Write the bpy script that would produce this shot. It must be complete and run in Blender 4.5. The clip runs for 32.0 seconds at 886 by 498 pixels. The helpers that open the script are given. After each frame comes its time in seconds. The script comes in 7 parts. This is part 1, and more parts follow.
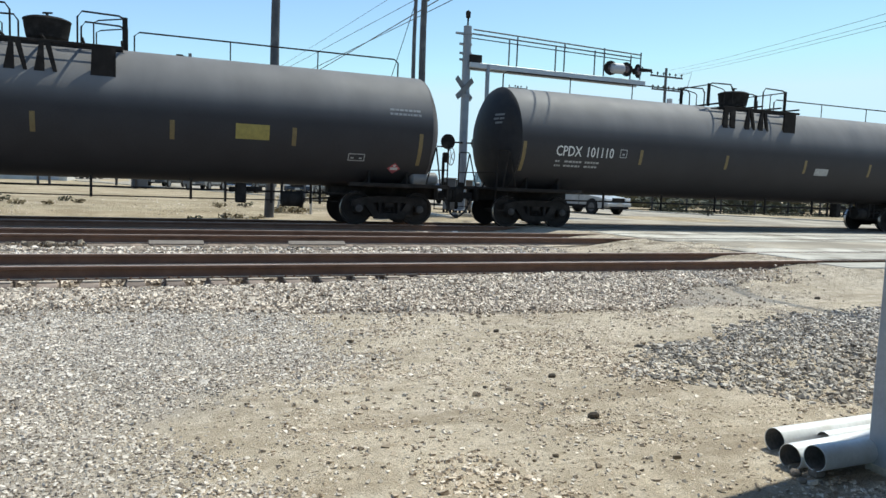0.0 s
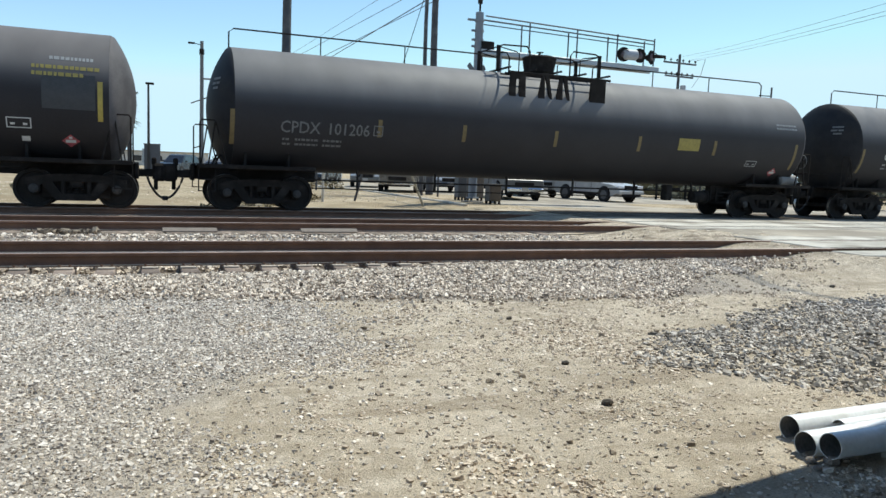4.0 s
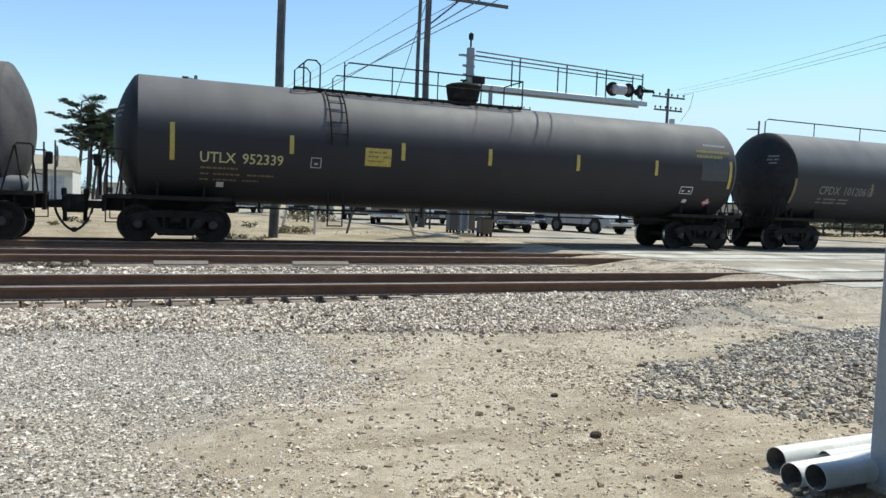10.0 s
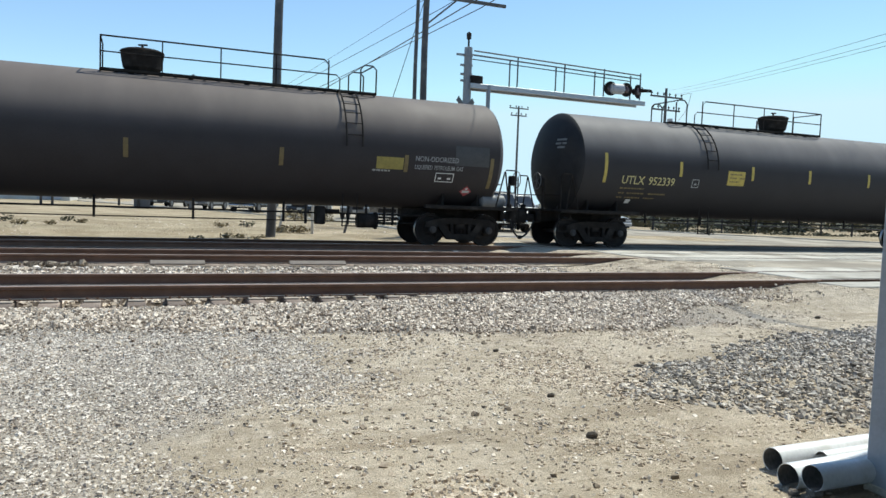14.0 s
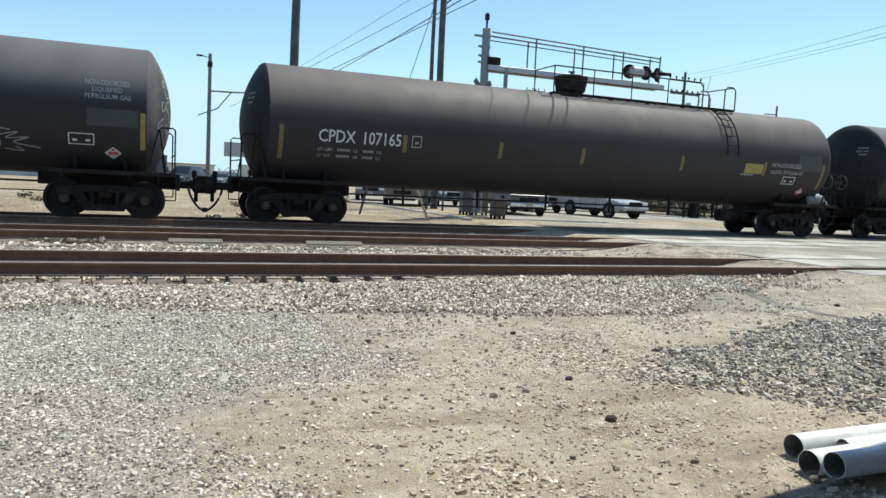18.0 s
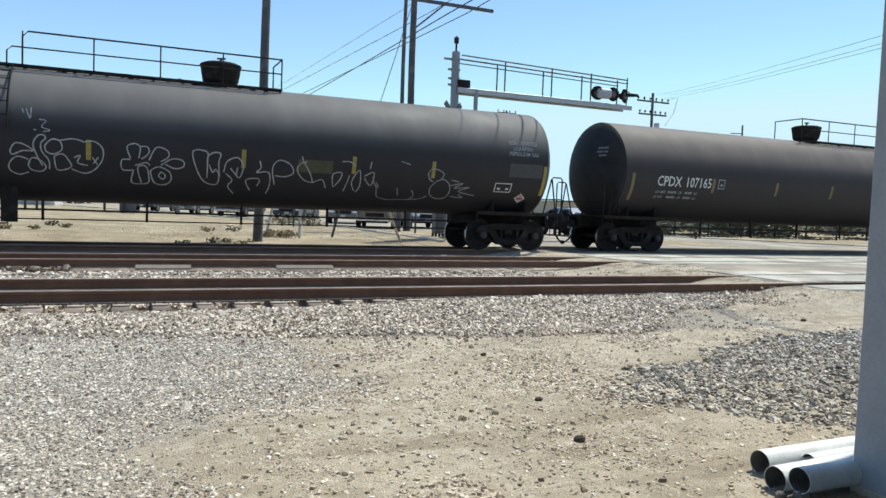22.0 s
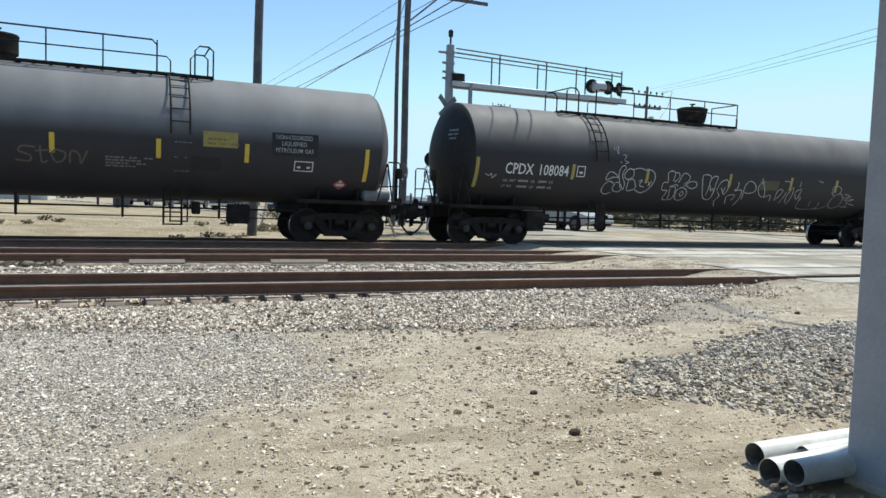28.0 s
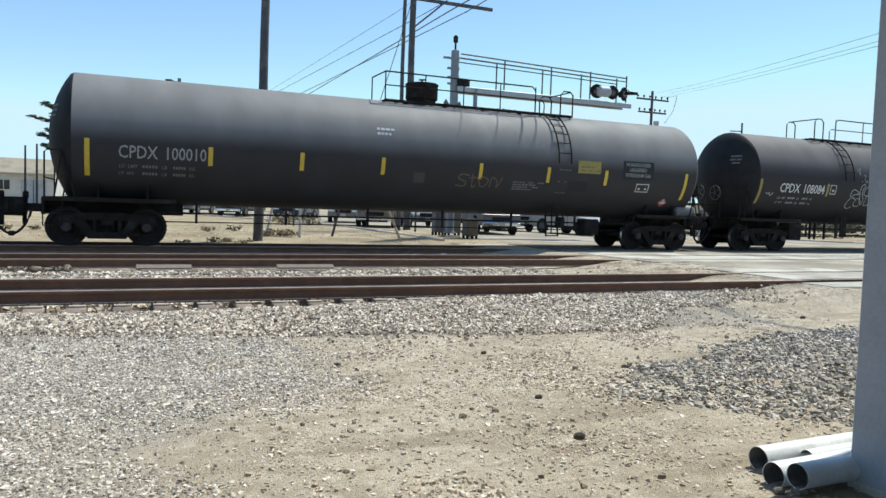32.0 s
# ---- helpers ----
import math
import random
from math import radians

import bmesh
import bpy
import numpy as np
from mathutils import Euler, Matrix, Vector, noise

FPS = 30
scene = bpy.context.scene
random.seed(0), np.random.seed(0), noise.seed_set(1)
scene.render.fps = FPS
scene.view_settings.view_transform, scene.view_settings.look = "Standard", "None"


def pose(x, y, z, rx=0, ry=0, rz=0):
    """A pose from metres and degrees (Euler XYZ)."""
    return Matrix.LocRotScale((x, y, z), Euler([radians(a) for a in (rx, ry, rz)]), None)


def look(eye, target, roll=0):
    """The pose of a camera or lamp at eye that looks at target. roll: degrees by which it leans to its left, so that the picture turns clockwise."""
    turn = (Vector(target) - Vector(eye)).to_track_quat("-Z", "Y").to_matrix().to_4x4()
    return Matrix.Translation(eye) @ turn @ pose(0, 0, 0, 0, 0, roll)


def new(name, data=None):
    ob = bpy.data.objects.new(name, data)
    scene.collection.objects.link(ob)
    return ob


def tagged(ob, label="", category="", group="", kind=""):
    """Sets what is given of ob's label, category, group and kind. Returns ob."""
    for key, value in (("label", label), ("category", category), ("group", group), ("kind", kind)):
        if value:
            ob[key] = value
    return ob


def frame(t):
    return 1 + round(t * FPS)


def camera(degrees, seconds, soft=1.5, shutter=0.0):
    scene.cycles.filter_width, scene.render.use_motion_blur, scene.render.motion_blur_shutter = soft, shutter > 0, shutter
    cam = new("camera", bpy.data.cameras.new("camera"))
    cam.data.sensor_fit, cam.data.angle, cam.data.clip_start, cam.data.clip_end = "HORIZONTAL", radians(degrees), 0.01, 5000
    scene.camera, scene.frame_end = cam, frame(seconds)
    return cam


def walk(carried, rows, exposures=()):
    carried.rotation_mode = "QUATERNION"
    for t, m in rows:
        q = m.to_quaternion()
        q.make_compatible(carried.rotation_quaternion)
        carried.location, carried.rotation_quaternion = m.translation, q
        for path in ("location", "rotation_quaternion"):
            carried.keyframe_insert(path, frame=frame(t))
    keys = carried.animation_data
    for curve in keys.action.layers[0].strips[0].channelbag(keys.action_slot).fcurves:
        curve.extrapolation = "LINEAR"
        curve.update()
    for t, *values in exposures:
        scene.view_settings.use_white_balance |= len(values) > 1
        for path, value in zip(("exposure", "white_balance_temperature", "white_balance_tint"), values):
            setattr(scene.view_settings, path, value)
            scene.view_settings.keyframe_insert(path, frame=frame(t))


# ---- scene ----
# ---- camera ----
EYE = (0.0, 0.0, 1.56)
cam = camera(62.2, 32.0, soft=1.5)


def aim(turn, dip, roll, dx=0.0, dy=0.0, dz=0.0):
    """A pose that looks turn degrees to the right of +y and dip degrees down; dx, dy, dz: sway of the hand from EYE, in centimetres."""
    a, b = radians(turn), radians(dip)
    way = Vector((math.sin(a) * math.cos(b), math.cos(a) * math.cos(b), -math.sin(b)))
    eye = Vector(EYE) + Vector((dx, dy, dz)) / 100
    return look(eye, eye + way * 10, roll)


walk(cam, [
    (0, aim(22.84, 5.09, 2.18, 0.0, 2.8, 0.0)),
    (0.5, aim(22.71, 5.03, 2.17, -0.4, 2.7, 0.0)),
    (1, aim(22.61, 4.96, 2.03, -0.7, 2.2, 0.1)),
    (1.5, aim(22.52, 5.04, 1.85, -0.8, 2.8, 0.3)),
    (2, aim(22.43, 5.33, 1.92, -1.2, 2.8, -0.3)),
    (2.5, aim(22.29, 5.71, 2.00, -1.8, 2.4, -0.4)),
    (3, aim(22.13, 5.90, 1.97, -2.6, 1.6, -0.5)),
    (3.5, aim(22.04, 5.96, 2.18, -1.9, 2.4, -0.5)),
    (5.5, aim(21.81, 6.35, 2.00, -2.3, 4.3, -0.6)),
    (6, aim(21.60, 5.77, 2.44, -3.4, 2.1, 0.0)),
    (6.5, aim(21.74, 5.18, 2.73, -3.9, 1.5, -0.1)),
    (7, aim(21.99, 4.71, 2.68, -2.8, 0.5, 0.1)),
    (7.5, aim(22.17, 4.21, 2.11, -1.2, -1.1, 0.5)),
    (8, aim(22.29, 3.76, 1.68, -0.5, -2.6, 0.7)),
    (8.5, aim(22.29, 3.67, 1.76, -1.6, -3.5, 0.5)),
    (9, aim(22.39, 3.83, 1.94, -2.5, -3.3, 0.7)),
    (9.5, aim(22.38, 3.68, 2.08, -1.5, -3.5, 0.5)),
    (10, aim(22.50, 3.55, 2.09, -1.7, -3.0, 0.8)),
    (10.5, aim(22.62, 3.56, 2.15, -0.8, -2.6, 0.4)),
    (11, aim(22.61, 3.60, 2.06, -1.0, -3.1, 0.7)),
    (11.5, aim(22.69, 3.53, 1.90, -1.1, -2.8, 0.3)),
    (12, aim(22.66, 3.52, 1.58, -1.0, -3.2, 0.9)),
    (12.5, aim(22.57, 3.67, 1.79, -0.9, -2.9, 0.5)),
    (13, aim(22.41, 3.72, 2.04, -1.2, -2.3, 0.6)),
    (13.5, aim(22.54, 3.69, 2.09, -0.7, -2.2, 0.7)),
    (14, aim(22.65, 3.58, 2.12, 0.8, -1.3, 0.7)),
    (14.5, aim(22.68, 3.44, 1.82, 0.5, -1.1, 0.6)),
    (16.5, aim(23.50, 4.62, 2.70, 2.0, 4.9, -0.8)),
    (17, aim(22.83, 4.83, 2.27, -0.0, 4.6, -0.6)),
    (17.5, aim(21.82, 5.08, 2.33, -3.3, 2.4, -0.1)),
    (18, aim(21.65, 4.99, 2.85, -4.0, 1.2, -0.4)),
    (18.5, aim(21.85, 4.89, 2.73, -3.2, 0.0, -0.1)),
    (19, aim(22.10, 4.39, 2.53, 0.1, -1.6, 1.0)),
    (19.5, aim(22.39, 3.81, 2.40, 1.2, -2.2, 0.4)),
    (20, aim(22.72, 3.65, 2.65, 0.9, -1.4, 0.0)),
    (20.5, aim(23.11, 3.46, 2.45, 1.3, -2.3, 0.1)),
    (21, aim(23.43, 3.18, 2.16, 2.0, -2.3, 0.6)),
    (21.5, aim(23.67, 2.93, 1.79, 3.5, 0.4, 0.0)),
    (22, aim(23.56, 3.21, 2.06, 2.7, 0.6, -0.1)),
    (22.5, aim(23.46, 3.65, 2.48, 1.5, 0.4, -0.4)),
    (23, aim(23.50, 4.01, 2.70, 2.1, 1.7, -0.8)),
    (23.5, aim(23.57, 4.25, 2.75, 1.8, 2.2, -0.9)),
    (24, aim(23.56, 4.14, 2.55, 1.5, 1.4, -0.5)),
    (24.5, aim(23.64, 4.05, 2.61, 1.7, 1.5, -0.6)),
    (25, aim(23.49, 3.90, 2.67, 2.2, 1.6, -0.6)),
    (25.5, aim(23.52, 3.98, 2.76, 2.3, 1.7, -0.6)),
    (27.5, aim(23.91, 3.77, 1.74, 3.6, 1.8, -0.5)),
    (28, aim(23.98, 3.67, 1.95, 3.4, 2.0, -0.4)),
    (28.5, aim(23.82, 3.64, 2.16, 1.9, 0.5, -0.4)),
    (29, aim(23.78, 3.57, 2.19, 1.9, -0.4, -0.2)),
    (29.5, aim(23.88, 3.51, 2.13, 2.4, 0.2, -0.1)),
    (30, aim(23.71, 3.34, 1.78, 2.5, -1.3, -0.0)),
    (30.5, aim(23.56, 3.11, 1.62, 2.4, -1.5, 0.1)),
    (31, aim(23.54, 3.05, 1.88, 1.1, -0.8, -0.4)),
    (31.5, aim(23.74, 3.25, 1.92, 1.8, -0.5, -0.3)),
    (32, aim(23.56, 3.31, 1.85, 1.5, -2.2, 0.2)),
], exposures=[(0.0, 0.22, 6340, 1), (32.0, 0.22, 6340, 1)])

# ---- world and sun ----
SUN_EL, SUN_AZ = 61.5, 68.4     # degrees; azimuth from +y towards +x
world = bpy.data.worlds.new("world")
scene.world = world
world.use_nodes = True
wn = world.node_tree.nodes
sky = wn.new("ShaderNodeTexSky")
sky.sky_type, sky.sun_disc = "NISHITA", False
sky.sun_elevation, sky.sun_rotation = radians(SUN_EL), radians(SUN_AZ)
sky.air_density, sky.dust_density, sky.ozone_density = 1.0, 0.0, 1.8
sky.altitude = 900
wn["Background"].inputs[1].default_value = 0.152
cap = wn.new("ShaderNodeVectorMath")       # clear dry air: the horizon never whitens out
cap.operation = "MINIMUM"
cap.inputs[1].default_value = (3.9, 5.05, 6.0)
world.node_tree.links.new(sky.outputs[0], cap.inputs[0])
world.node_tree.links.new(cap.outputs[0], wn["Background"].inputs[0])
sun = new("sun", bpy.data.lights.new("sun", "SUN"))
sun.data.energy, sun.data.angle, sun.data.color = 4.1, radians(0.53), (1.0, 0.95, 0.87)
TO_SUN = Vector((math.sin(radians(SUN_AZ)) * math.cos(radians(SUN_EL)), math.cos(radians(SUN_AZ)) * math.cos(radians(SUN_EL)), math.sin(radians(SUN_EL))))
sun.matrix_world = look(TO_SUN * 60, (0, 0, 0))


# ---- materials ----
def material(name, base, rough=0.6, metal=0.0, vary=0.25, scale=6.0, bump=0.15, fine=60.0, second=None, mix=(0.45, 0.6), big=1.0, spec=0.5, random_tint=0.0):
    """Procedural surface: base colour varied at two scales, optionally mixed with a second colour in patches, with a fine bump."""
    m = bpy.data.materials.new(name)
    m.use_nodes = True
    n, l = m.node_tree.nodes, m.node_tree.links
    p = n["Principled BSDF"]
    p.inputs["Roughness"].default_value, p.inputs["Metallic"].default_value = rough, metal
    p.inputs["Specular IOR Level"].default_value = spec
    co = n.new("ShaderNodeTexCoord")

    def noise_at(sc, detail=4.0):
        t = n.new("ShaderNodeTexNoise")
        t.inputs["Scale"].default_value, t.inputs["Detail"].default_value = sc, detail
        l.new(co.outputs["Object"], t.inputs["Vector"])
        return t

    coarse, small = noise_at(scale), noise_at(fine, 3.0)
    val = n.new("ShaderNodeMath")
    val.operation = "ADD"
    l.new(coarse.outputs[0], val.inputs[0])
    l.new(small.outputs[0], val.inputs[1])
    rng = n.new("ShaderNodeMapRange")
    rng.inputs[1].default_value, rng.inputs[2].default_value = 0.6, 1.4
    rng.inputs[3].default_value, rng.inputs[4].default_value = 1 - vary, 1 + vary
    l.new(val.outputs[0], rng.inputs[0])
    shade = rng.outputs[0]
    if random_tint:
        info = n.new("ShaderNodeObjectInfo")
        r2 = n.new("ShaderNodeMapRange")
        r2.inputs[3].default_value, r2.inputs[4].default_value = 1 - random_tint, 1 + random_tint
        l.new(info.outputs["Random"], r2.inputs[0])
        mul = n.new("ShaderNodeMath")
        mul.operation = "MULTIPLY"
        l.new(shade, mul.inputs[0])
        l.new(r2.outputs[0], mul.inputs[1])
        shade = mul.outputs[0]
    col = n.new("ShaderNodeVectorMath")
    col.operation = "SCALE"
    col.inputs[0].default_value = base
    if second:
        patch = noise_at(big, 6.0)
        ramp = n.new("ShaderNodeMapRange")
        ramp.inputs[1].default_value, ramp.inputs[2].default_value = mix
        l.new(patch.outputs[0], ramp.inputs[0])
        mx = n.new("ShaderNodeMix")
        mx.data_type = "RGBA"
        mx.inputs[6].default_value, mx.inputs[7].default_value = (*base, 1), (*second, 1)
        l.new(ramp.outputs[0], mx.inputs[0])
        l.new(mx.outputs[2], col.inputs[0])
    l.new(shade, col.inputs["Scale"])
    l.new(col.outputs[0], p.inputs["Base Color"])
    ro = n.new("ShaderNodeMapRange")
    ro.inputs[3].default_value, ro.inputs[4].default_value = max(rough - 0.12, 0.05), min(rough + 0.12, 1)
    l.new(coarse.outputs[0], ro.inputs[0])
    l.new(ro.outputs[0], p.inputs["Roughness"])
    if bump:
        b = n.new("ShaderNodeBump")
        b.inputs["Strength"].default_value, b.inputs["Distance"].default_value = bump, 0.02
        l.new(val.outputs[0], b.inputs["Height"])
        l.new(b.outputs[0], p.inputs["Normal"])
    return m




def tank_paint(name, paint, lit_dust, low, high):
    """Black tank paint, dusty upward faces also paled as if sunlit, streaked by rain."""
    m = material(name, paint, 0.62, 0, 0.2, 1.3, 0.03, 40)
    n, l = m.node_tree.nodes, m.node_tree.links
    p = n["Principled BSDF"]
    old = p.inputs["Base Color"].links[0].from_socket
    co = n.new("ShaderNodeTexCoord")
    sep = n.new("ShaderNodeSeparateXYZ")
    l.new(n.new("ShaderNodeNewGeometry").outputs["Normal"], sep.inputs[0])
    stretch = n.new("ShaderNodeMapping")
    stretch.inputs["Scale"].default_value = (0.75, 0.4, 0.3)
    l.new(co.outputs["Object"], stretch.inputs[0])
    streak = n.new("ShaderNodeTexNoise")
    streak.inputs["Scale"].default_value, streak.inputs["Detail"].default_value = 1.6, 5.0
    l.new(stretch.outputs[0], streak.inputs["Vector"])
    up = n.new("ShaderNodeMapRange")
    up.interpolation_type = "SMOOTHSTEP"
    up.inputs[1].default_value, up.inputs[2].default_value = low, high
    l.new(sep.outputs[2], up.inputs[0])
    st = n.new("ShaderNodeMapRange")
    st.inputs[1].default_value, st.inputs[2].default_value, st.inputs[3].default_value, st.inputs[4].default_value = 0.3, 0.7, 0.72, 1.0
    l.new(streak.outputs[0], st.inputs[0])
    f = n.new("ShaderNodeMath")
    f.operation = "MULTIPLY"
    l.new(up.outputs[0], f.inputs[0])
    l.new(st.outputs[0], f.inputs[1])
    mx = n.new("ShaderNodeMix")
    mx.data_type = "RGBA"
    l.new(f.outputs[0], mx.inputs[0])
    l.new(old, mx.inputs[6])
    mx.inputs[7].default_value = (*lit_dust, 1)
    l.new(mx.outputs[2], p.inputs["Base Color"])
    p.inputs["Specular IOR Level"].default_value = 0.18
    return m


# Pale tones and cut-offs also paint in the sunlit upper half.
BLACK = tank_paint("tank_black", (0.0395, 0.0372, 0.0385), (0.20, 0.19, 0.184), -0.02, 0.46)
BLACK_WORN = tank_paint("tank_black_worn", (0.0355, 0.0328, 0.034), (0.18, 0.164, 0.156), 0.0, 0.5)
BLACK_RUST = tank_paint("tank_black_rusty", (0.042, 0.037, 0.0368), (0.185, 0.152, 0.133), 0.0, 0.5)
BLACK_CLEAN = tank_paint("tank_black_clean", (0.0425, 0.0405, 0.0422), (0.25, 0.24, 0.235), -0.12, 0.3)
UNDER = material("undercarriage_black", (0.025, 0.022, 0.02), 0.85, 0, 0.4, 5, 0.3, 50, (0.045, 0.04, 0.036), (0.5, 0.7), 3, spec=0.06)
WHEEL = material("wheel_steel", (0.03, 0.026, 0.0235), 0.75, 0.0, 0.3, 8, 0.2, 60, spec=0.08)
RAIL_SIDE = material("rusty_rail", (0.17, 0.102, 0.072), 0.9, 0.0, 0.3, 4, 0.3, 80, spec=0.08)
RAIL_TOP = material("polished_rail_head", (0.62, 0.51, 0.45), 0.62, 0.7, 0.2, 2, 0.05, 80)
TIE = material("weathered_tie", (0.20, 0.15, 0.12), 0.9, 0, 0.4, 8, 0.6, 60, (0.34, 0.27, 0.215), (0.4, 0.7), 2, random_tint=0.25)
STEEL = material("galvanised_steel", (0.42, 0.43, 0.44), 0.5, 0.5, 0.15, 4, 0.05, 60)
GREY_PAINT = material("weathered_grey_paint", (0.40, 0.41, 0.44), 0.55, 0, 0.12, 3, 0.08, 50, (0.33, 0.335, 0.35), (0.5, 0.7), 2)
MAST_GREY = material("dull_mast_paint", (0.24, 0.26, 0.285), 0.6, 0, 0.2, 4, 0.08, 50)
FLANGE_DARK = material("dark_flangeway", (0.05, 0.042, 0.036), 0.95, 0, 0.3, 6, 0.2, 60, spec=0.05)
RAIL_GREY = material("dark_guard_rail_steel", (0.09, 0.095, 0.105), 0.6, 0.1, 0.2, 6, 0.05, 60)
WOOD_POLE = material("creosote_pole", (0.075, 0.076, 0.082), 0.85, 0, 0.35, 5, 0.4, 70, (0.12, 0.118, 0.118), (0.45, 0.65), 2)
WIRE = material("cable_black", (0.03, 0.03, 0.032), 0.6, 0, 0.1, 3, 0, 40)
YELLOW = material("yellow_sheeting", (0.62, 0.44, 0.045), 0.5, 0, 0.2, 9, 0.05, 60)
WORN_YELLOW = material("dusty_yellow_sheeting", (0.45, 0.34, 0.07), 0.55, 0, 0.25, 9, 0.05, 60)
MID_YELLOW = material("faded_yellow_sheeting", (0.29, 0.235, 0.06), 0.6, 0, 0.3, 10, 0.05, 60)
OLD_ORANGE = material("dull_brown_spray", (0.12, 0.095, 0.07), 0.8, 0, 0.3, 12, 0.02, 60)
OLD_YELLOW = material("dirty_yellow_sheeting", (0.17, 0.125, 0.05), 0.6, 0, 0.35, 12, 0.05, 60)
WHITE = material("white_lettering", (0.6, 0.6, 0.58), 0.6, 0, 0.2, 14, 0.02, 90)
# Ends carry the sun in colour: -x dark as if shaded, +x paler.
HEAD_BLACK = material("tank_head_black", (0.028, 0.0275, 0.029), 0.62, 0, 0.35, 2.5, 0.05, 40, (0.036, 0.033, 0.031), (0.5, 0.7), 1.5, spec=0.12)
HEAD_DUSTY_LIT = material("tank_head_dusty_lit", (0.13, 0.119, 0.117), 0.7, 0, 0.3, 2.0, 0.05, 40, (0.085, 0.078, 0.078), (0.45, 0.65), 1.2, spec=0.1)
FAINT_WHITE = material("nearly_worn_lettering", (0.16, 0.16, 0.155), 0.75, 0, 0.4, 14, 0.02, 90)
TAG_WHITE = material("chalky_spray_paint", (0.36, 0.36, 0.355), 0.7, 0, 0.35, 9, 0.02, 60)
TAG_DIM = material("worn_spray_paint", (0.25, 0.25, 0.245), 0.75, 0, 0.4, 9, 0.02, 60)
DULL_WHITE = material("faded_white_lettering", (0.32, 0.32, 0.31), 0.7, 0, 0.35, 14, 0.02, 90)
LOAD_GREY = material("small_worn_lettering", (0.3, 0.3, 0.295), 0.7, 0, 0.35, 14, 0.02, 90)
GOLD = material("yellow_lettering", (0.50, 0.43, 0.20), 0.6, 0, 0.25, 14, 0.02, 90)
FADED = material("faded_panel", (0.055, 0.055, 0.055), 0.7, 0, 0.3, 9, 0.03, 60)
DIM_STEEL = material("dull_handrail_steel", (0.12, 0.12, 0.12), 0.6, 0.2, 0.2, 9, 0.05, 60)
# Bore colour stands for dirt and for the shade inside the pipes.
BORE = material("dirty_shaded_bore", (0.2, 0.185, 0.17), 0.9, 0, 0.4, 12, 0.2, 60)
RED_LENS = material("unlit_red_lens", (0.09, 0.06, 0.065), 0.2, 0, 0.1, 12, 0, 60)
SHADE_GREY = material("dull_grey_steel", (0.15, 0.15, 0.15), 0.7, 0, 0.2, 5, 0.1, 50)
PVC = material("white_pvc", (0.85, 0.85, 0.84), 0.4, 0, 0.12, 3, 0.03, 40, (0.68, 0.66, 0.61), (0.6, 0.8), 4)
ASPHALT = material("worn_asphalt", (0.30, 0.262, 0.212), 0.9, 0, 0.22, 0.8, 0.35, 60, (0.44, 0.385, 0.31), (0.42, 0.6), 0.5, spec=0.08)
CONCRETE = material("pale_concrete", (0.56, 0.52, 0.45), 0.9, 0, 0.25, 2, 0.3, 60, (0.33, 0.295, 0.245), (0.42, 0.62), 0.8, random_tint=0.12, spec=0.08)
# Dark brown puts the train's shadow into the far track's panels.
SHADOW_PANEL = material("shadow_crossing_panel", (0.21, 0.165, 0.125), 0.9, 0, 0.3, 2, 0.3, 60, (0.13, 0.102, 0.08), (0.4, 0.62), 0.8, spec=0.06)
OLD_CONCRETE = material("stained_concrete", (0.2, 0.185, 0.165), 0.9, 0, 0.3, 3, 0.3, 60, spec=0.08)
GLASS_DARK = material("tinted_glass", (0.02, 0.022, 0.025), 0.08, 0, 0.05, 3, 0, 40, spec=0.8)
OLIVE_PATCH = material("old_olive_paint", (0.075, 0.068, 0.035), 0.8, 0, 0.4, 6, 0.02, 60)
PLACARD_RED = material("faded_red_placard", (0.42, 0.09, 0.10), 0.6, 0, 0.25, 14, 0.02, 60)
CABINET_BROWN = material("weathered_brown_cabinet", (0.13, 0.112, 0.095), 0.8, 0, 0.25, 4, 0.1, 50)
PALE_STEEL = material("pale_reservoir_paint", (0.2, 0.195, 0.19), 0.55, 0, 0.2, 4, 0.05, 50)
CAP_GREY = material("worn_bearing_cap", (0.055, 0.05, 0.046), 0.8, 0.0, 0.3, 12, 0.1, 60)
TREAD = material("polished_wheel_tread", (0.45, 0.43, 0.41), 0.35, 1.0, 0.15, 6, 0.03, 60)
RUBBER = material("black_rubber", (0.022, 0.022, 0.023), 0.85, 0, 0.2, 9, 0.2, 60)


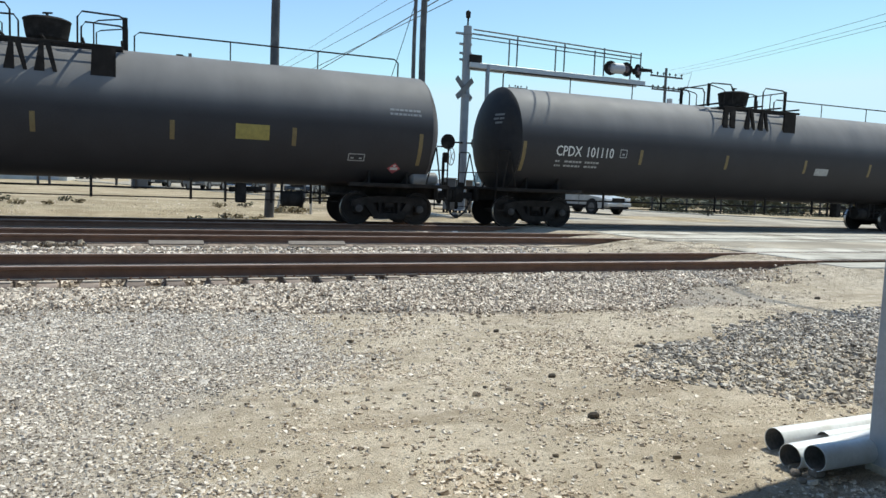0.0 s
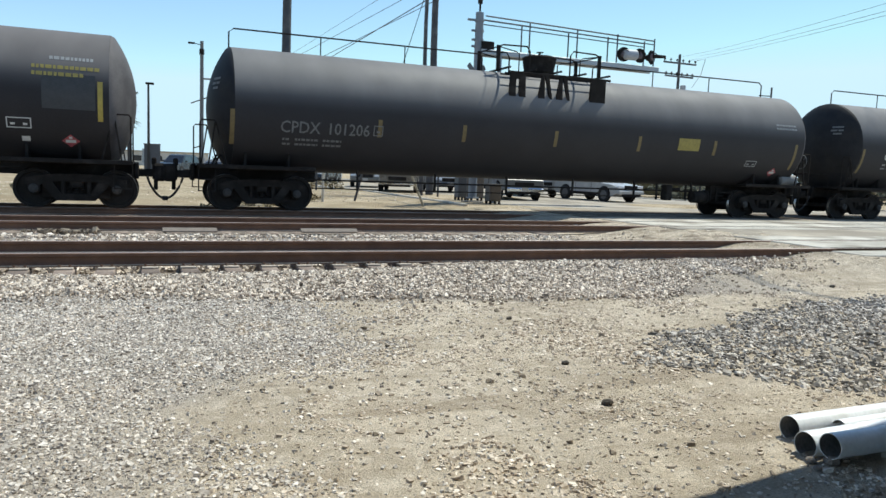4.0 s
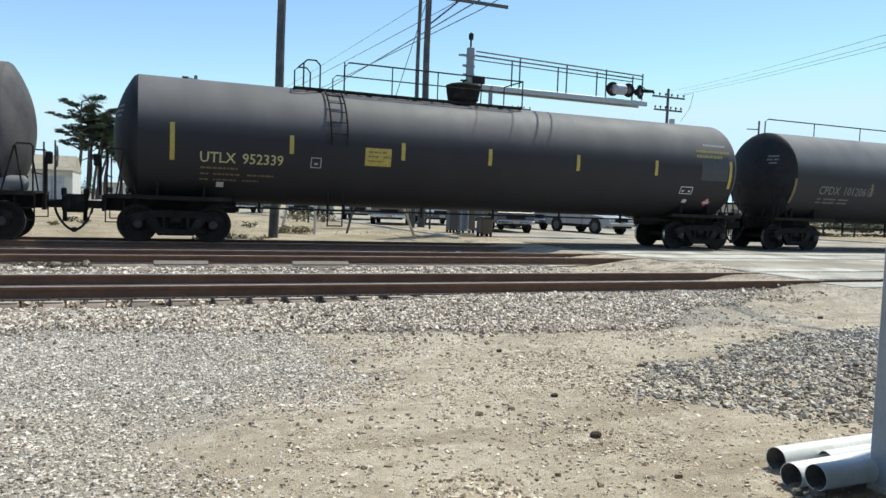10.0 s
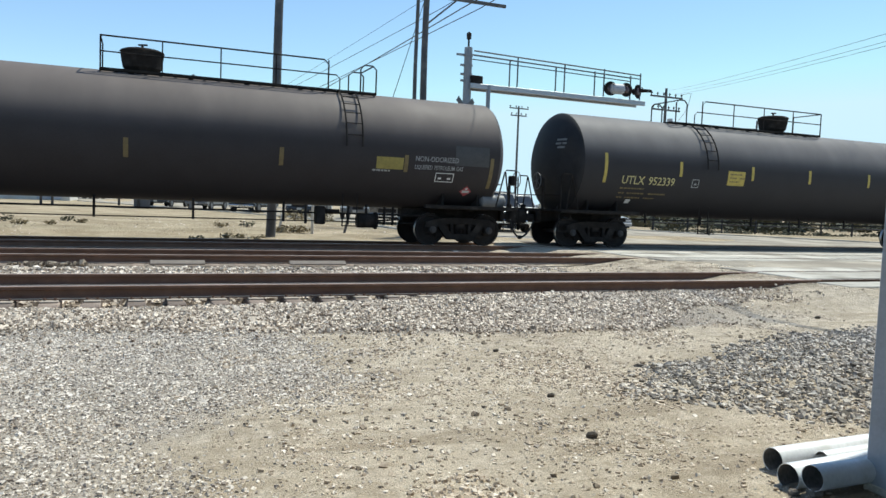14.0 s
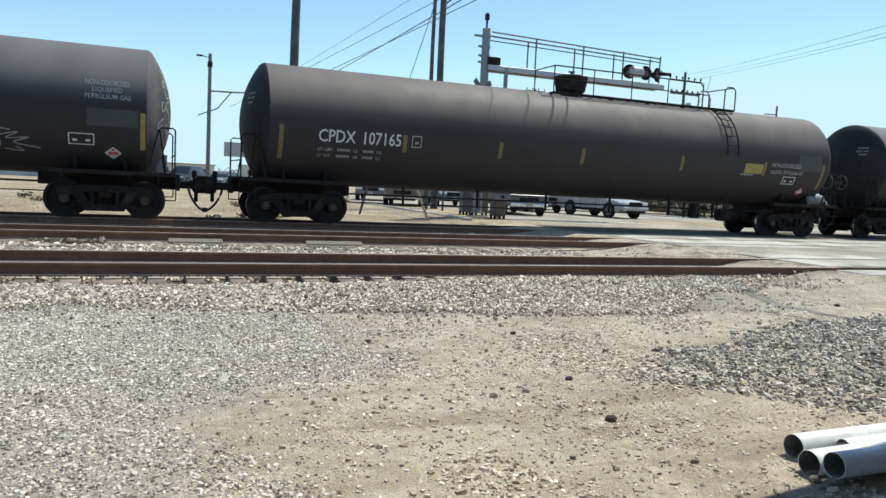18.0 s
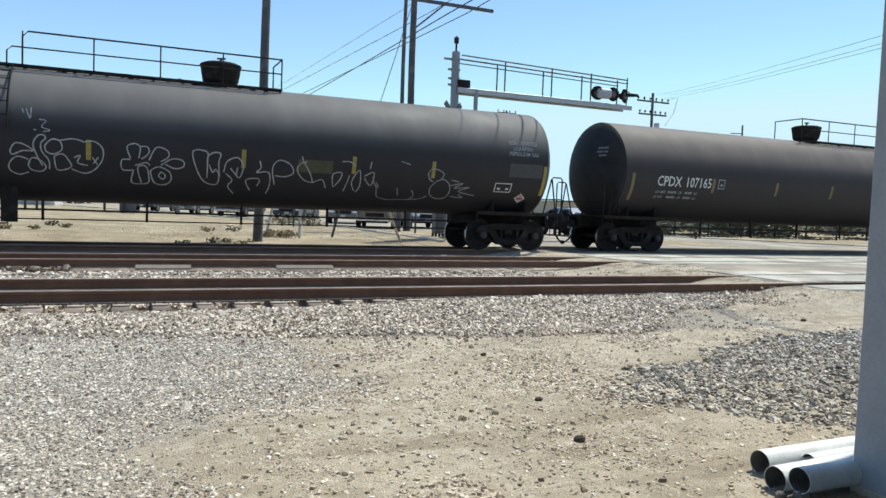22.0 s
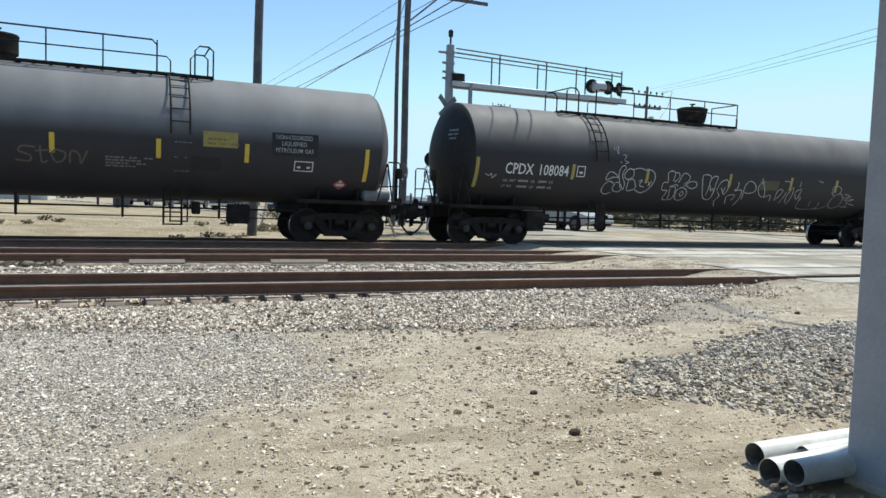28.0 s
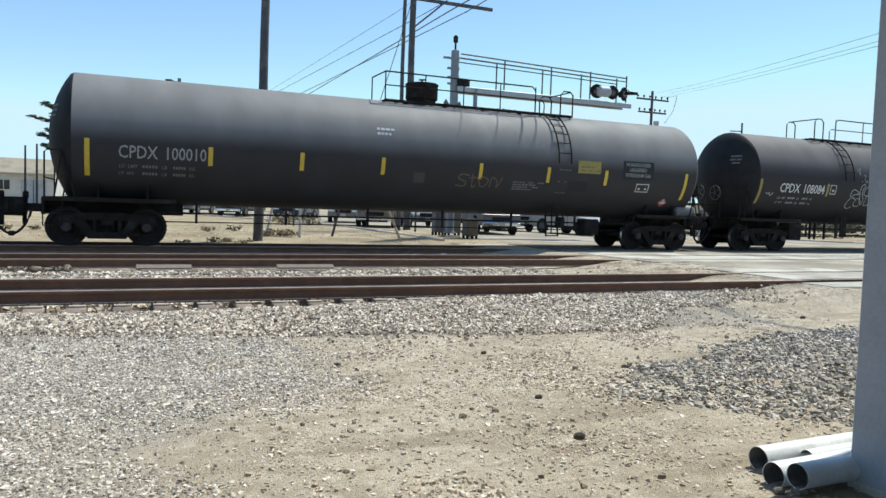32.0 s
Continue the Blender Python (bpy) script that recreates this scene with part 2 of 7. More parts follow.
# ---- mesh building ----
class Geo:
    """Collects vertices and faces of one mesh."""

    def __init__(self):
        self.v, self.f = [], []

    def add(self, vs, fs):
        o = len(self.v)
        self.v.extend(tuple(p) for p in vs)
        self.f.extend(tuple(i + o for i in q) for q in fs)
        return self

    def box(self, c, s, bev=0.0, m=None):
        hx, hy, hz = s[0] / 2, s[1] / 2, s[2] / 2
        vs, fs = [], []
        if bev:
            e = min(bev, hx * 0.9, hy * 0.9, hz * 0.9)
            at = {}
            for a in (-1, 1):
                for b in (-1, 1):
                    for d in (-1, 1):
                        for k, q in enumerate(((a * hx, b * (hy - e), d * (hz - e)), (a * (hx - e), b * hy, d * (hz - e)), (a * (hx - e), b * (hy - e), d * hz))):
                            at[a, b, d, k] = len(vs)
                            vs.append(q)
                        fs.append((at[a, b, d, 0], at[a, b, d, 1], at[a, b, d, 2]))
            for a in (-1, 1):
                ring = ((-1, -1), (1, -1), (1, 1), (-1, 1))
                fs.append(tuple(at[a, p, q, 0] for p, q in ring))
                fs.append(tuple(at[p, a, q, 1] for p, q in ring))
                fs.append(tuple(at[p, q, a, 2] for p, q in ring))
                for b in (-1, 1):
                    fs.append((at[-1, a, b, 1], at[1, a, b, 1], at[1, a, b, 2], at[-1, a, b, 2]))
                    fs.append((at[a, -1, b, 0], at[a, 1, b, 0], at[a, 1, b, 2], at[a, -1, b, 2]))
                    fs.append((at[a, b, -1, 0], at[a, b, 1, 0], at[a, b, 1, 1], at[a, b, -1, 1]))
        else:
            vs = [(a * hx, b * hy, d * hz) for a in (-1, 1) for b in (-1, 1) for d in (-1, 1)]
            fs = [(0, 1, 3, 2), (4, 6, 7, 5), (0, 4, 5, 1), (2, 3, 7, 6), (0, 2, 6, 4), (1, 5, 7, 3)]
        if m is not None:
            vs = [m @ Vector(p) for p in vs]
        return self.add([(p[0] + c[0], p[1] + c[1], p[2] + c[2]) for p in vs], fs)

    def tube(self, pts, r, seg=6, caps=True, r2=None):
        """A round bar along a polyline; r2: radius at its far end."""
        pts = [Vector(p) for p in pts]
        n = len(pts)
        vs, fs = [], []
        for i, p in enumerate(pts):
            d = (pts[min(i + 1, n - 1)] - pts[max(i - 1, 0)]).normalized()
            side = d.cross(Vector((0, 0, 1)) if abs(d.z) < 0.9 else Vector((1, 0, 0))).normalized()
            up = side.cross(d)
            rr = r if r2 is None else r + (r2 - r) * i / max(n - 1, 1)
            for k in range(seg):
                a = 2 * math.pi * k / seg
                vs.append(p + side * (math.cos(a) * rr) + up * (math.sin(a) * rr))
        for i in range(n - 1):
            for k in range(seg):
                fs.append((i * seg + k, i * seg + (k + 1) % seg, (i + 1) * seg + (k + 1) % seg, (i + 1) * seg + k))
        if caps:
            fs.append(tuple(range(seg)))
            fs.append(tuple((n - 1) * seg + k for k in range(seg)))
        return self.add(vs, fs)

    def lathe(self, o, axis, prof, seg=24, caps=True):
        """Turns a profile of (distance along axis, radius) round the axis through o."""
        d = Vector(axis).normalized()
        side = d.cross(Vector((0, 0, 1)) if abs(d.z) < 0.9 else Vector((1, 0, 0))).normalized()
        up = side.cross(d)
        o = Vector(o)
        vs, fs = [], []
        for h, r in prof:
            for k in range(seg):
                a = 2 * math.pi * k / seg
                vs.append(o + d * h + side * (math.cos(a) * r) + up * (math.sin(a) * r))
        for i in range(len(prof) - 1):
            for k in range(seg):
                fs.append((i * seg + k, i * seg + (k + 1) % seg, (i + 1) * seg + (k + 1) % seg, (i + 1) * seg + k))
        if caps:
            fs.append(tuple(range(seg)))
            fs.append(tuple((len(prof) - 1) * seg + k for k in range(seg)))
        return self.add(vs, fs)

    def prism(self, outline, y0, y1):
        """An outline in x and z, pushed from y0 to y1."""
        n = len(outline)
        vs = [(x, y0, z) for x, z in outline] + [(x, y1, z) for x, z in outline]
        fs = [tuple(range(n)), tuple(range(n, 2 * n))] + [(i, (i + 1) % n, n + (i + 1) % n, n + i) for i in range(n)]
        return self.add(vs, fs)

    def mesh(self, name, mat, smooth=True, fix=True):
        me = bpy.data.meshes.new(name)
        me.from_pydata(self.v, [], self.f)
        if fix:
            bm = bmesh.new()
            bm.from_mesh(me)
            bmesh.ops.recalc_face_normals(bm, faces=bm.faces)
            bm.to_mesh(me)
            bm.free()
        if smooth:
            me.polygons.foreach_set("use_smooth", [True] * len(me.polygons))
            me.set_sharp_from_angle(angle=radians(32))
        me.materials.append(mat)
        return me


def part(name, geo, mat, parent=None, label="", smooth=True, at=None):
    """Links a Geo, or a ready mesh, as one mesh object under a thing or a part."""
    me = geo.mesh(name, mat, smooth) if isinstance(geo, Geo) else geo
    ob = new(name, me)
    if parent is not None:
        ob.parent = parent
    if at is not None:
        ob.matrix_basis = at
    return tagged(ob, label) if label else ob


def thing(name, label, category, at=None, group="", kind=""):
    ob = new(name)
    ob.empty_display_size = 0.2
    if at is not None:
        ob.matrix_basis = at
    return tagged(ob, label, category, group, kind)


def sstep(a, b, x):
    t = min(max((x - a) / (b - a), 0.0), 1.0)
    return t * t * (3 - 2 * t)


# ---- the plan ----
RAIL_Z = 0.34                       # top of the rails over the ground at the camera
TRACKS = (11.15, 16.32, 20.60)      # centre lines, all along x
HALF = 0.7525                       # from a track's centre to a rail's centre


def road_left(y):
    """The road's left edge."""
    if y < 12:
        return 11.8 + 2.6 * sstep(10.2, 8.0, y)
    bend = max(0.0, y - 36.0)
    return 11.8 - 1.0 * sstep(16, 22, y) - bend * bend / (bend + 9.0) * 0.36


def road_right(y):
    """The road's right edge."""
    bend = max(0.0, y - 40.0)
    return 35.5 - 8.0 * sstep(24, 38, y) - bend * bend / (bend + 9.0) * 0.36


def ground_z(x, y):
    bed = 0.12 * sstep(8.3, 9.6, y) - 0.025 * sstep(9.7, 10.0, y) - 0.045 * sstep(9.9, 10.05, y) * sstep(10.65, 10.5, y) * (1 - sstep(2.2, 4.8, x))
    if 12.6 < y < 14.9 or 17.7 < y < 19.0:
        bed -= 0.03
    far = 0.14 + 0.16 * sstep(22.5, 30.0, y)
    z = bed if y < 22.5 else far
    edge = road_left(y) + 0.45 * noise.noise((x * 1.1, y * 1.1, 7.0)) + 0.2 * noise.noise((x * 3.3, y * 3.3, 7.0))
    run = 2.3 if y < 13 else 2.6
    r = min(1.0, max(0.0, (x - edge + run) / run)) ** 1.7
    flat = (0.325 if y > 10.45 else 0.285) * sstep(5.0, 9.6, y)
    return z + (max(flat, z) - z) * r


def surface(x, y):
    """The ground's height with its small unevenness."""
    z = ground_z(x, y)
    if -9 < x < 17 and 1 < y < 10.2:
        z += 0.035 * noise.noise((x * 0.9, y * 0.9, 0.0)) + 0.012 * noise.noise((x * 4.1, y * 4.1, 3.0))
    elif 8 < x < 14.5 and y < 18.5:
        z += 0.03 * noise.noise((x * 1.7, y * 1.7, 1.0)) + 0.015 * noise.noise((x * 5, y * 5, 2.0))
    elif y > 23:
        z += 0.05 * noise.noise((x * 0.2, y * 0.2, 5.0))
    d = ((x - 7.2) * 0.36) ** 2 + ((y - 5.5 - 0.12 * (x - 7.2)) * 0.75) ** 2
    return z + 0.05 * math.exp(-d * 1.3) if d < 5 else z


# ---- ground ----
def ground_material():
    m = bpy.data.materials.new("dusty_ground")
    m.use_nodes = True
    n, l = m.node_tree.nodes, m.node_tree.links
    p = n["Principled BSDF"]
    p.inputs["Roughness"].default_value = 0.95
    p.inputs["Specular IOR Level"].default_value = 0.06
    co = n.new("ShaderNodeTexCoord")

    def nz(sc, detail, rough=0.55):
        t = n.new("ShaderNodeTexNoise")
        t.inputs["Scale"].default_value, t.inputs["Detail"].default_value, t.inputs["Roughness"].default_value = sc, detail, rough
        l.new(co.outputs["Object"], t.inputs["Vector"])
        return t.outputs[0]

    def rng(src, a, b, c=0.0, d=1.0):
        r = n.new("ShaderNodeMapRange")
        r.inputs[1].default_value, r.inputs[2].default_value, r.inputs[3].default_value, r.inputs[4].default_value = a, b, c, d
        l.new(src, r.inputs[0])
        return r.outputs[0]

    def mixed(fac, a, b):
        x = n.new("ShaderNodeMix")
        x.data_type = "RGBA"
        l.new(fac, x.inputs[0])
        for i, s in ((6, a), (7, b)):
            if isinstance(s, tuple):
                x.inputs[i].default_value = (*s, 1)
            else:
                l.new(s, x.inputs[i])
        return x.outputs[2]

    def calc(op, a, b):
        x = n.new("ShaderNodeMath")
        x.operation = op
        for i, s in ((0, a), (1, b)):
            if isinstance(s, float):
                x.inputs[i].default_value = s
            else:
                l.new(s, x.inputs[i])
        return x.outputs[0]

    sep = n.new("ShaderNodeSeparateXYZ")
    l.new(co.outputs["Object"], sep.inputs[0])
    dirt = mixed(rng(nz(0.8, 6), 0.4, 0.62), (0.485, 0.40, 0.298), (0.635, 0.535, 0.41))
    dirt = mixed(rng(nz(9, 5), 0.52, 0.68), dirt, (0.47, 0.38, 0.275))
    dirt = mixed(rng(nz(2.2, 6, 0.65), 0.5, 0.66), dirt, (0.66, 0.555, 0.42))
    dirt = mixed(rng(nz(0.35, 5, 0.6), 0.52, 0.7, 0.0, 0.75), dirt, (0.47, 0.38, 0.27))
    dirt = mixed(rng(nz(5.5, 6, 0.7), 0.5, 0.64, 0.0, 0.6), dirt, (0.79, 0.69, 0.56))
    along = n.new("ShaderNodeMapping")
    along.inputs["Rotation"].default_value = (0, 0, radians(-31))
    along.inputs["Scale"].default_value = (0.35, 2.6, 1.0)
    l.new(co.outputs["Object"], along.inputs["Vector"])
    tyre = n.new("ShaderNodeTexNoise")
    tyre.inputs["Scale"].default_value, tyre.inputs["Detail"].default_value, tyre.inputs["Roughness"].default_value = 1.0, 5, 0.6
    l.new(along.outputs[0], tyre.inputs["Vector"])
    dirt = mixed(rng(tyre.outputs[0], 0.52, 0.64, 0.0, 0.75), dirt, (0.40, 0.32, 0.23))
    lot = mixed(rng(nz(0.45, 6, 0.65), 0.42, 0.62), (0.355, 0.278, 0.183), (0.53, 0.43, 0.30))
    band = n.new("ShaderNodeMapping")
    band.inputs["Scale"].default_value = (0.06, 0.35, 1.0)
    l.new(co.outputs["Object"], band.inputs["Vector"])
    weeds = n.new("ShaderNodeTexNoise")
    weeds.inputs["Scale"].default_value, weeds.inputs["Detail"].default_value, weeds.inputs["Roughness"].default_value = 1.0, 7, 0.65
    l.new(band.outputs[0], weeds.inputs["Vector"])
    lot = mixed(rng(weeds.outputs[0], 0.5, 0.66, 0.0, 0.65), lot, (0.30, 0.255, 0.165))
    dirt = mixed(rng(sep.outputs[1], 22.3, 24.0), dirt, lot)
    spill = calc("MULTIPLY", calc("MULTIPLY", rng(sep.outputs[0], 9.0, 10.5), rng(sep.outputs[0], 13.5, 15.0, 1.0, 0.0)), calc("MULTIPLY", rng(sep.outputs[1], 9.3, 10.2), rng(sep.outputs[1], 17.5, 18.5, 1.0, 0.0)))
    grain = rng(nz(70, 4, 0.7), 0.25, 0.75, 0.7, 1.32)
    sc = n.new("ShaderNodeVectorMath")
    sc.operation = "SCALE"
    # patches of grey gravel: a wide apron on the left, and the ballast
    wob = calc("MULTIPLY", calc("SUBTRACT", nz(0.9, 5), 0.5), 1.4)
    edge = calc("ADD", calc("SUBTRACT", rng(sep.outputs[1], 4.6, 6.2, 0.1, 1.6), sep.outputs[0]), wob)
    apron = rng(edge, -0.25, 0.45)
    # the foot of the shoulder comes nearer towards the crossing
    foot = calc("ADD", calc("ADD", sep.outputs[1], calc("MULTIPLY", wob, 0.18)), rng(sep.outputs[0], 0.0, 4.6, 0.0, 0.78))
    near_track = rng(foot, 8.55, 8.85)
    # Strip by the near rail: oil stain plus painted shade between tie ends.
    grease_and_shade = calc("MULTIPLY", rng(sep.outputs[1], 9.85, 10.1), calc("MULTIPLY", rng(sep.outputs[1], 10.6, 10.9, 1.0, 0.0), rng(sep.outputs[0], 2.5, 6.0, 1.0, 0.3)))
    over = rng(sep.outputs[1], 22.3, 22.9, 1.0, 0.0)
    off_road = rng(sep.outputs[0], 7.2, 9.6, 1.0, 0.1)
    bed = calc("MULTIPLY", calc("MULTIPLY", near_track, over), off_road)
    # Bed colour darkened to paint in shadow between the ballast stones.
    bed_shade = calc("MULTIPLY", bed, rng(sep.outputs[0], 6.5, 8.5, 0.8, 0.0))
    grey_f = calc("MAXIMUM", calc("MULTIPLY", apron, rng(sep.outputs[1], 22.0, 23.0, 0.8, 0.0)), bed)
    grey = mixed(rng(nz(45, 4, 0.7), 0.35, 0.65), (0.332, 0.290, 0.244), (0.589, 0.515, 0.437))
    oily = calc("MULTIPLY", spill, rng(nz(1.9, 6, 0.65), 0.48, 0.6, 0.0, 0.75))
    dusty = mixed(bed_shade, mixed(grey_f, dirt, grey), (0.235, 0.192, 0.158))
    dusty = mixed(calc("MULTIPLY", grease_and_shade, 0.8), dusty, (0.12, 0.092, 0.072))
    l.new(mixed(oily, dusty, (0.225, 0.18, 0.135)), sc.inputs[0])
    l.new(grain, sc.inputs["Scale"])
    l.new(sc.outputs[0], p.inputs["Base Color"])
    b = n.new("ShaderNodeBump")
    b.inputs["Strength"].default_value, b.inputs["Distance"].default_value = 0.8, 0.03
    l.new(calc("ADD", calc("ADD", nz(38, 5, 0.65), nz(110, 3, 0.6)), nz(7, 4)), b.inputs["Height"])
    l.new(b.outputs[0], p.inputs["Normal"])
    return m


def spaced(marks):
    """Grid lines: (start, stop, step) runs."""
    out = []
    for a, b, s in marks:
        k = max(1, round((b - a) / s))
        out += [a + (b - a) * i / k for i in range(k)]
    return out + [marks[-1][1]]


def build_ground():
    xs = spaced([(-3000, -300, 300), (-300, -40, 20), (-40, -8, 2), (-8, 16, 0.16), (16, 60, 1.5), (60, 400, 20), (400, 3500, 300)])
    ys = spaced([(-300, -20, 20), (-20, 1, 1.5), (1, 9.8, 0.14), (9.8, 10.8, 0.1), (10.8, 24, 0.3), (24, 80, 2.5), (80, 400, 25), (400, 4000, 300)])
    nx, ny = len(xs), len(ys)
    co = np.zeros((ny, nx, 3))
    for j, y in enumerate(ys):
        for i, x in enumerate(xs):
            z = surface(x, y)
            co[j, i] = (x, y, z)
    idx = np.arange(nx * ny).reshape(ny, nx)
    fs = np.stack([idx[:-1, :-1], idx[:-1, 1:], idx[1:, 1:], idx[1:, :-1]], -1).reshape(-1, 4)
    me = bpy.data.meshes.new("ground")
    me.from_pydata(co.reshape(-1, 3).tolist(), [], fs.tolist())
    me.polygons.foreach_set("use_smooth", [True] * len(me.polygons))
    me.materials.append(ground_material())
    tagged(new("ground", me), "dry tan dirt ground with grey gravel patches", "ground", kind="structure")


build_ground()


# ---- road and crossing ----
def build_road():
    ys = spaced([(10.62, 13, 0.35), (13, 24, 0.7), (24, 60, 2), (60, 320, 12)])
    nx = 14
    vs, fs = [], []
    for y in ys:
        z = 0.338
        a, b = road_left(y) + 0.5 * noise.noise((0.0, y * 0.7, 0.0)), road_right(y)
        for i in range(nx):
            q = i / (nx - 1)
            vs.append((a + (b - a) * q, y, z - (0.06 if i == 0 else 0)))
    for j in range(len(ys) - 1):
        for i in range(nx - 1):
            fs.append((j * nx + i, j * nx + i + 1, (j + 1) * nx + i + 1, (j + 1) * nx + i))
    tagged(part("road", Geo().add(vs, fs), ASPHALT), "sun-bleached worn asphalt road crossing the tracks", "road", kind="structure")
    kerb = thing("kerb", "pale concrete kerb along the road", "kerb", kind="structure")
    for side, edge in ((-1, road_left), (1, road_right)):
        y = 24.5 if side < 0 else 25.0
        while y < 90:
            step = 1.5 if y < 45 else 5.0
            p, q = Vector((edge(y), y, 0.34)), Vector((edge(y + step), y + step, 0.34))
            d = q - p
            ang = math.degrees(math.atan2(d.y, d.x))
            part("kerb_stone", Geo().box((0, 0, 0), (d.length - 0.01, 0.16, 0.12), 0.02), CONCRETE, kerb, smooth=False, at=Matrix.Translation((p + q) / 2) @ pose(side * 0.1, 0, 0, 0, 0, ang))
            y += step


build_road()
crossing = thing("level_crossing", "pale concrete crossing panels between rails in the road", "crossing", kind="structure")
for yc in TRACKS:
    for x0 in (12.2, 15.8, 19.4, 23.0, 26.6, 30.2):
        for dy, w in ((0, 1.28), (1.3, 0.85), (-1.2, 0.72)):
            part("crossing_panel", Geo().box((x0 + 1.78, yc + dy, RAIL_Z - (0.137 if dy < 0 and yc < 12 else 0.092)), (3.58, w, 0.2), 0.015), SHADOW_PANEL if yc > 18 else CONCRETE, crossing, smooth=False)
    for s in (-1, 1):
        part("flangeway", Geo().box((22.9, yc + s * 0.68, 0.3395), (21.0, 0.07, 0.006)), FLANGE_DARK, crossing, "dark gap beside a rail", smooth=False)
        part("rail_edge", Geo().box((22.9, yc + s * 0.81, 0.3395), (21.0, 0.05, 0.006)), FLANGE_DARK, crossing, "dark gap beside a rail", smooth=False)


# ---- tracks ----
FOOT = material("dusty_rail_foot", (0.40, 0.34, 0.28), 0.9, 0, 0.3, 3, 0.1, 60)

def rail_geo(x0, x1):
    prof = [(-0.075, 0), (0.075, 0), (0.075, 0.012), (0.02, 0.03), (0.011, 0.05), (0.011, 0.115), (0.036, 0.13), (0.036, 0.163), (0.026, 0.171), (-0.026, 0.171), (-0.036, 0.163), (-0.036, 0.13), (-0.011, 0.115), (-0.011, 0.05), (-0.02, 0.03), (-0.075, 0.012)]
    k = len(prof)
    g = Geo()
    g.add([(x, y, z) for x in (x0, x1) for y, z in prof], [tuple(range(k)), tuple(range(k, 2 * k))] + [(i, (i + 1) % k, k + (i + 1) % k, k + i) for i in range(k)])
    return g


def build_tracks():
    rail_me = rail_geo(-160, 300).mesh("rail", RAIL_SIDE, False)
    head_me = Geo().box((70, 0, 0.1725), (460, 0.05, 0.004)).mesh("rail_head", RAIL_TOP, False)
    foot_me = Geo().box((70, -0.048, 0.016), (460, 0.05, 0.012)).mesh("rail_foot", FOOT, False)
    tie_me = Geo().box((0, 0, -0.09), (0.23, 2.6, 0.18), 0.012).mesh("tie", TIE, False)
    plate = Geo().box((0, -0.01, 0.01), (0.2, 0.38, 0.02), 0.004)
    for sx in (-0.06, 0.06):
        for sy in (-0.1, 0.1):
            plate.box((sx, sy, 0.024), (0.03, 0.035, 0.012))
    plate_me = plate.mesh("tie_plate", FOOT, False)
    spike_me = Geo().box((0, 0, 0.035), (0.03, 0.035, 0.035), 0.006).mesh("spike", RAIL_SIDE, False)
    for yc in TRACKS:
        t = thing("railway_track", "rusty steel rails on weathered ties in pale ballast", "railway track", pose(0, yc, RAIL_Z - 0.175), "parallel tracks")
        for s in (-1, 1):
            r = part("rail", rail_me, None, t, at=pose(0, s * HALF, 0))
            part("rail_head", head_me, None, r, "bright polished running surface")
            part("rail_foot", foot_me, None, r, "dusty pale flange")
        x = -12.0
        while x < 10.2:
            j = random.uniform(-0.03, 0.03)
            part("tie", tie_me, None, t, at=pose(x + j, random.uniform(-0.06, 0.06), -0.02 if yc < 12 else -0.065, 0, 0, random.uniform(-1, 1)))
            if yc < 12:
                base = part("tie_plate", plate_me, None, t, at=pose(x + j, -HALF, -0.018))
                for sx in (-0.06, 0.06):
                    part("spike", spike_me, None, base, "dark spike head", at=pose(sx, -0.1, 0))
            x += 0.5
        g = Geo()
        for k in range(296):
            g.box((-160 + k * 0.5, 0, -0.11), (0.23, 2.6, 0.18))
        for k in range(500):
            g.box((34.5 + k * 0.5, 0, -0.11), (0.23, 2.6, 0.18))
        tagged(part("far_ties", g.mesh("far_ties", TIE, False, False), None, t), kind="stuff")


build_tracks()


# ---- loose stones ----
def stone_material(name, dark, light, low=0.0, tan=None):
    m = bpy.data.materials.new(name)
    m.use_nodes = True
    n, l = m.node_tree.nodes, m.node_tree.links
    p = n["Principled BSDF"]
    p.inputs["Roughness"].default_value, p.inputs["Specular IOR Level"].default_value = 0.9, 0.12
    g = n.new("ShaderNodeNewGeometry")
    ramp = n.new("ShaderNodeValToRGB")
    ramp.color_ramp.elements[0].color, ramp.color_ramp.elements[1].color = (*dark, 1), (*light, 1)
    ramp.color_ramp.elements[0].position = low
    if tan:
        e = ramp.color_ramp.elements.new(0.55)
        e.color = (*tan, 1)
    l.new(g.outputs["Random Per Island"], ramp.inputs[0])
    co = n.new("ShaderNodeTexCoord")
    t = n.new("ShaderNodeTexNoise")
    t.inputs["Scale"].default_value, t.inputs["Detail"].default_value = 55, 4
    l.new(co.outputs["Object"], t.inputs["Vector"])
    r = n.new("ShaderNodeMapRange")
    r.inputs[1].default_value, r.inputs[2].default_value, r.inputs[3].default_value, r.inputs[4].default_value = 0.3, 0.7, 0.75, 1.2
    l.new(t.outputs[0], r.inputs[0])
    s = n.new("ShaderNodeVectorMath")
    s.operation = "SCALE"
    l.new(ramp.outputs[0], s.inputs[0])
    l.new(r.outputs[0], s.inputs["Scale"])
    l.new(s.outputs[0], p.inputs["Base Color"])
    return m


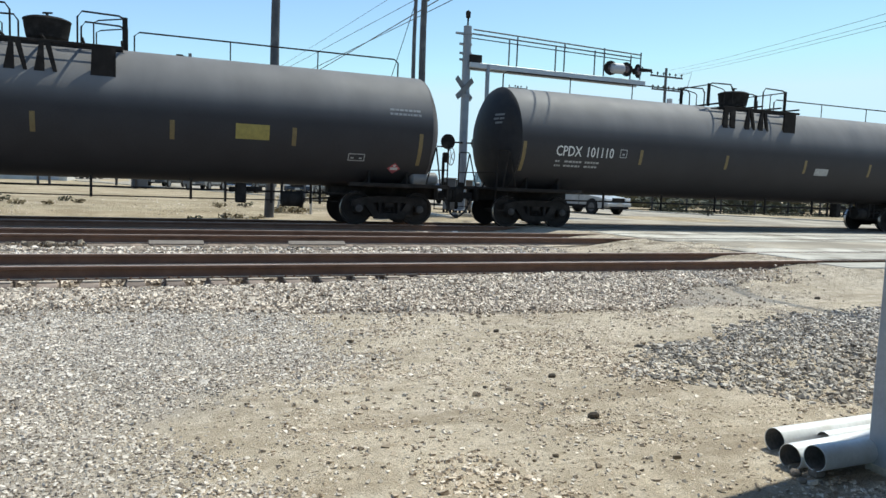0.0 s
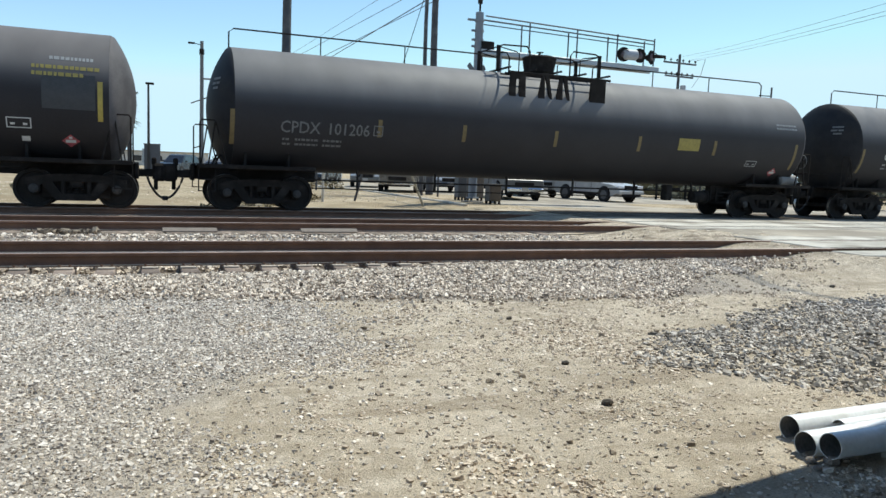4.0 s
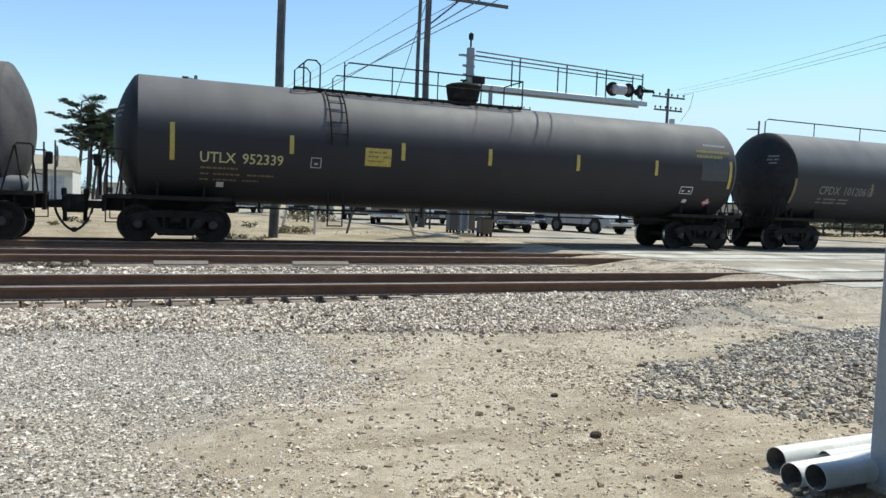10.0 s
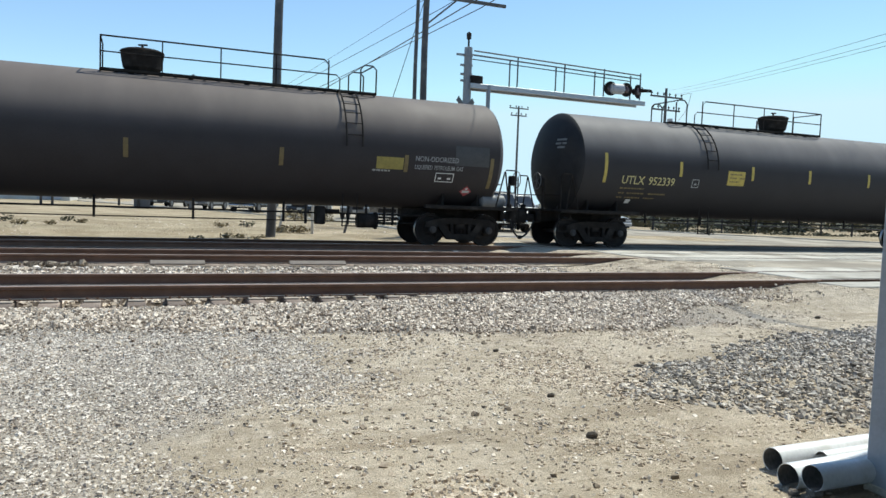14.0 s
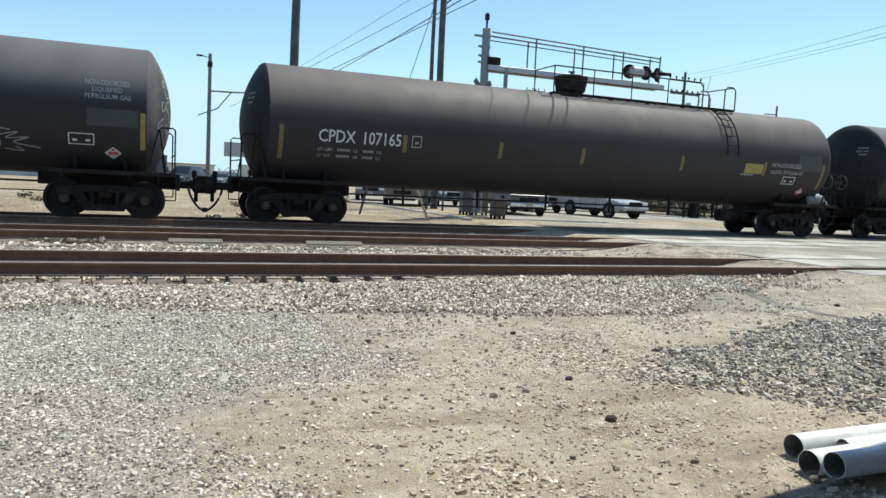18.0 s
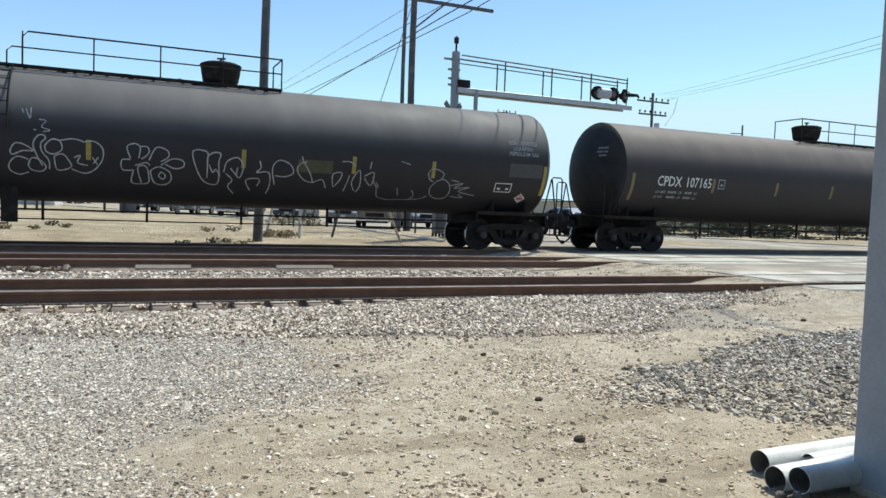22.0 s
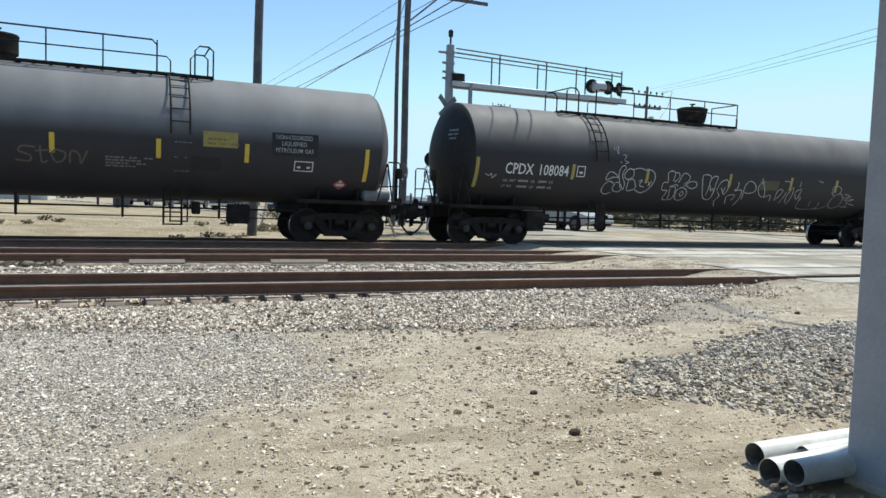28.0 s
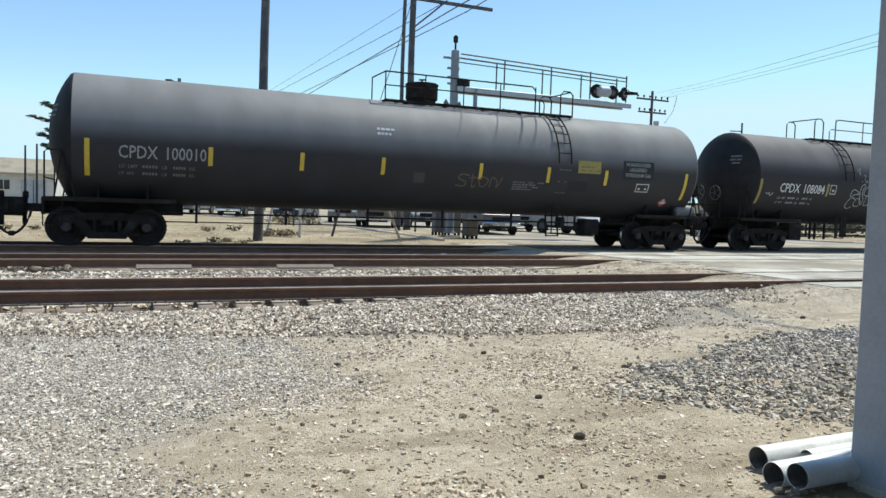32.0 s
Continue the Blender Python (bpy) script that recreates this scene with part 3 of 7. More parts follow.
def stones(name, label, spots, sizes, mat, sink=0.42, flat=0.7):
    """One mesh of many angular stones: spots are (x, y, z); sizes their widths."""
    rng = np.random.default_rng(len(spots))
    n = len(spots)
    cube = np.array([(a, b, c) for a in (-1, 1) for b in (-1, 1) for c in (-1, 1)], float)
    kinds = np.stack([cube * rng.uniform(0.35, 1.0, (8, 3)) for _ in range(24)])
    v = kinds[rng.integers(0, 24, n)] * (np.array(sizes)[:, None, None] * 0.62) * rng.uniform(0.65, 1.25, (n, 1, 3)) * np.array((1.05, 0.92, flat))
    a = rng.uniform(0, 6.283, (n, 1))
    ca, sa = np.cos(a), np.sin(a)
    x, y, z = v[..., 0] * ca - v[..., 1] * sa, v[..., 0] * sa + v[..., 1] * ca, v[..., 2]
    b = rng.uniform(-1.2, 1.2, (n, 1)) * flat
    y, z = y * np.cos(b) - z * np.sin(b), y * np.sin(b) + z * np.cos(b)
    v = np.stack([x, y, z], -1) + np.array(spots)[:, None, :]
    v[..., 2] += np.array(sizes)[:, None] * (0.5 - sink) * 0.7
    quads = np.array([(0, 1, 3, 2), (4, 6, 7, 5), (0, 4, 5, 1), (2, 3, 7, 6), (0, 2, 6, 4), (1, 5, 7, 3)])
    f = (quads[None] + 8 * np.arange(n)[:, None, None]).reshape(-1, 4)
    me = bpy.data.meshes.new(name)
    me.vertices.add(8 * n)
    me.vertices.foreach_set("co", v.reshape(-1))
    me.loops.add(24 * n)
    me.loops.foreach_set("vertex_index", f.reshape(-1))
    me.polygons.add(6 * n)
    me.polygons.foreach_set("loop_start", np.arange(0, 24 * n, 4))
    me.update(calc_edges=True)
    me.polygons.foreach_set("use_smooth", [False] * (6 * n))
    me.materials.append(mat)
    return tagged(new(name, me), label, "stones", kind="stuff")


def scatter(n, x0, x1, y0, y1, keep, seed, size):
    """Places for n stones in a box of the plan, kept where keep(x, y) exceeds a random number."""
    rnd = random.Random(seed)
    spots, sizes = [], []
    while len(spots) < n:
        x, y = rnd.uniform(x0, x1), rnd.uniform(y0, y1)
        if rnd.random() < keep(x, y) * min(1.0, 0.1 + (x - x0) / 0.9):
            spots.append((x, y, surface(x, y)))
            sizes.append(rnd.uniform(*size) * (1.6 if rnd.random() < 0.06 else 1))
    return spots, sizes


def apron(x, y):
    """How thick the grey gravel lies on the left."""
    e = 0.15 + 1.55 * sstep(4.6, 6.3, y) - x + 0.8 * noise.noise((x * 1.1, y * 1.1, 8.0)) + 0.4 * noise.noise((x * 3, y * 3, 8.0))
    return 0.05 + 0.95 * sstep(-0.55, 0.45, e)


def heap(x, y):
    """How thick the dark gravel lies on the right."""
    w = 0.45 * noise.noise((x * 0.9, y * 0.9, 2.0))
    low = y - (4.85 - 0.8 * (x - 3.6) if x < 5.2 else 3.57 - 0.35 * (x - 5.2)) + w
    high = (5.4 + 0.5 * (x - 3.7) if x < 6.2 else 6.65 + 0.22 * (x - 6.2)) - y + w
    return (sstep(-0.12, 0.4, min(low, high)) ** 1.4) * (1 - 0.35 * sstep(0.2, 0.5, noise.noise((x * 1.7, y * 1.7, 5.0))))


PALE_STONE = stone_material("pale_ballast", (0.22, 0.172, 0.13), (1.0, 0.875, 0.735), 0.0, (0.64, 0.54, 0.435))
GREY_STONE = stone_material("grey_gravel", (0.28, 0.235, 0.195), (0.963, 0.87, 0.765), 0.0, (0.56, 0.50, 0.435))
DARK_STONE = stone_material("dark_gravel", (0.13, 0.115, 0.098), (0.78, 0.71, 0.63), 0.0, (0.40, 0.362, 0.322))
DIRT_STONE = stone_material("dusty_pebbles", (0.38, 0.31, 0.24), (0.96, 0.86, 0.74), 0.0, (0.60, 0.49, 0.375))
PLANK = material("bleached_plank", (0.235, 0.195, 0.16), 0.9, 0, 0.25, 9, 0.4, 70)
ROCK = material("brown_rock", (0.075, 0.06, 0.045), 0.9, 0, 0.4, 20, 0.5, 90)
CLOD = stone_material("dark_clods", (0.13, 0.105, 0.08), (0.40, 0.33, 0.25))


def build_stones():
    shoulder = lambda x, y: (0.02 + 0.98 * sstep(-0.15, 0.25, y - 8.72 + 0.78 * sstep(-0.6, 5.2, x) - 1.25 * sstep(6.3, 8.6, x) + 0.3 * noise.noise((x * 1.3, y, 4.0)))) * (1 - 0.96 * sstep(8.2, 11.0, x)) * (1 - (0.93 - 0.8 * sstep(2.2, 4.8, x)) * sstep(9.8, 10.0, y))
    s = scatter(36000, -7, 11.4, 7.7, 10.32, shoulder, 1, (0.016, 0.038))
    stones("ballast_shoulder", "pale angular ballast stones along the near track", [(x, y, z + 0.012 + 0.05 * sstep(9.6, 9.9, y) * sstep(2.2, 4.8, x)) for x, y, z in s[0]], s[1], PALE_STONE, 0.3, 0.85)
    between = lambda x, y: 1 - 0.98 * sstep(7.6, 9.8 if y > 12 else 10.8, x)
    s = scatter(6500, -9, 10.4, 10.5, 11.8, between, 2, (0.035, 0.075))
    stones("track_ballast", "ballast stones between the near rails", *s, PALE_STONE)
    s = scatter(12000, -11, 11.0, 12.1, 15.45, between, 3, (0.032, 0.07))
    stones("middle_ballast", "pale ballast stones between two tracks", *s, PALE_STONE)
    s = scatter(6000, -13, 10.8, 17.0, 19.8, between, 4, (0.04, 0.09))
    stones("far_ballast", "ballast stones under the train's track", *s, PALE_STONE)
    s = scatter(64000, -3.2, 3.6, 2.2, 8.9, apron, 5, (0.008, 0.024))
    stones("gravel_apron", "thick spread of grey gravel on the dirt", *s, GREY_STONE)
    s = scatter(26000, 3.0, 12.5, 2.0, 8.4, heap, 6, (0.017, 0.044))
    stones("gravel_heap", "low spread of dark grey crushed stone", *s, DARK_STONE)
    speck = lambda x, y: 0.1 + 0.9 * sstep(0.0, 0.4, noise.noise((x * 0.8, y * 0.8, 6.0)) + 0.35 * noise.noise((x * 2.6, y * 2.6, 1.0)))
    s = scatter(38000, -2.5, 10.5, 2.0, 9.0, speck, 7, (0.006, 0.022))
    stones("pebbles", "small pale pebbles scattered on dry dirt", *s, DIRT_STONE, 0.5, 0.45)
    s = scatter(3500, 7.5, 13.2, 8.6, 15.2, lambda x, y: 0.25 + 0.75 * sstep(0.0, 0.3, noise.noise((x * 1.2, y * 1.2, 3.0))), 12, (0.008, 0.032))
    stones("edge_pebbles", "loose stones strewn over the dirt beside the crossing", *s, DIRT_STONE, 0.5, 0.45)
    s = scatter(2600, -22, 12.0, 22.6, 40.0, lambda x, y: 0.15 + 0.85 * sstep(0.0, 0.4, noise.noise((x * 0.4, y * 0.4, 9.0))), 9, (0.02, 0.06))
    stones("lot_stones", "stones and clods scattered over the far dirt lot", *s, DIRT_STONE, 0.5, 0.45)
    loose = lambda x, y: (0.08 + 0.92 * sstep(0.05, 0.4, noise.noise((x * 0.9, y * 0.9, 11.0)))) * (1 - 0.3 * sstep(3.4, 5.5, y))
    s = scatter(9000, 0.1, 8.2, 2.1, 8.2, loose, 15, (0.009, 0.032))
    stones("loose_stones", "loose pale stones lying on the dry dirt", *s, DIRT_STONE, 0.36, 0.62)
    s = scatter(300, 0.2, 9.5, 2.5, 8.6, lambda x, y: 0.15 + 0.85 * sstep(0.0, 0.3, noise.noise((x * 1.1, y * 1.1, 13.0))), 8, (0.014, 0.042))
    stones("dark_clods", "dark clods and stones on the dirt", *s, CLOD, 0.32)
    # pale planks lying along the middle track's near rail, and a little rubble
    for x0, x1 in ((0.24, 1.27), (2.96, 4.18)):
        g = Geo().box((0, 0, 0), (x1 - x0, 0.035, 0.13), 0.008)
        tagged(part("plank", g, PLANK, at=pose((x0 + x1) / 2, 15.42, 0.195, -58, 0, 0)), "pale weathered plank leaning against a rail", "plank", "planks along the rail")
    s = scatter(60, -2.2, -0.9, 15.36, 15.5, lambda x, y: 1, 14, (0.05, 0.11))
    stones("rail_rubble", "small heap of dark rubble against a rail", [(x, y, z + 0.06) for x, y, z in s[0]], s[1], CLOD)
    for x, y, w in ((2.89, 4.13, 0.078), (3.22, 5.22, 0.062), (3.58, 6.97, 0.06), (9.62, 8.06, 0.08)):
        g = Geo().box((0, 0, 0), (w, w * 0.8, w * 0.6), w * 0.2, pose(0, 0, 0, 8, 12, x * 50))
        tagged(part("rock", g, ROCK, at=pose(x, y, surface(x, y) + w * 0.2)), "dark brown rock lying on the dirt", "rock", "dark rocks")


build_stones()


# ---- the train ----
TANK_R, TANK_Z = 1.605, 2.635         # radius, and height of the axis over the rails
WHEEL_R = 0.457
TRAVEL = [(0, 0.00), (1, 3.43), (2, 6.79), (3, 10.04), (3.5, 11.65), (5.5, 18.00), (6, 19.59), (7, 22.80), (8, 26.05), (9, 29.27), (10, 32.38), (11, 35.56), (12, 38.75), (13, 41.86), (14, 44.96), (14.5, 46.48), (16.5, 52.49), (17, 53.99), (18, 57.08), (19, 60.09), (20, 63.06), (21, 66.03), (22, 68.94), (23, 71.74), (24, 74.47), (25, 77.17), (25.5, 78.52), (27.5, 83.92), (28, 85.27), (29, 87.99), (30, 90.71), (31, 93.38), (32, 96.05)]


def around(x, s, lift=0.004):
    """A place on the tank, s metres up round its near side from its middle height."""
    a = s / TANK_R
    return (x, -(TANK_R + lift) * math.cos(a), TANK_Z + (TANK_R + lift) * math.sin(a))


def decal(x0, x1, s0, s1, lift=0.004, nu=1, nv=4):
    """A thin curved sheet on the tank's near side."""
    g = Geo()
    vs = [around(x0 + (x1 - x0) * i / nu, s0 + (s1 - s0) * j / nv, lift) for j in range(nv + 1) for i in range(nu + 1)]
    g.add(vs, [(j * (nu + 1) + i, j * (nu + 1) + i + 1, (j + 1) * (nu + 1) + i + 1, (j + 1) * (nu + 1) + i) for j in range(nv) for i in range(nu)])
    return g


def lettering(text, height):
    """Flat writing as a mesh, its base line on x."""
    cu = bpy.data.curves.new("writing", "FONT")
    cu.body, cu.size, cu.resolution_u = text, height / 0.7, 2
    cu.offset = 0.012 * height
    ob = new("writing", cu)
    me = bpy.data.meshes.new_from_object(ob.evaluated_get(bpy.context.evaluated_depsgraph_get()))
    bpy.data.objects.remove(ob)
    return me


def bend(me, x, s, k, mat, name):
    """Lays flat writing on the tank."""
    for v in me.vertices:
        v.co = around(x + v.co.x * k, s + v.co.y, 0.014)
    me.materials.clear()
    me.materials.append(mat)
    me.name = name
    return me


def ribbon(pts, width, lift=0.006):
    """A painted line on the tank: points are (x, s)."""
    g = Geo()
    fine = []
    for (x0, s0), (x1, s1) in zip(pts, pts[1:]):
        k = max(1, int(math.hypot(x1 - x0, s1 - s0) / 0.045))
        fine += [(x0 + (x1 - x0) * i / k, s0 + (s1 - s0) * i / k) for i in range(k)]
    pts = fine + [pts[-1]]
    n = len(pts)
    vs = []
    for i, (x, s) in enumerate(pts):
        a, b = pts[max(i - 1, 0)], pts[min(i + 1, n - 1)]
        dx, ds = b[0] - a[0], b[1] - a[1]
        q = math.hypot(dx, ds) or 1
        w = width * (0.8 + 0.4 * random.random()) / 2
        vs += [around(x - ds / q * w, s + dx / q * w, lift), around(x + ds / q * w, s - dx / q * w, lift)]
    return g.add(vs, [(2 * i, 2 * i + 1, 2 * i + 3, 2 * i + 2) for i in range(n - 1)])


def tank_mesh(half, mat, lo=0.0, hi=0.0):
    """The jacketed tank: a long cylinder with dished heads."""
    edge, cap, knuckle = half - 0.62, 2.75, 0.09
    base = math.sqrt(cap * cap - (TANK_R - 0.05) ** 2)
    prof = []
    for i in range(11):
        r = max((TANK_R - 0.05) * i / 10, 0.001)
        prof.append((-edge - knuckle - (math.sqrt(cap * cap - r * r) - base), r))
    prof += [(-edge - 0.03, TANK_R - 0.012), (-edge, TANK_R)]
    k = len(prof)
    for i in range(1, 8):
        prof.append((-edge + 2 * edge * i / 8, TANK_R))
    prof += [(-x, r) for x, r in reversed(prof[:k])]
    prof = [(x - lo, r) if x < 0 else (x + hi, r) for x, r in prof]
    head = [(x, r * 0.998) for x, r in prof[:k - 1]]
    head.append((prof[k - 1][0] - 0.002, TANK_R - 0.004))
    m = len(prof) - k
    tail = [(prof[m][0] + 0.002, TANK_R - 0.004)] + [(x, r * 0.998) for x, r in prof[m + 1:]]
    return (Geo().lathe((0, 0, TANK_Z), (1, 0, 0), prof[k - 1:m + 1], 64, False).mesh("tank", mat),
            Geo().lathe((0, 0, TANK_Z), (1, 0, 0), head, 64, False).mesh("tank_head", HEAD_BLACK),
            Geo().lathe((0, 0, TANK_Z), (1, 0, 0), tail, 64, False).mesh("tank_head", HEAD_DUSTY_LIT))


def head_writing(car, half, lo):
    """Three rows of small unreadable writing on the dished end that looks along -x."""
    cap, base = 2.75, math.sqrt(2.75 ** 2 - (TANK_R - 0.05) ** 2)
    cx = -(half - 0.62) - 0.09 + base - lo

    def place(y, z):
        d = Vector((-math.sqrt(cap * cap - y * y - z * z), y, z)) / cap
        p = d * (cap + 0.014)
        return (cx + p.x, p.y, TANK_Z + p.z)

    for z, runs in ((0.66, ((-1.0, -0.62),)), (0.54, ((-1.02, -0.86), (-0.82, -0.6))), (0.42, ((-0.98, -0.7),))):
        for y0, y1 in runs:
            part("small_writing", Geo().add([place(y0, z), place(y1, z), place(y1, z + 0.06), place(y0, z + 0.06)], [(0, 1, 2, 3)]), FAINT_WHITE, car, smooth=False)


def end_scribbles(car, half, hi):
    """Loose white spray lines on the dished end that looks along +x."""
    cap, base = 2.75, math.sqrt(2.75 ** 2 - (TANK_R - 0.05) ** 2)
    cx = (half - 0.62) + 0.09 - base + hi
    rnd = random.Random(31)

    def place(y, z):
        d = Vector((math.sqrt(cap * cap - y * y - z * z), y, z)) / cap
        p = d * (cap + 0.012)
        return (cx + p.x, p.y, TANK_Z + p.z)

    for k in range(9):
        y, z, pts = -0.95 + 0.2 * (k % 3), 0.62 - 0.42 * (k // 3), []
        a = rnd.uniform(0, 6.28)
        for i in range(9):
            a += rnd.uniform(-0.3, 1.3)
            y, z = y + 0.075 * math.cos(a), z + 0.075 * math.sin(a)
            pts.append((y, z))
        g = Geo()
        for (y0, z0), (y1, z1) in zip(pts, pts[1:]):
            n = Vector((-(z1 - z0), y1 - y0)).normalized() * 0.016
            g.add([place(y0 - n.x, z0 - n.y), place(y1 - n.x, z1 - n.y), place(y1 + n.x, z1 + n.y), place(y0 + n.x, z0 + n.y)], [(0, 1, 2, 3)])
        part("graffiti_line", g, TAG_WHITE, car, smooth=False)


def wheelset_mesh():
    g = Geo()
    g.tube([(0, -1.05, 0), (0, 1.05, 0)], 0.075, 12)
    for s in (-1, 1):
        g.lathe((0, s * 0.7525, 0), (0, s, 0), [(-0.085, WHEEL_R + 0.028), (-0.06, WHEEL_R + 0.028), (-0.05, WHEEL_R + 0.005), (0.06, WHEEL_R), (0.062, WHEEL_R - 0.07), (0.03, WHEEL_R - 0.09), (0.02, 0.17), (0.07, 0.14), (0.08, 0.08)], 32)
        # bearing with its cap and three bolts
        g.lathe((0, s * 0.98, 0), (0, s, 0), [(-0.08, 0.12), (0.08, 0.12), (0.085, 0.1), (0.1, 0.09)], 18)
        for k in range(3):
            a = 2.1 * k
            g.box((0.05 * math.cos(a), s * 1.085, 0.05 * math.sin(a)), (0.03, 0.02, 0.03))
    return g.mesh("wheelset", WHEEL)


def side_frame_mesh():
    """A cast side frame, with its two windows round the springs."""
    g = Geo()
    top = [(-1.12, 0.05), (-1.1, 0.2), (-0.85, 0.28), (-0.4, 0.33), (0.4, 0.33), (0.85, 0.28), (1.1, 0.2), (1.12, 0.05), (0.8, 0.0), (0.7, 0.1), (0.4, 0.15), (-0.4, 0.15), (-0.7, 0.1), (-0.8, 0.0)]
    g.prism(top, -0.07, 0.07)
    g.box((0, 0.1, 0.0), (1.5, 0.05, 0.5), 0.02)
    g.prism([(-0.72, 0.08), (-0.5, 0.15), (-0.3, -0.14), (0.3, -0.14), (0.5, 0.15), (0.72, 0.08), (0.42, -0.3), (-0.42, -0.3)], -0.07, 0.07)
    for s in (-1, 1):
        g.box((s * 0.28, 0, 0.0), (0.09, 0.14, 0.34), 0.02)
        g.prism([(s * 0.76, 0.12), (s * 1.04, 0.12), (s * 1.03, -0.1), (s * 0.99, -0.1), (s * 0.97, 0.02), (s * 0.83, 0.02), (s * 0.81, -0.1), (s * 0.77, -0.1)], -0.08, 0.08)
    return g.mesh("side_frame", UNDER)


def spring_mesh():
    g = Geo()
    for x in (-0.13, 0.0, 0.13):
        pts = [(x + 0.05 * math.cos(a * 0.9), 0.05 * math.sin(a * 0.9), -0.12 + 0.22 * a / 28) for a in range(29)]
        g.tube(pts, 0.013, 4)
    return g.mesh("spring_nest", UNDER)


CAP_ME = Geo().lathe((0, 0, 0), (0, 1, 0), [(0, 0.105), (0.03, 0.1), (0.035, 0.07), (0.055, 0.06), (0.058, 0.001)], 18).mesh("bearing_cap", CAP_GREY)
TREAD_ME = Geo().lathe((0, 0, 0), (0, 1, 0), [(-0.05, WHEEL_R + 0.003), (0.045, WHEEL_R + 0.006)], 32, False).mesh("wheel_tread", TREAD)
WHEELSET_ME, FRAME_ME, SPRING_ME = wheelset_mesh(), side_frame_mesh(), spring_mesh()
BOLSTER_ME = Geo().box((0, 0, -0.12), (0.62, 1.7, 0.2), 0.04).box((-0.42, 0, 0.0), (0.1, 1.5, 0.16), 0.02).box((0.42, 0, 0.0), (0.1, 1.5, 0.16), 0.02).box((0, 0, 0.14), (0.32, 2.0, 0.26), 0.04).box((0, 0, 0.33), (0.4, 0.4, 0.14), 0.03).mesh("bolster", UNDER)
COUPLER_ME = Geo().box((-0.28, 0, 0), (0.5, 0.16, 0.2), 0.03).box((0.03, 0.02, 0.02), (0.34, 0.36, 0.46), 0.06).box((0.2, 0.12, 0), (0.14, 0.12, 0.36), 0.04).box((0.18, -0.13, 0), (0.12, 0.1, 0.38), 0.04).box((-0.06, -0.2, -0.28), (0.1, 0.08, 0.3), 0.02).box((-0.1, 0, 0.3), (0.12, 0.2, 0.2), 0.03).mesh("coupler", UNDER)
WHEELSETS, CARS = [], []


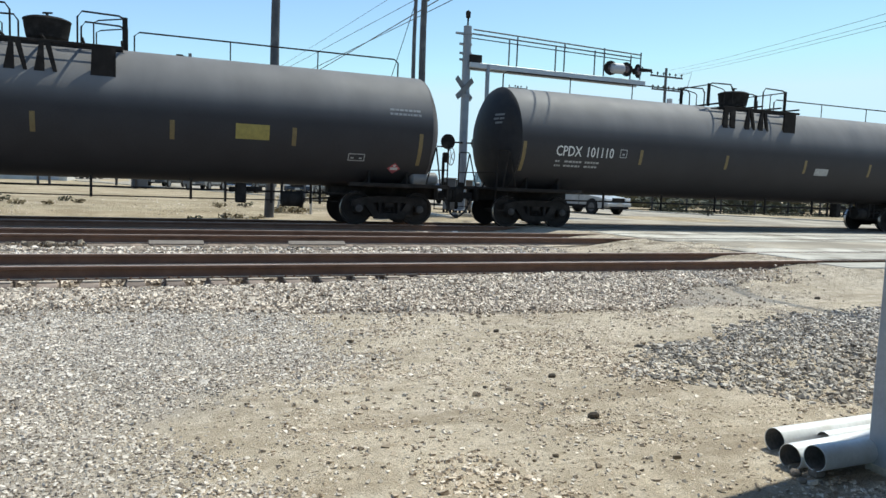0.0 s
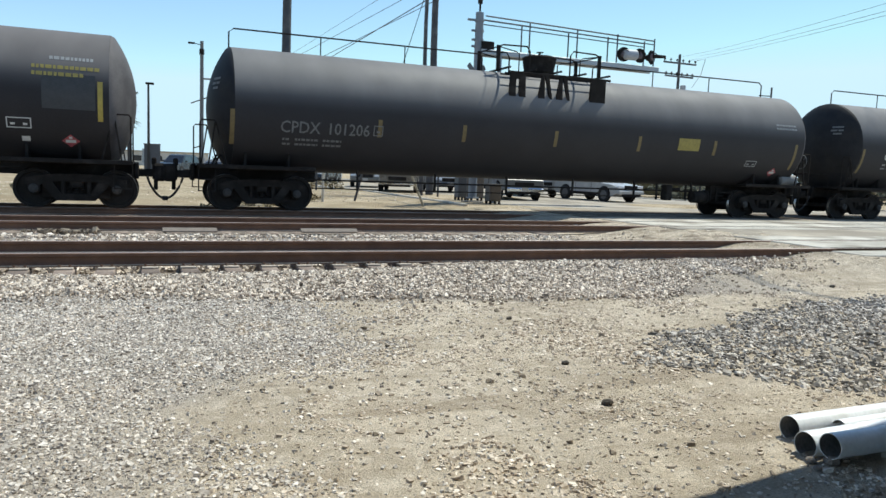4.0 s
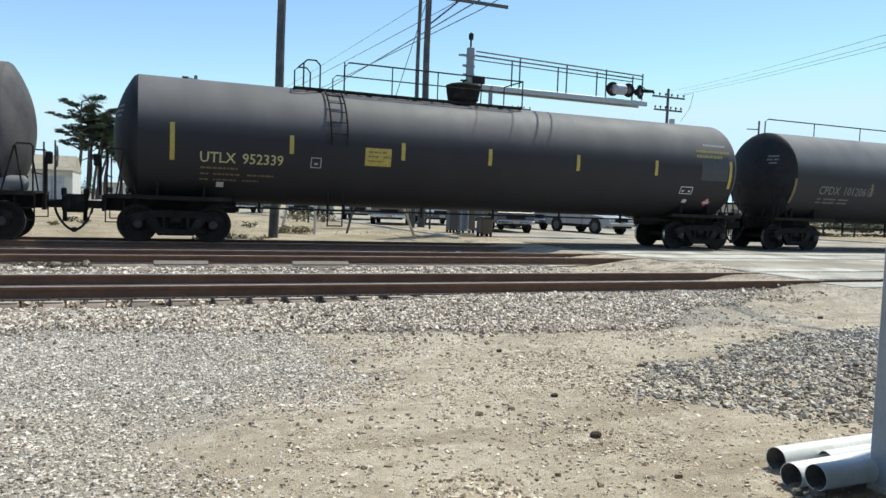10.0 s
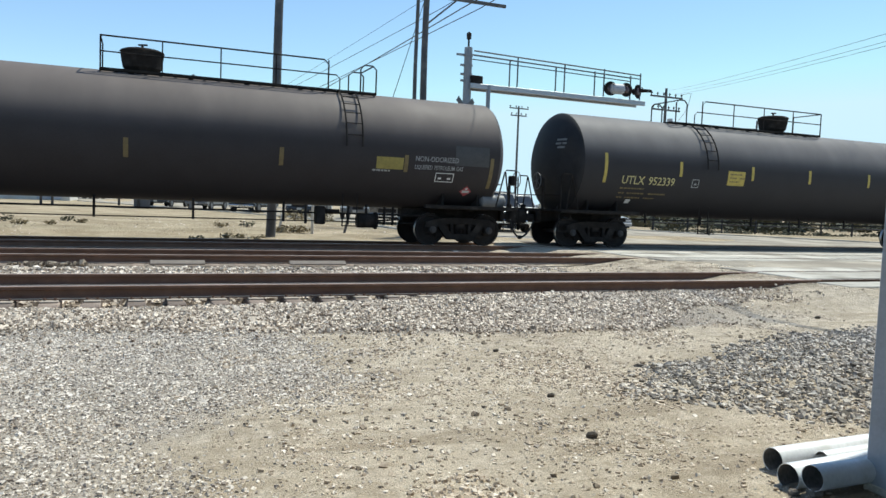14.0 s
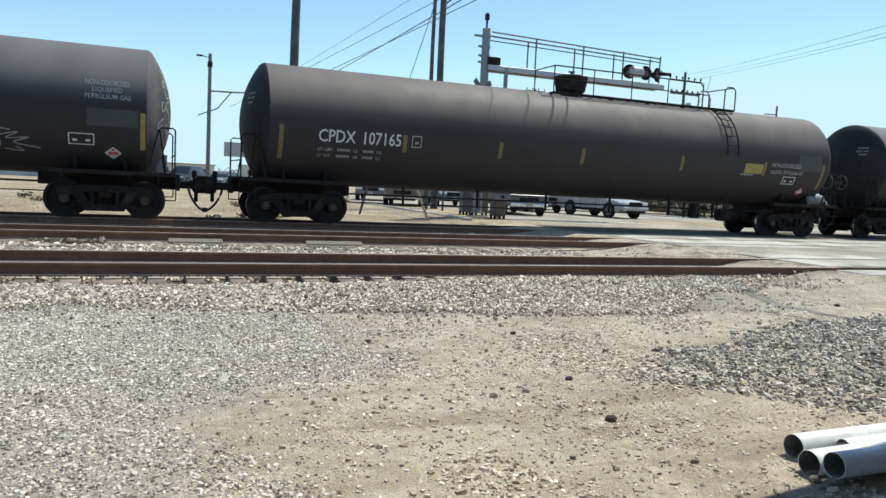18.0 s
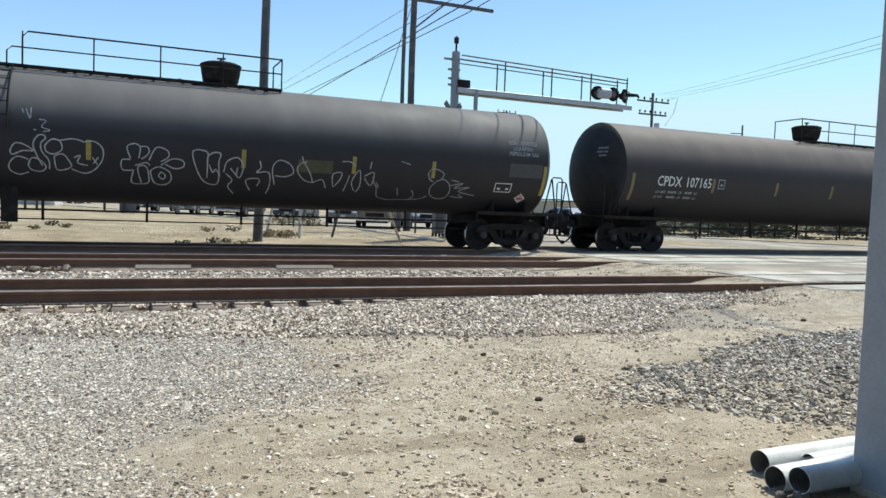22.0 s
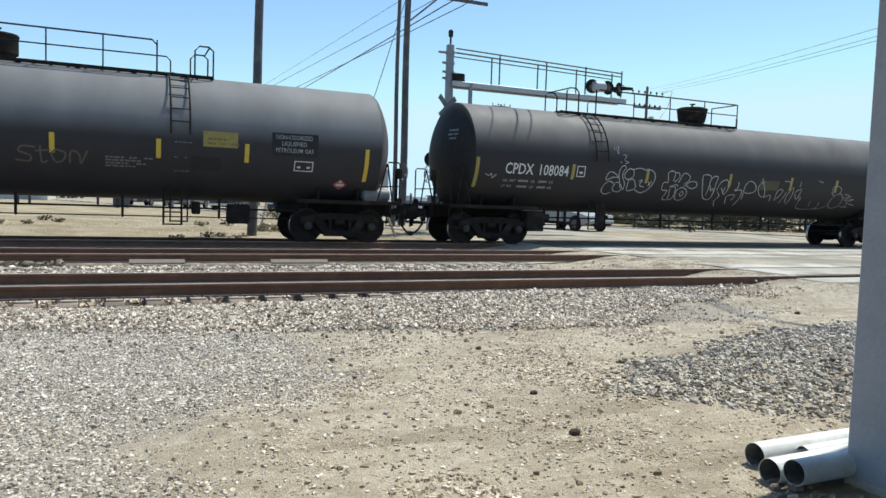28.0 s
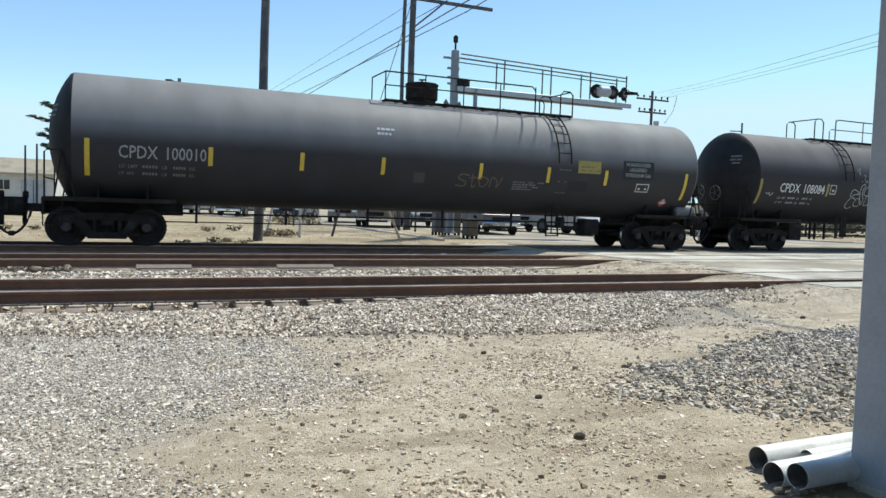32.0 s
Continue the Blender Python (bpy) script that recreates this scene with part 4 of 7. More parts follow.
def end_fittings(car, sign, half_l, brake, reservoir):
    """Stub sill, end platform, coupler, hose, handrails and steps of one end; sign: which end."""
    x_end, inner = half_l - 0.62, half_l - 3.9
    mid = (x_end + inner) / 2
    part("stub_sill", Geo().box((sign * mid, 0, 0.93), (x_end - inner, 0.36, 0.34), 0.02).box((sign * (x_end - 0.05), 0, 0.93), (0.1, 0.7, 0.42), 0.02), UNDER, car)
    cradle = Geo()
    for dx in (-0.55, 0.55):
        xx = sign * (half_l - 2.45 + dx)
        cradle.prism([(xx - 0.03, 1.12), (xx + 0.03, 1.12), (xx + 0.03, 1.5), (xx - 0.03, 1.5)], -1.15, 1.15)
    cradle.box((sign * (half_l - 2.45), 0, 1.1), (1.5, 2.7, 0.09), 0.01)
    part("saddle", cradle, UNDER, car)
    walkway = Geo().box((sign * (half_l - 1.0), 0, 1.13), (0.55, 2.9, 0.05), 0.008)
    for y in (-1.42, 1.42):
        walkway.box((sign * (half_l - 2.2), y, 1.12), (2.9, 0.13, 0.1), 0.008)
    part("end_walkway", walkway, UNDER, car)
    cp = part("coupler", COUPLER_ME, None, car, at=pose(sign * (half_l - 0.16), 0, 0.88, 0, 0, 0 if sign > 0 else 180))
    hx = sign * (half_l - 0.42)
    pts = [(hx + sign * 0.42 * (1 - math.cos(q * math.pi / 2)) ** 0.7, -0.42 + 0.1 * q, 0.8 - 0.56 * math.sin(q * math.pi / 2)) for q in (0, 0.15, 0.3, 0.45, 0.6, 0.75, 0.9, 1.0)]
    part("air_hose", Geo().tube(pts, 0.03, 8).box((sign * (half_l - 0.03), -0.32, 0.25), (0.08, 0.07, 0.12), 0.02), RUBBER, car)
    for y in (-1.38, 1.38):
        x0, x1, x2 = sign * (half_l - 1.16), sign * (half_l - 0.78), sign * (half_l - 1.42)
        rail = Geo().tube([(x2, y, 1.15), (x0, y, 2.19), (x0 + sign * 0.05, y, 2.25), (x1 - sign * 0.05, y, 2.25), (x1, y, 2.19), (x1, y, 1.15)], 0.022, 6)
        rail.tube([(x0 + sign * 0.02, y, 2.2), (sign * (half_l - 0.98), y, 1.15)], 0.022, 6)
        part("end_handrail", rail, UNDER, car)
        step = Geo()
        xs = sign * (half_l - 0.95)
        for dx in (-0.2, 0.2):
            step.tube([(xs + dx, y, 1.1), (xs + dx, y, 0.5)], 0.016, 5)
        for z in (0.5, 0.78):
            step.box((xs, y, z), (0.42, 0.06, 0.025))
        part("sill_step", step, UNDER, car)
    for y in (-0.45, 0.45):
        part("brace", Geo().tube([(sign * (half_l - 1.2), y, 1.15), (sign * (half_l - 1.62), y * 0.8, 2.0)], 0.03, 6), UNDER, car)
    part("end_cross_rail", Geo().tube([(sign * (half_l - 0.8), -1.38, 1.6), (sign * (half_l - 0.8), 1.38, 1.6)], 0.017, 5), UNDER, car)
    if brake:
        stand = Geo().box((sign * (half_l - 0.6), -0.62, 1.55), (0.07, 0.09, 0.85), 0.015).box((sign * (half_l - 0.53), -0.62, 1.98), (0.16, 0.2, 0.3), 0.03)
        part("brake_stand", stand, UNDER, car)
        wheel = Geo()
        wx = sign * (half_l - 0.36)
        ring = [(wx, -0.62 + 0.25 * math.cos(a * math.pi / 10), 2.02 + 0.25 * math.sin(a * math.pi / 10)) for a in range(21)]
        wheel.tube(ring, 0.014, 6)
        for a in range(5):
            wheel.tube([(wx, -0.62, 2.02), (wx, -0.62 + 0.25 * math.cos(a * 1.257), 2.02 + 0.25 * math.sin(a * 1.257))], 0.01, 5)
        part("brake_wheel", wheel, DIM_STEEL, car)
    if reservoir:
        part("air_reservoir", Geo().lathe((sign * (half_l - 1.35) - 0.45, -0.95, 1.33), (1, 0, 0), [(0, 0.02), (0.04, 0.13), (0.1, 0.19), (0.8, 0.19), (0.86, 0.13), (0.9, 0.02)], 20), PALE_STEEL, car, "pale grey air reservoir")


def running_gear(car, half_l, trucks):
    for sign, back in zip((-1, 1), trucks):
        truck = part("truck", BOLSTER_ME, None, car, at=pose(sign * (half_l - back), 0, WHEEL_R))
        for y in (-0.98, 0.98):
            part("side_frame", FRAME_ME, None, truck, at=pose(0, y, 0.02))
            part("spring_nest", SPRING_ME, None, truck, at=pose(0, y, -0.05))
        for dx in (-0.89, 0.89):
            axle = part("wheelset", WHEELSET_ME, None, truck)
            for side in (-1, 1):
                part("bearing_cap", CAP_ME, None, axle, "pale worn bearing cap", at=pose(0, side * 1.075, 0, 0, 0, 0 if side > 0 else 180))
                part("wheel_tread", TREAD_ME, None, axle, "bright worn tread", at=pose(0, side * 0.7525, 0, 0, 0, 0 if side < 0 else 180))
            WHEELSETS.append((axle, dx))


def railing(pts, posts, z0, y):
    g = Geo()
    g.tube(pts, 0.022, 6)
    for x, z in posts:
        g.tube([(x, y, z0), (x, y, z)], 0.018, 5)
    return g


def dome(car, x, wide):
    """The protective housing over the valves."""
    z = TANK_Z + TANK_R
    prof = [(-0.1, 0.36), (0.04, 0.38), (0.12, 0.46), (0.34, 0.5), (0.5, 0.52), (0.53, 0.54), (0.56, 0.52), (0.6, 0.42), (0.62, 0.001)] if wide else [(-0.1, 0.4), (0.1, 0.42), (0.14, 0.48), (0.52, 0.48), (0.56, 0.5), (0.6, 0.48), (0.63, 0.001)]
    part("valve_housing", Geo().lathe((x, 0, z), (0, 0, 1), prof, 28), UNDER, car)
    part("cover_knob", Geo().tube([(x, 0, z + 0.6), (x, 0, z + 0.74)], 0.035, 6).tube([(x - 0.1, 0, z + 0.72), (x + 0.12, 0, z + 0.74)], 0.025, 5), UNDER, car)
    valve = Geo().lathe((x + 0.95, 0.25, z - 0.35), (0, 0, 1), [(0, 0.1), (0.2, 0.1), (0.22, 0.14), (0.3, 0.14), (0.32, 0.05), (0.42, 0.05)], 12)
    part("safety_valve", valve, UNDER, car)


def top_platform(car, x0, x1, ladder_x, z):
    """Grating, railings and ladder on top; the ladder hangs at the end named."""
    y = -0.62
    platform = part("platform", Geo().box(((x0 + x1) / 2, -0.62, z), (x1 - x0, 0.05, 0.06)), UNDER, car, smooth=False)
    for yy in (-0.46, -0.3, 0.3, 0.46, 0.62):
        part("grating_bar", Geo().box(((x0 + x1) / 2, yy, z), (x1 - x0, 0.05, 0.05)), UNDER, platform, smooth=False)
    k = int((x1 - x0) / 0.35)
    bar_me = Geo().box((0, 0, 0), (0.05, 1.26, 0.04)).mesh("cross_bar", UNDER, False)
    for i in range(k + 1):
        part("cross_bar", bar_me, None, platform, at=pose(x0 + (x1 - x0) * i / k, 0, z - 0.012))
    foot_me = Geo().box((0, 0, 0), (0.12, 0.06, 0.2)).mesh("platform_foot", UNDER, False)
    for i in range(5):
        for yy in (-0.56, 0.56):
            part("platform_foot", foot_me, None, platform, at=pose(x0 + (x1 - x0) * (i + 0.5) / 5, yy, z - 0.11))
    left = ladder_x < (x0 + x1) / 2
    a, b = (x0 + 1.35, x1) if left else (x0, x1 - 1.35)
    top = z + 0.8
    for yy in (-0.62,):
        n = max(3, round((b - a) / 1.35))
        posts = [(a + (b - a) * i / n, top) for i in range(n + 1)]
        if left:
            pts = [(a, yy, z), (a, yy, top - 0.12), (a + 0.12, yy, top), (b, yy, top), (b, yy, z)]
        else:
            pts = [(a, yy, z), (a, yy, top), (b - 0.12, yy, top), (b, yy, top - 0.12), (b, yy, z)]
        part("railing", railing(pts, posts, z, yy), UNDER, car)
        m = z + 0.42
        e = a - 0.32 if left else b + 0.32
        low = [(e, yy, z), (e, yy, m - 0.1), (e + (0.1 if left else -0.1), yy, m), (b if left else a, yy, m)]
        part("middle_rail", Geo().tube(low, 0.018, 5), UNDER, car)
    far_end, near_end = (x1, x0 + 0.22) if left else (x0, x1)
    part("end_rail", Geo().tube([(far_end, -0.62, top), (far_end, 0.62, top)], 0.02, 5).tube([(far_end, -0.62, z), (far_end, -0.62, top)], 0.02, 5).tube([(far_end, 0.62, z), (far_end, 0.62, top)], 0.02, 5), UNDER, car)
    hw = 0.45 if left else -0.45
    for yy in (-0.64, 0.64):
        hoop = [(near_end, yy, z), (near_end, yy, top - 0.14), (near_end + hw * 0.25, yy, top - 0.04), (near_end + hw * 0.75, yy, top - 0.04), (near_end + hw, yy, top - 0.16), (near_end + hw, yy, z)]
        part("ladder_hoop", Geo().tube(hoop, 0.022, 6), UNDER, car)
    part("gate_rail", Geo().tube([(near_end + hw * 0.2, -0.64, top - 0.05), (near_end + hw * 0.2, 0.64, top - 0.05)], 0.02, 5), UNDER, car)
    curve = [around(0, q, 0.09)[1:] for q in (1.95, 1.75, 1.5, 1.2, 0.9, 0.6, 0.3, 0.0)]
    for dx in (-0.22, 0.22):
        part("ladder_rail", Geo().tube([(ladder_x + dx, yy, zz) for yy, zz in curve], 0.024, 5), UNDER, car)
    for dx in (-0.2, 0.2):
        part("ladder_foot", Geo().tube([(ladder_x + dx, -1.35, 1.4), (ladder_x + dx, -1.35, 0.5)], 0.02, 5), UNDER, car)
    for zz in (0.52, 0.85):
        part("ladder_step", Geo().box((ladder_x, -1.35, zz), (0.42, 0.08, 0.03)), UNDER, car, smooth=False)
    run = [Vector((0, yy, zz)) for yy, zz in curve]
    rung_me = Geo().tube([(-0.22, 0, 0), (0.22, 0, 0)], 0.014, 5).mesh("rung", UNDER)
    dist, want = 0.0, 0.15
    for p, q in zip(run, run[1:]):
        step = (q - p).length
        while want <= dist + step:
            c = p.lerp(q, (want - dist) / step)
            part("rung", rung_me, None, car, at=pose(ladder_x, c.y, c.z))
            want += 0.32
        dist += step


def long_handrail(car, a, b):
    """The single rail all along the top, and the hanging brackets round the housing."""
    z = TANK_Z + TANK_R
    for p, q in ((a, -1.95), (1.95, b)):
        pts = [(p, 0, z - 0.05), (p, 0, z + 0.4), (p + 0.12, 0, z + 0.5), (q - 0.12, 0, z + 0.5), (q, 0, z + 0.4), (q, 0, z - 0.05)]
        n = max(1, round((q - p) / 2.4))
        part("top_handrail", railing(pts, [(p + (q - p) * i / n, z + 0.5) for i in range(1, n)], z - 0.05, 0), UNDER, car)
    platform = part("platform", Geo().box((0, -1.37, z - 0.14), (3.44, 0.05, 0.07), 0.008), UNDER, car, smooth=False)
    for y in (-1.1, -0.8, 0.8, 1.1, 1.37):
        part("grating_bar", Geo().box((0, y, z - 0.14), (3.4, 0.03, 0.04)), UNDER, platform, smooth=False)
    bar_me = Geo().box((0, 0, 0), (0.05, 2.76, 0.05)).mesh("cross_bar", UNDER, False)
    for i in range(5):
        part("cross_bar", bar_me, None, platform, at=pose(-1.68 + 3.36 * i / 4, 0, z + 0.0))

    def plate(a, b, c, d):
        """An upright plate under the walkway's edge: from a to b at its foot on the tank, from c to d at its top."""
        lo, hi = z - 0.84, z - 0.17
        vs = [(x, y, h) for y in (-1.4, -1.33) for x, h in ((a, lo), (b, lo), (d, hi), (c, hi))]
        return vs, [(0, 1, 2, 3), (4, 5, 6, 7), (0, 1, 5, 4), (1, 2, 6, 5), (2, 3, 7, 6), (3, 0, 4, 7)]

    for x, shape in ((-1.42, "fork"), (-0.55, "strut"), (0.05, "strut"), (1.28, "broad")):
        g = Geo()
        if shape == "fork":
            g.add(*plate(x - 0.27, x - 0.06, x - 0.24, x - 0.06)).add(*plate(x + 0.05, x + 0.26, x + 0.05, x + 0.24)).box((x, -1.365, z - 0.24), (0.48, 0.068, 0.14))
        elif shape == "strut":
            g.add(*plate(x - 0.2, x + 0.02, x - 0.08, x)).add(*plate(x + 0.2, x + 0.28, x + 0.02, x + 0.14))
        else:
            g.add(*plate(x - 0.27, x + 0.27, x - 0.24, x + 0.27))
        part("platform_bracket", g, UNDER, car, smooth=False)
    for sx in (-1, 1):
        for y in (-0.68, 0.68):
            hoop = [(sx * 0.7, y, z - 0.05), (sx * 0.7, y, z + 0.6), (sx * 0.8, y, z + 0.74), (sx * 1.6, y, z + 0.72), (sx * 1.72, y, z + 0.66)]
            part("platform_rail", Geo().tube(hoop, 0.024, 6).tube([(sx * 1.05, y, z - 0.05), (sx * 1.05, y, z + 0.5), (sx * 1.15, y, z + 0.56), (sx * 1.72, y, z + 0.66)], 0.018, 5), UNDER, car)
            part("platform_post", Geo().box((sx * 1.74, y, z + 0.32), (0.12, 0.05, 0.76), 0.01), UNDER, car)
        part("platform_end_rail", Geo().tube([(sx * 1.74, -0.68, z + 0.66), (sx * 1.74, 0.68, z + 0.66)], 0.02, 5), UNDER, car)


def diamond(car, x, s, red):
    """A hazard placard on its point; on some cars red with a white band, on others white."""
    main, band = (PLACARD_RED, WHITE) if red else (WHITE, PLACARD_RED)
    me = Geo().add([around(x - 0.19, s, 0.006), around(x, s - 0.19, 0.006), around(x + 0.19, s, 0.006), around(x, s + 0.19, 0.006)], [(0, 1, 2, 3)])
    sheet = part("placard", me, main, car, "red diamond placard with a white band" if red else "white diamond placard", smooth=False)
    for a, b, w in ((-0.045, 0.045, 0.11), (0.07, 0.13, 0.035)):
        part("placard_band", Geo().add([around(x - w, s + a, 0.011), around(x + w, s + a, 0.011), around(x + w, s + b, 0.011), around(x - w, s + b, 0.011)], [(0, 1, 2, 3)]), band, sheet, smooth=False)


def bars(car, x, s, widths, mat, gap=0.14, h=0.06):
    """Rows of writing too small to read."""
    for j, row in enumerate(widths):
        xx = x
        for w in row:
            q = 0.0
            while q < w - 0.03:
                k = min(random.uniform(0.05, 0.13), w - q)
                d = decal(xx + q, xx + q + k, s - gap * j, s - gap * j + h, 0.005, 1, 1)
                part("small_writing", d, mat, car, smooth=False)
                q += k + 0.025
            xx += w + 0.12


def box_mark(car, x, s, w, h, mat, cells=1):
    g = Geo()
    t = 0.025
    for a, b, c, d in ((x, x + w, s, s + t), (x, x + w, s + h - t, s + h), (x, x + t, s + t, s + h - t), (x + w - t, x + w, s + t, s + h - t)):
        q = decal(a, b, c, d, 0.005, 1, 2)
        g.add(q.v, q.f)
    for i in range(cells):
        q = decal(x + w * (i + 0.32) / cells, x + w * (i + 0.68) / cells, s + h * 0.3, s + h * 0.5, 0.005, 1, 2)
        g.add(q.v, q.f)
    part("stencil_box", g, mat, car, smooth=False)


def under_piping(car, half_l, first, double, valves):
    """Brake pipe and rod slung under the tank on hangers 2.3 m apart; first: where one of the hangers is."""
    a, b = -half_l + 3.2, half_l - 3.2
    z = 0.84 if double else 0.93
    part("brake_pipe", Geo().tube([(a, -0.75, z), (b, -0.75, z)], 0.028, 6), UNDER, car)
    if double:
        part("brake_rod", Geo().tube([(a, -0.75, 0.615), (b, -0.75, 0.615)], 0.016, 5), UNDER, car)
    x = first - 2.3 * int((first - a) / 2.3)
    while x < b:
        low = 0.58 if double else 0.8
        part("pipe_hanger", Geo().box((x, -0.75, (1.12 + low) / 2), (0.06, 0.06, 1.12 - low), 0.008), UNDER, car)
        x += 2.3
    if valves:
        part("brake_valve_box", Geo().box((4.5, -0.85, 0.78), (0.26, 0.3, 0.5), 0.03).box((4.86, -0.8, 0.9), (0.4, 0.12, 0.1), 0.02), UNDER, car)
        for x in (4.12, 5.3, 6.35, 6.6):
            part("pipe_hanger", Geo().box((x, -0.82, 0.8), (0.06, 0.06, 0.52), 0.008), UNDER, car)
        part("brake_cylinder", Geo().lathe((5.55, -0.8, 0.66), (1, 0, 0), [(0, 0.03), (0.02, 0.2), (0.5, 0.2), (0.52, 0.24), (0.57, 0.24), (0.6, 0.03)], 16), UNDER, car)
        part("brake_lever", Geo().tube([(6.15, -0.8, 0.66), (6.9, -0.8, 0.72)], 0.03, 6), UNDER, car)


def tank_car(centre, length, label, mat, stripes, stripe_mat, tall, top, marks, ends=(0.0, 0.0), trucks=(2.35, 2.35), gear=(1, 1), under=(-1.2, True, True)):
    """One tank car; centre: its middle along x when the clip starts."""
    half_l = length / 2
    car = thing("tank_car", label, "tank car", pose(centre, TRACKS[2], RAIL_Z), "train of tank cars")
    CARS.append((car, centre))
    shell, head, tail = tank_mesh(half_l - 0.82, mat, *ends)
    part("tank", shell, None, car, "long black steel tank, dusty upper side coloured as if sunlit")
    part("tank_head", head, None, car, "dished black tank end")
    part("tank_head", tail, None, car, "dished dusty grey tank end, coloured as if sunlit")
    head_writing(car, half_l - 0.82, ends[0])
    if marks is marks_e:
        end_scribbles(car, half_l - 0.82, ends[1])
    for sign in (-1, 1):
        end_fittings(car, sign, half_l, sign == gear[0], sign == gear[1])
    running_gear(car, half_l, trucks)
    under_piping(car, half_l, *under)
    if marks is marks_e:
        box = Geo().box((-6.95, -0.9, 0.72), (0.62, 0.5, 0.62), 0.03).box((-6.5, -0.9, 0.85), (0.3, 0.2, 0.2), 0.02)
        part("brake_valve_box", box, UNDER, car)
        for x in (-6.05, -5.8, -5.3):
            part("hanger", Geo().box((x, -1.0, 0.78), (0.07, 0.07, 0.66), 0.01), UNDER, car)
        part("ladder_panel", Geo().box((-4.72, -1.33, 0.95), (0.34, 0.04, 0.8), 0.01), UNDER, car)
    if top[0] == "long":
        long_handrail(car, top[1], top[2])
        dome(car, 0, True)
    else:
        top_platform(car, top[1], top[2], top[3], TANK_Z + TANK_R - 0.04)
        dome(car, 0, top[4])
    low = 0.0 if marks is marks_c else 0.33
    for x in stripes:
        part("reflective_stripe", decal(x - 0.055, x + 0.055, -0.28 - low, 0.19 - low), stripe_mat, car, "yellow reflective stripe")
    for x in tall:
        part("reflective_stripe", decal(x - 0.055, x + 0.055, -0.6 - low * 1.25, 0.32 - low * 1.25, nv=6), stripe_mat, car, "tall yellow reflective stripe")
    marks(car)
    diamond(car, tall[1] - 0.65, -1.15, marks is not marks_e)
    return car


def mark_text(car, x, s, h, text, mat, width):
    """One line of lettering, a part for each word, fitted to the width."""
    words = [lettering(w, h) for w in text.split()]
    sizes = [max(v.co.x for v in me.vertices) for me in words]
    gap = h * 0.62
    k = width / (sum(sizes) + gap * (len(words) - 1))
    for me, w in zip(words, sizes):
        part("reporting_mark", bend(me, x, s, k, mat, "reporting_mark"), None, car, "stencilled lettering")
        x += (w + gap) * k


def load_lines(car, x, s, mat, gap=0.19, h=0.085):
    """The two lines under a reporting mark; the figures are plain bars."""
    for row, head in enumerate(("LD LMT", "LT WT")):
        z = s - gap * row
        mark_text(car, x, z, h, head, mat, 0.42 if row == 0 else 0.34)
        for bx, w, word in ((0.52, 0.36, "LB"), (1.22, 0.3, "KG")):
            for k in range(5):
                a = x + bx + w * k / 5
                part("load_figure", decal(a, a + w / 7, z + h * 0.08, z + h * 0.92, 0.006), mat, car, smooth=False)
            mark_text(car, x + bx + w + 0.07, z, h, word, mat, 0.13)


def marks_a(car):
    mark_text(car, -8.14, -0.45, 0.3, "CPDX 101110", WHITE, 2.05)
    box_mark(car, -5.85, -0.42, 0.26, 0.26, DULL_WHITE)
    bars(car, -8.1, -0.66, ((0.2, 0.6, 0.5), (0.2, 0.6, 0.5)), DULL_WHITE)
    part("warning_panel", decal(2.5, 3.15, -0.65, -0.4), DULL_WHITE, car, "faded panel")


def marks_b(car):
    mark_text(car, -8.18, -0.6, 0.3, "CPDX 101206", FAINT_WHITE, 2.35)
    box_mark(car, -5.72, -0.58, 0.26, 0.28, FAINT_WHITE)
    bars(car, -8.1, -0.82, ((0.2, 0.6, 0.5), (0.2, 0.6, 0.5)), FAINT_WHITE)
    part("warning_panel", decal(4.27, 5.1, -0.5, -0.12), MID_YELLOW, car, "faded yellow panel")
    box_mark(car, 7.2, -0.95, 0.46, 0.22, DULL_WHITE, 2)
    bars(car, 8.3, 0.5, ((0.9,), (0.9,)), DULL_WHITE, 0.12)


def marks_c(car):
    mark_text(car, -7.68, -0.6, 0.26, "UTLX 952339", GOLD, 2.05)
    bars(car, -7.65, -0.78, ((0.9,), (0.2, 0.7, 0.7), (0.2, 0.6, 0.4)), OLD_YELLOW, 0.17, 0.05)
    box_mark(car, -4.92, -0.62, 0.28, 0.28, DULL_WHITE)
    part("warning_panel", decal(-3.47, -2.74, -0.48, 0.0), WORN_YELLOW, car, "yellow panel with small print")
    bars(car, -3.38, -0.13, ((0.5,), (0.3, 0.2), (0.42,)), OLD_YELLOW, 0.12, 0.045)
    part("white_square", decal(-7.24, -7.06, -1.35, -1.17), WHITE, car)
    bars(car, 7.7, 0.56, ((1.4,), (1.1,)), MID_YELLOW, 0.17, 0.09)
    bars(car, 8.05, 0.8, ((0.9,),), DULL_WHITE, 0.26, 0.09)
    part("data_panel", decal(7.9, 9.0, -0.35, 0.45), FADED, car, "faded grey data panel")
    box_mark(car, 7.17, -0.85, 0.5, 0.26, WHITE, 2)
    part("white_square", decal(7.45, 7.62, -1.2, -1.06), WHITE, car)


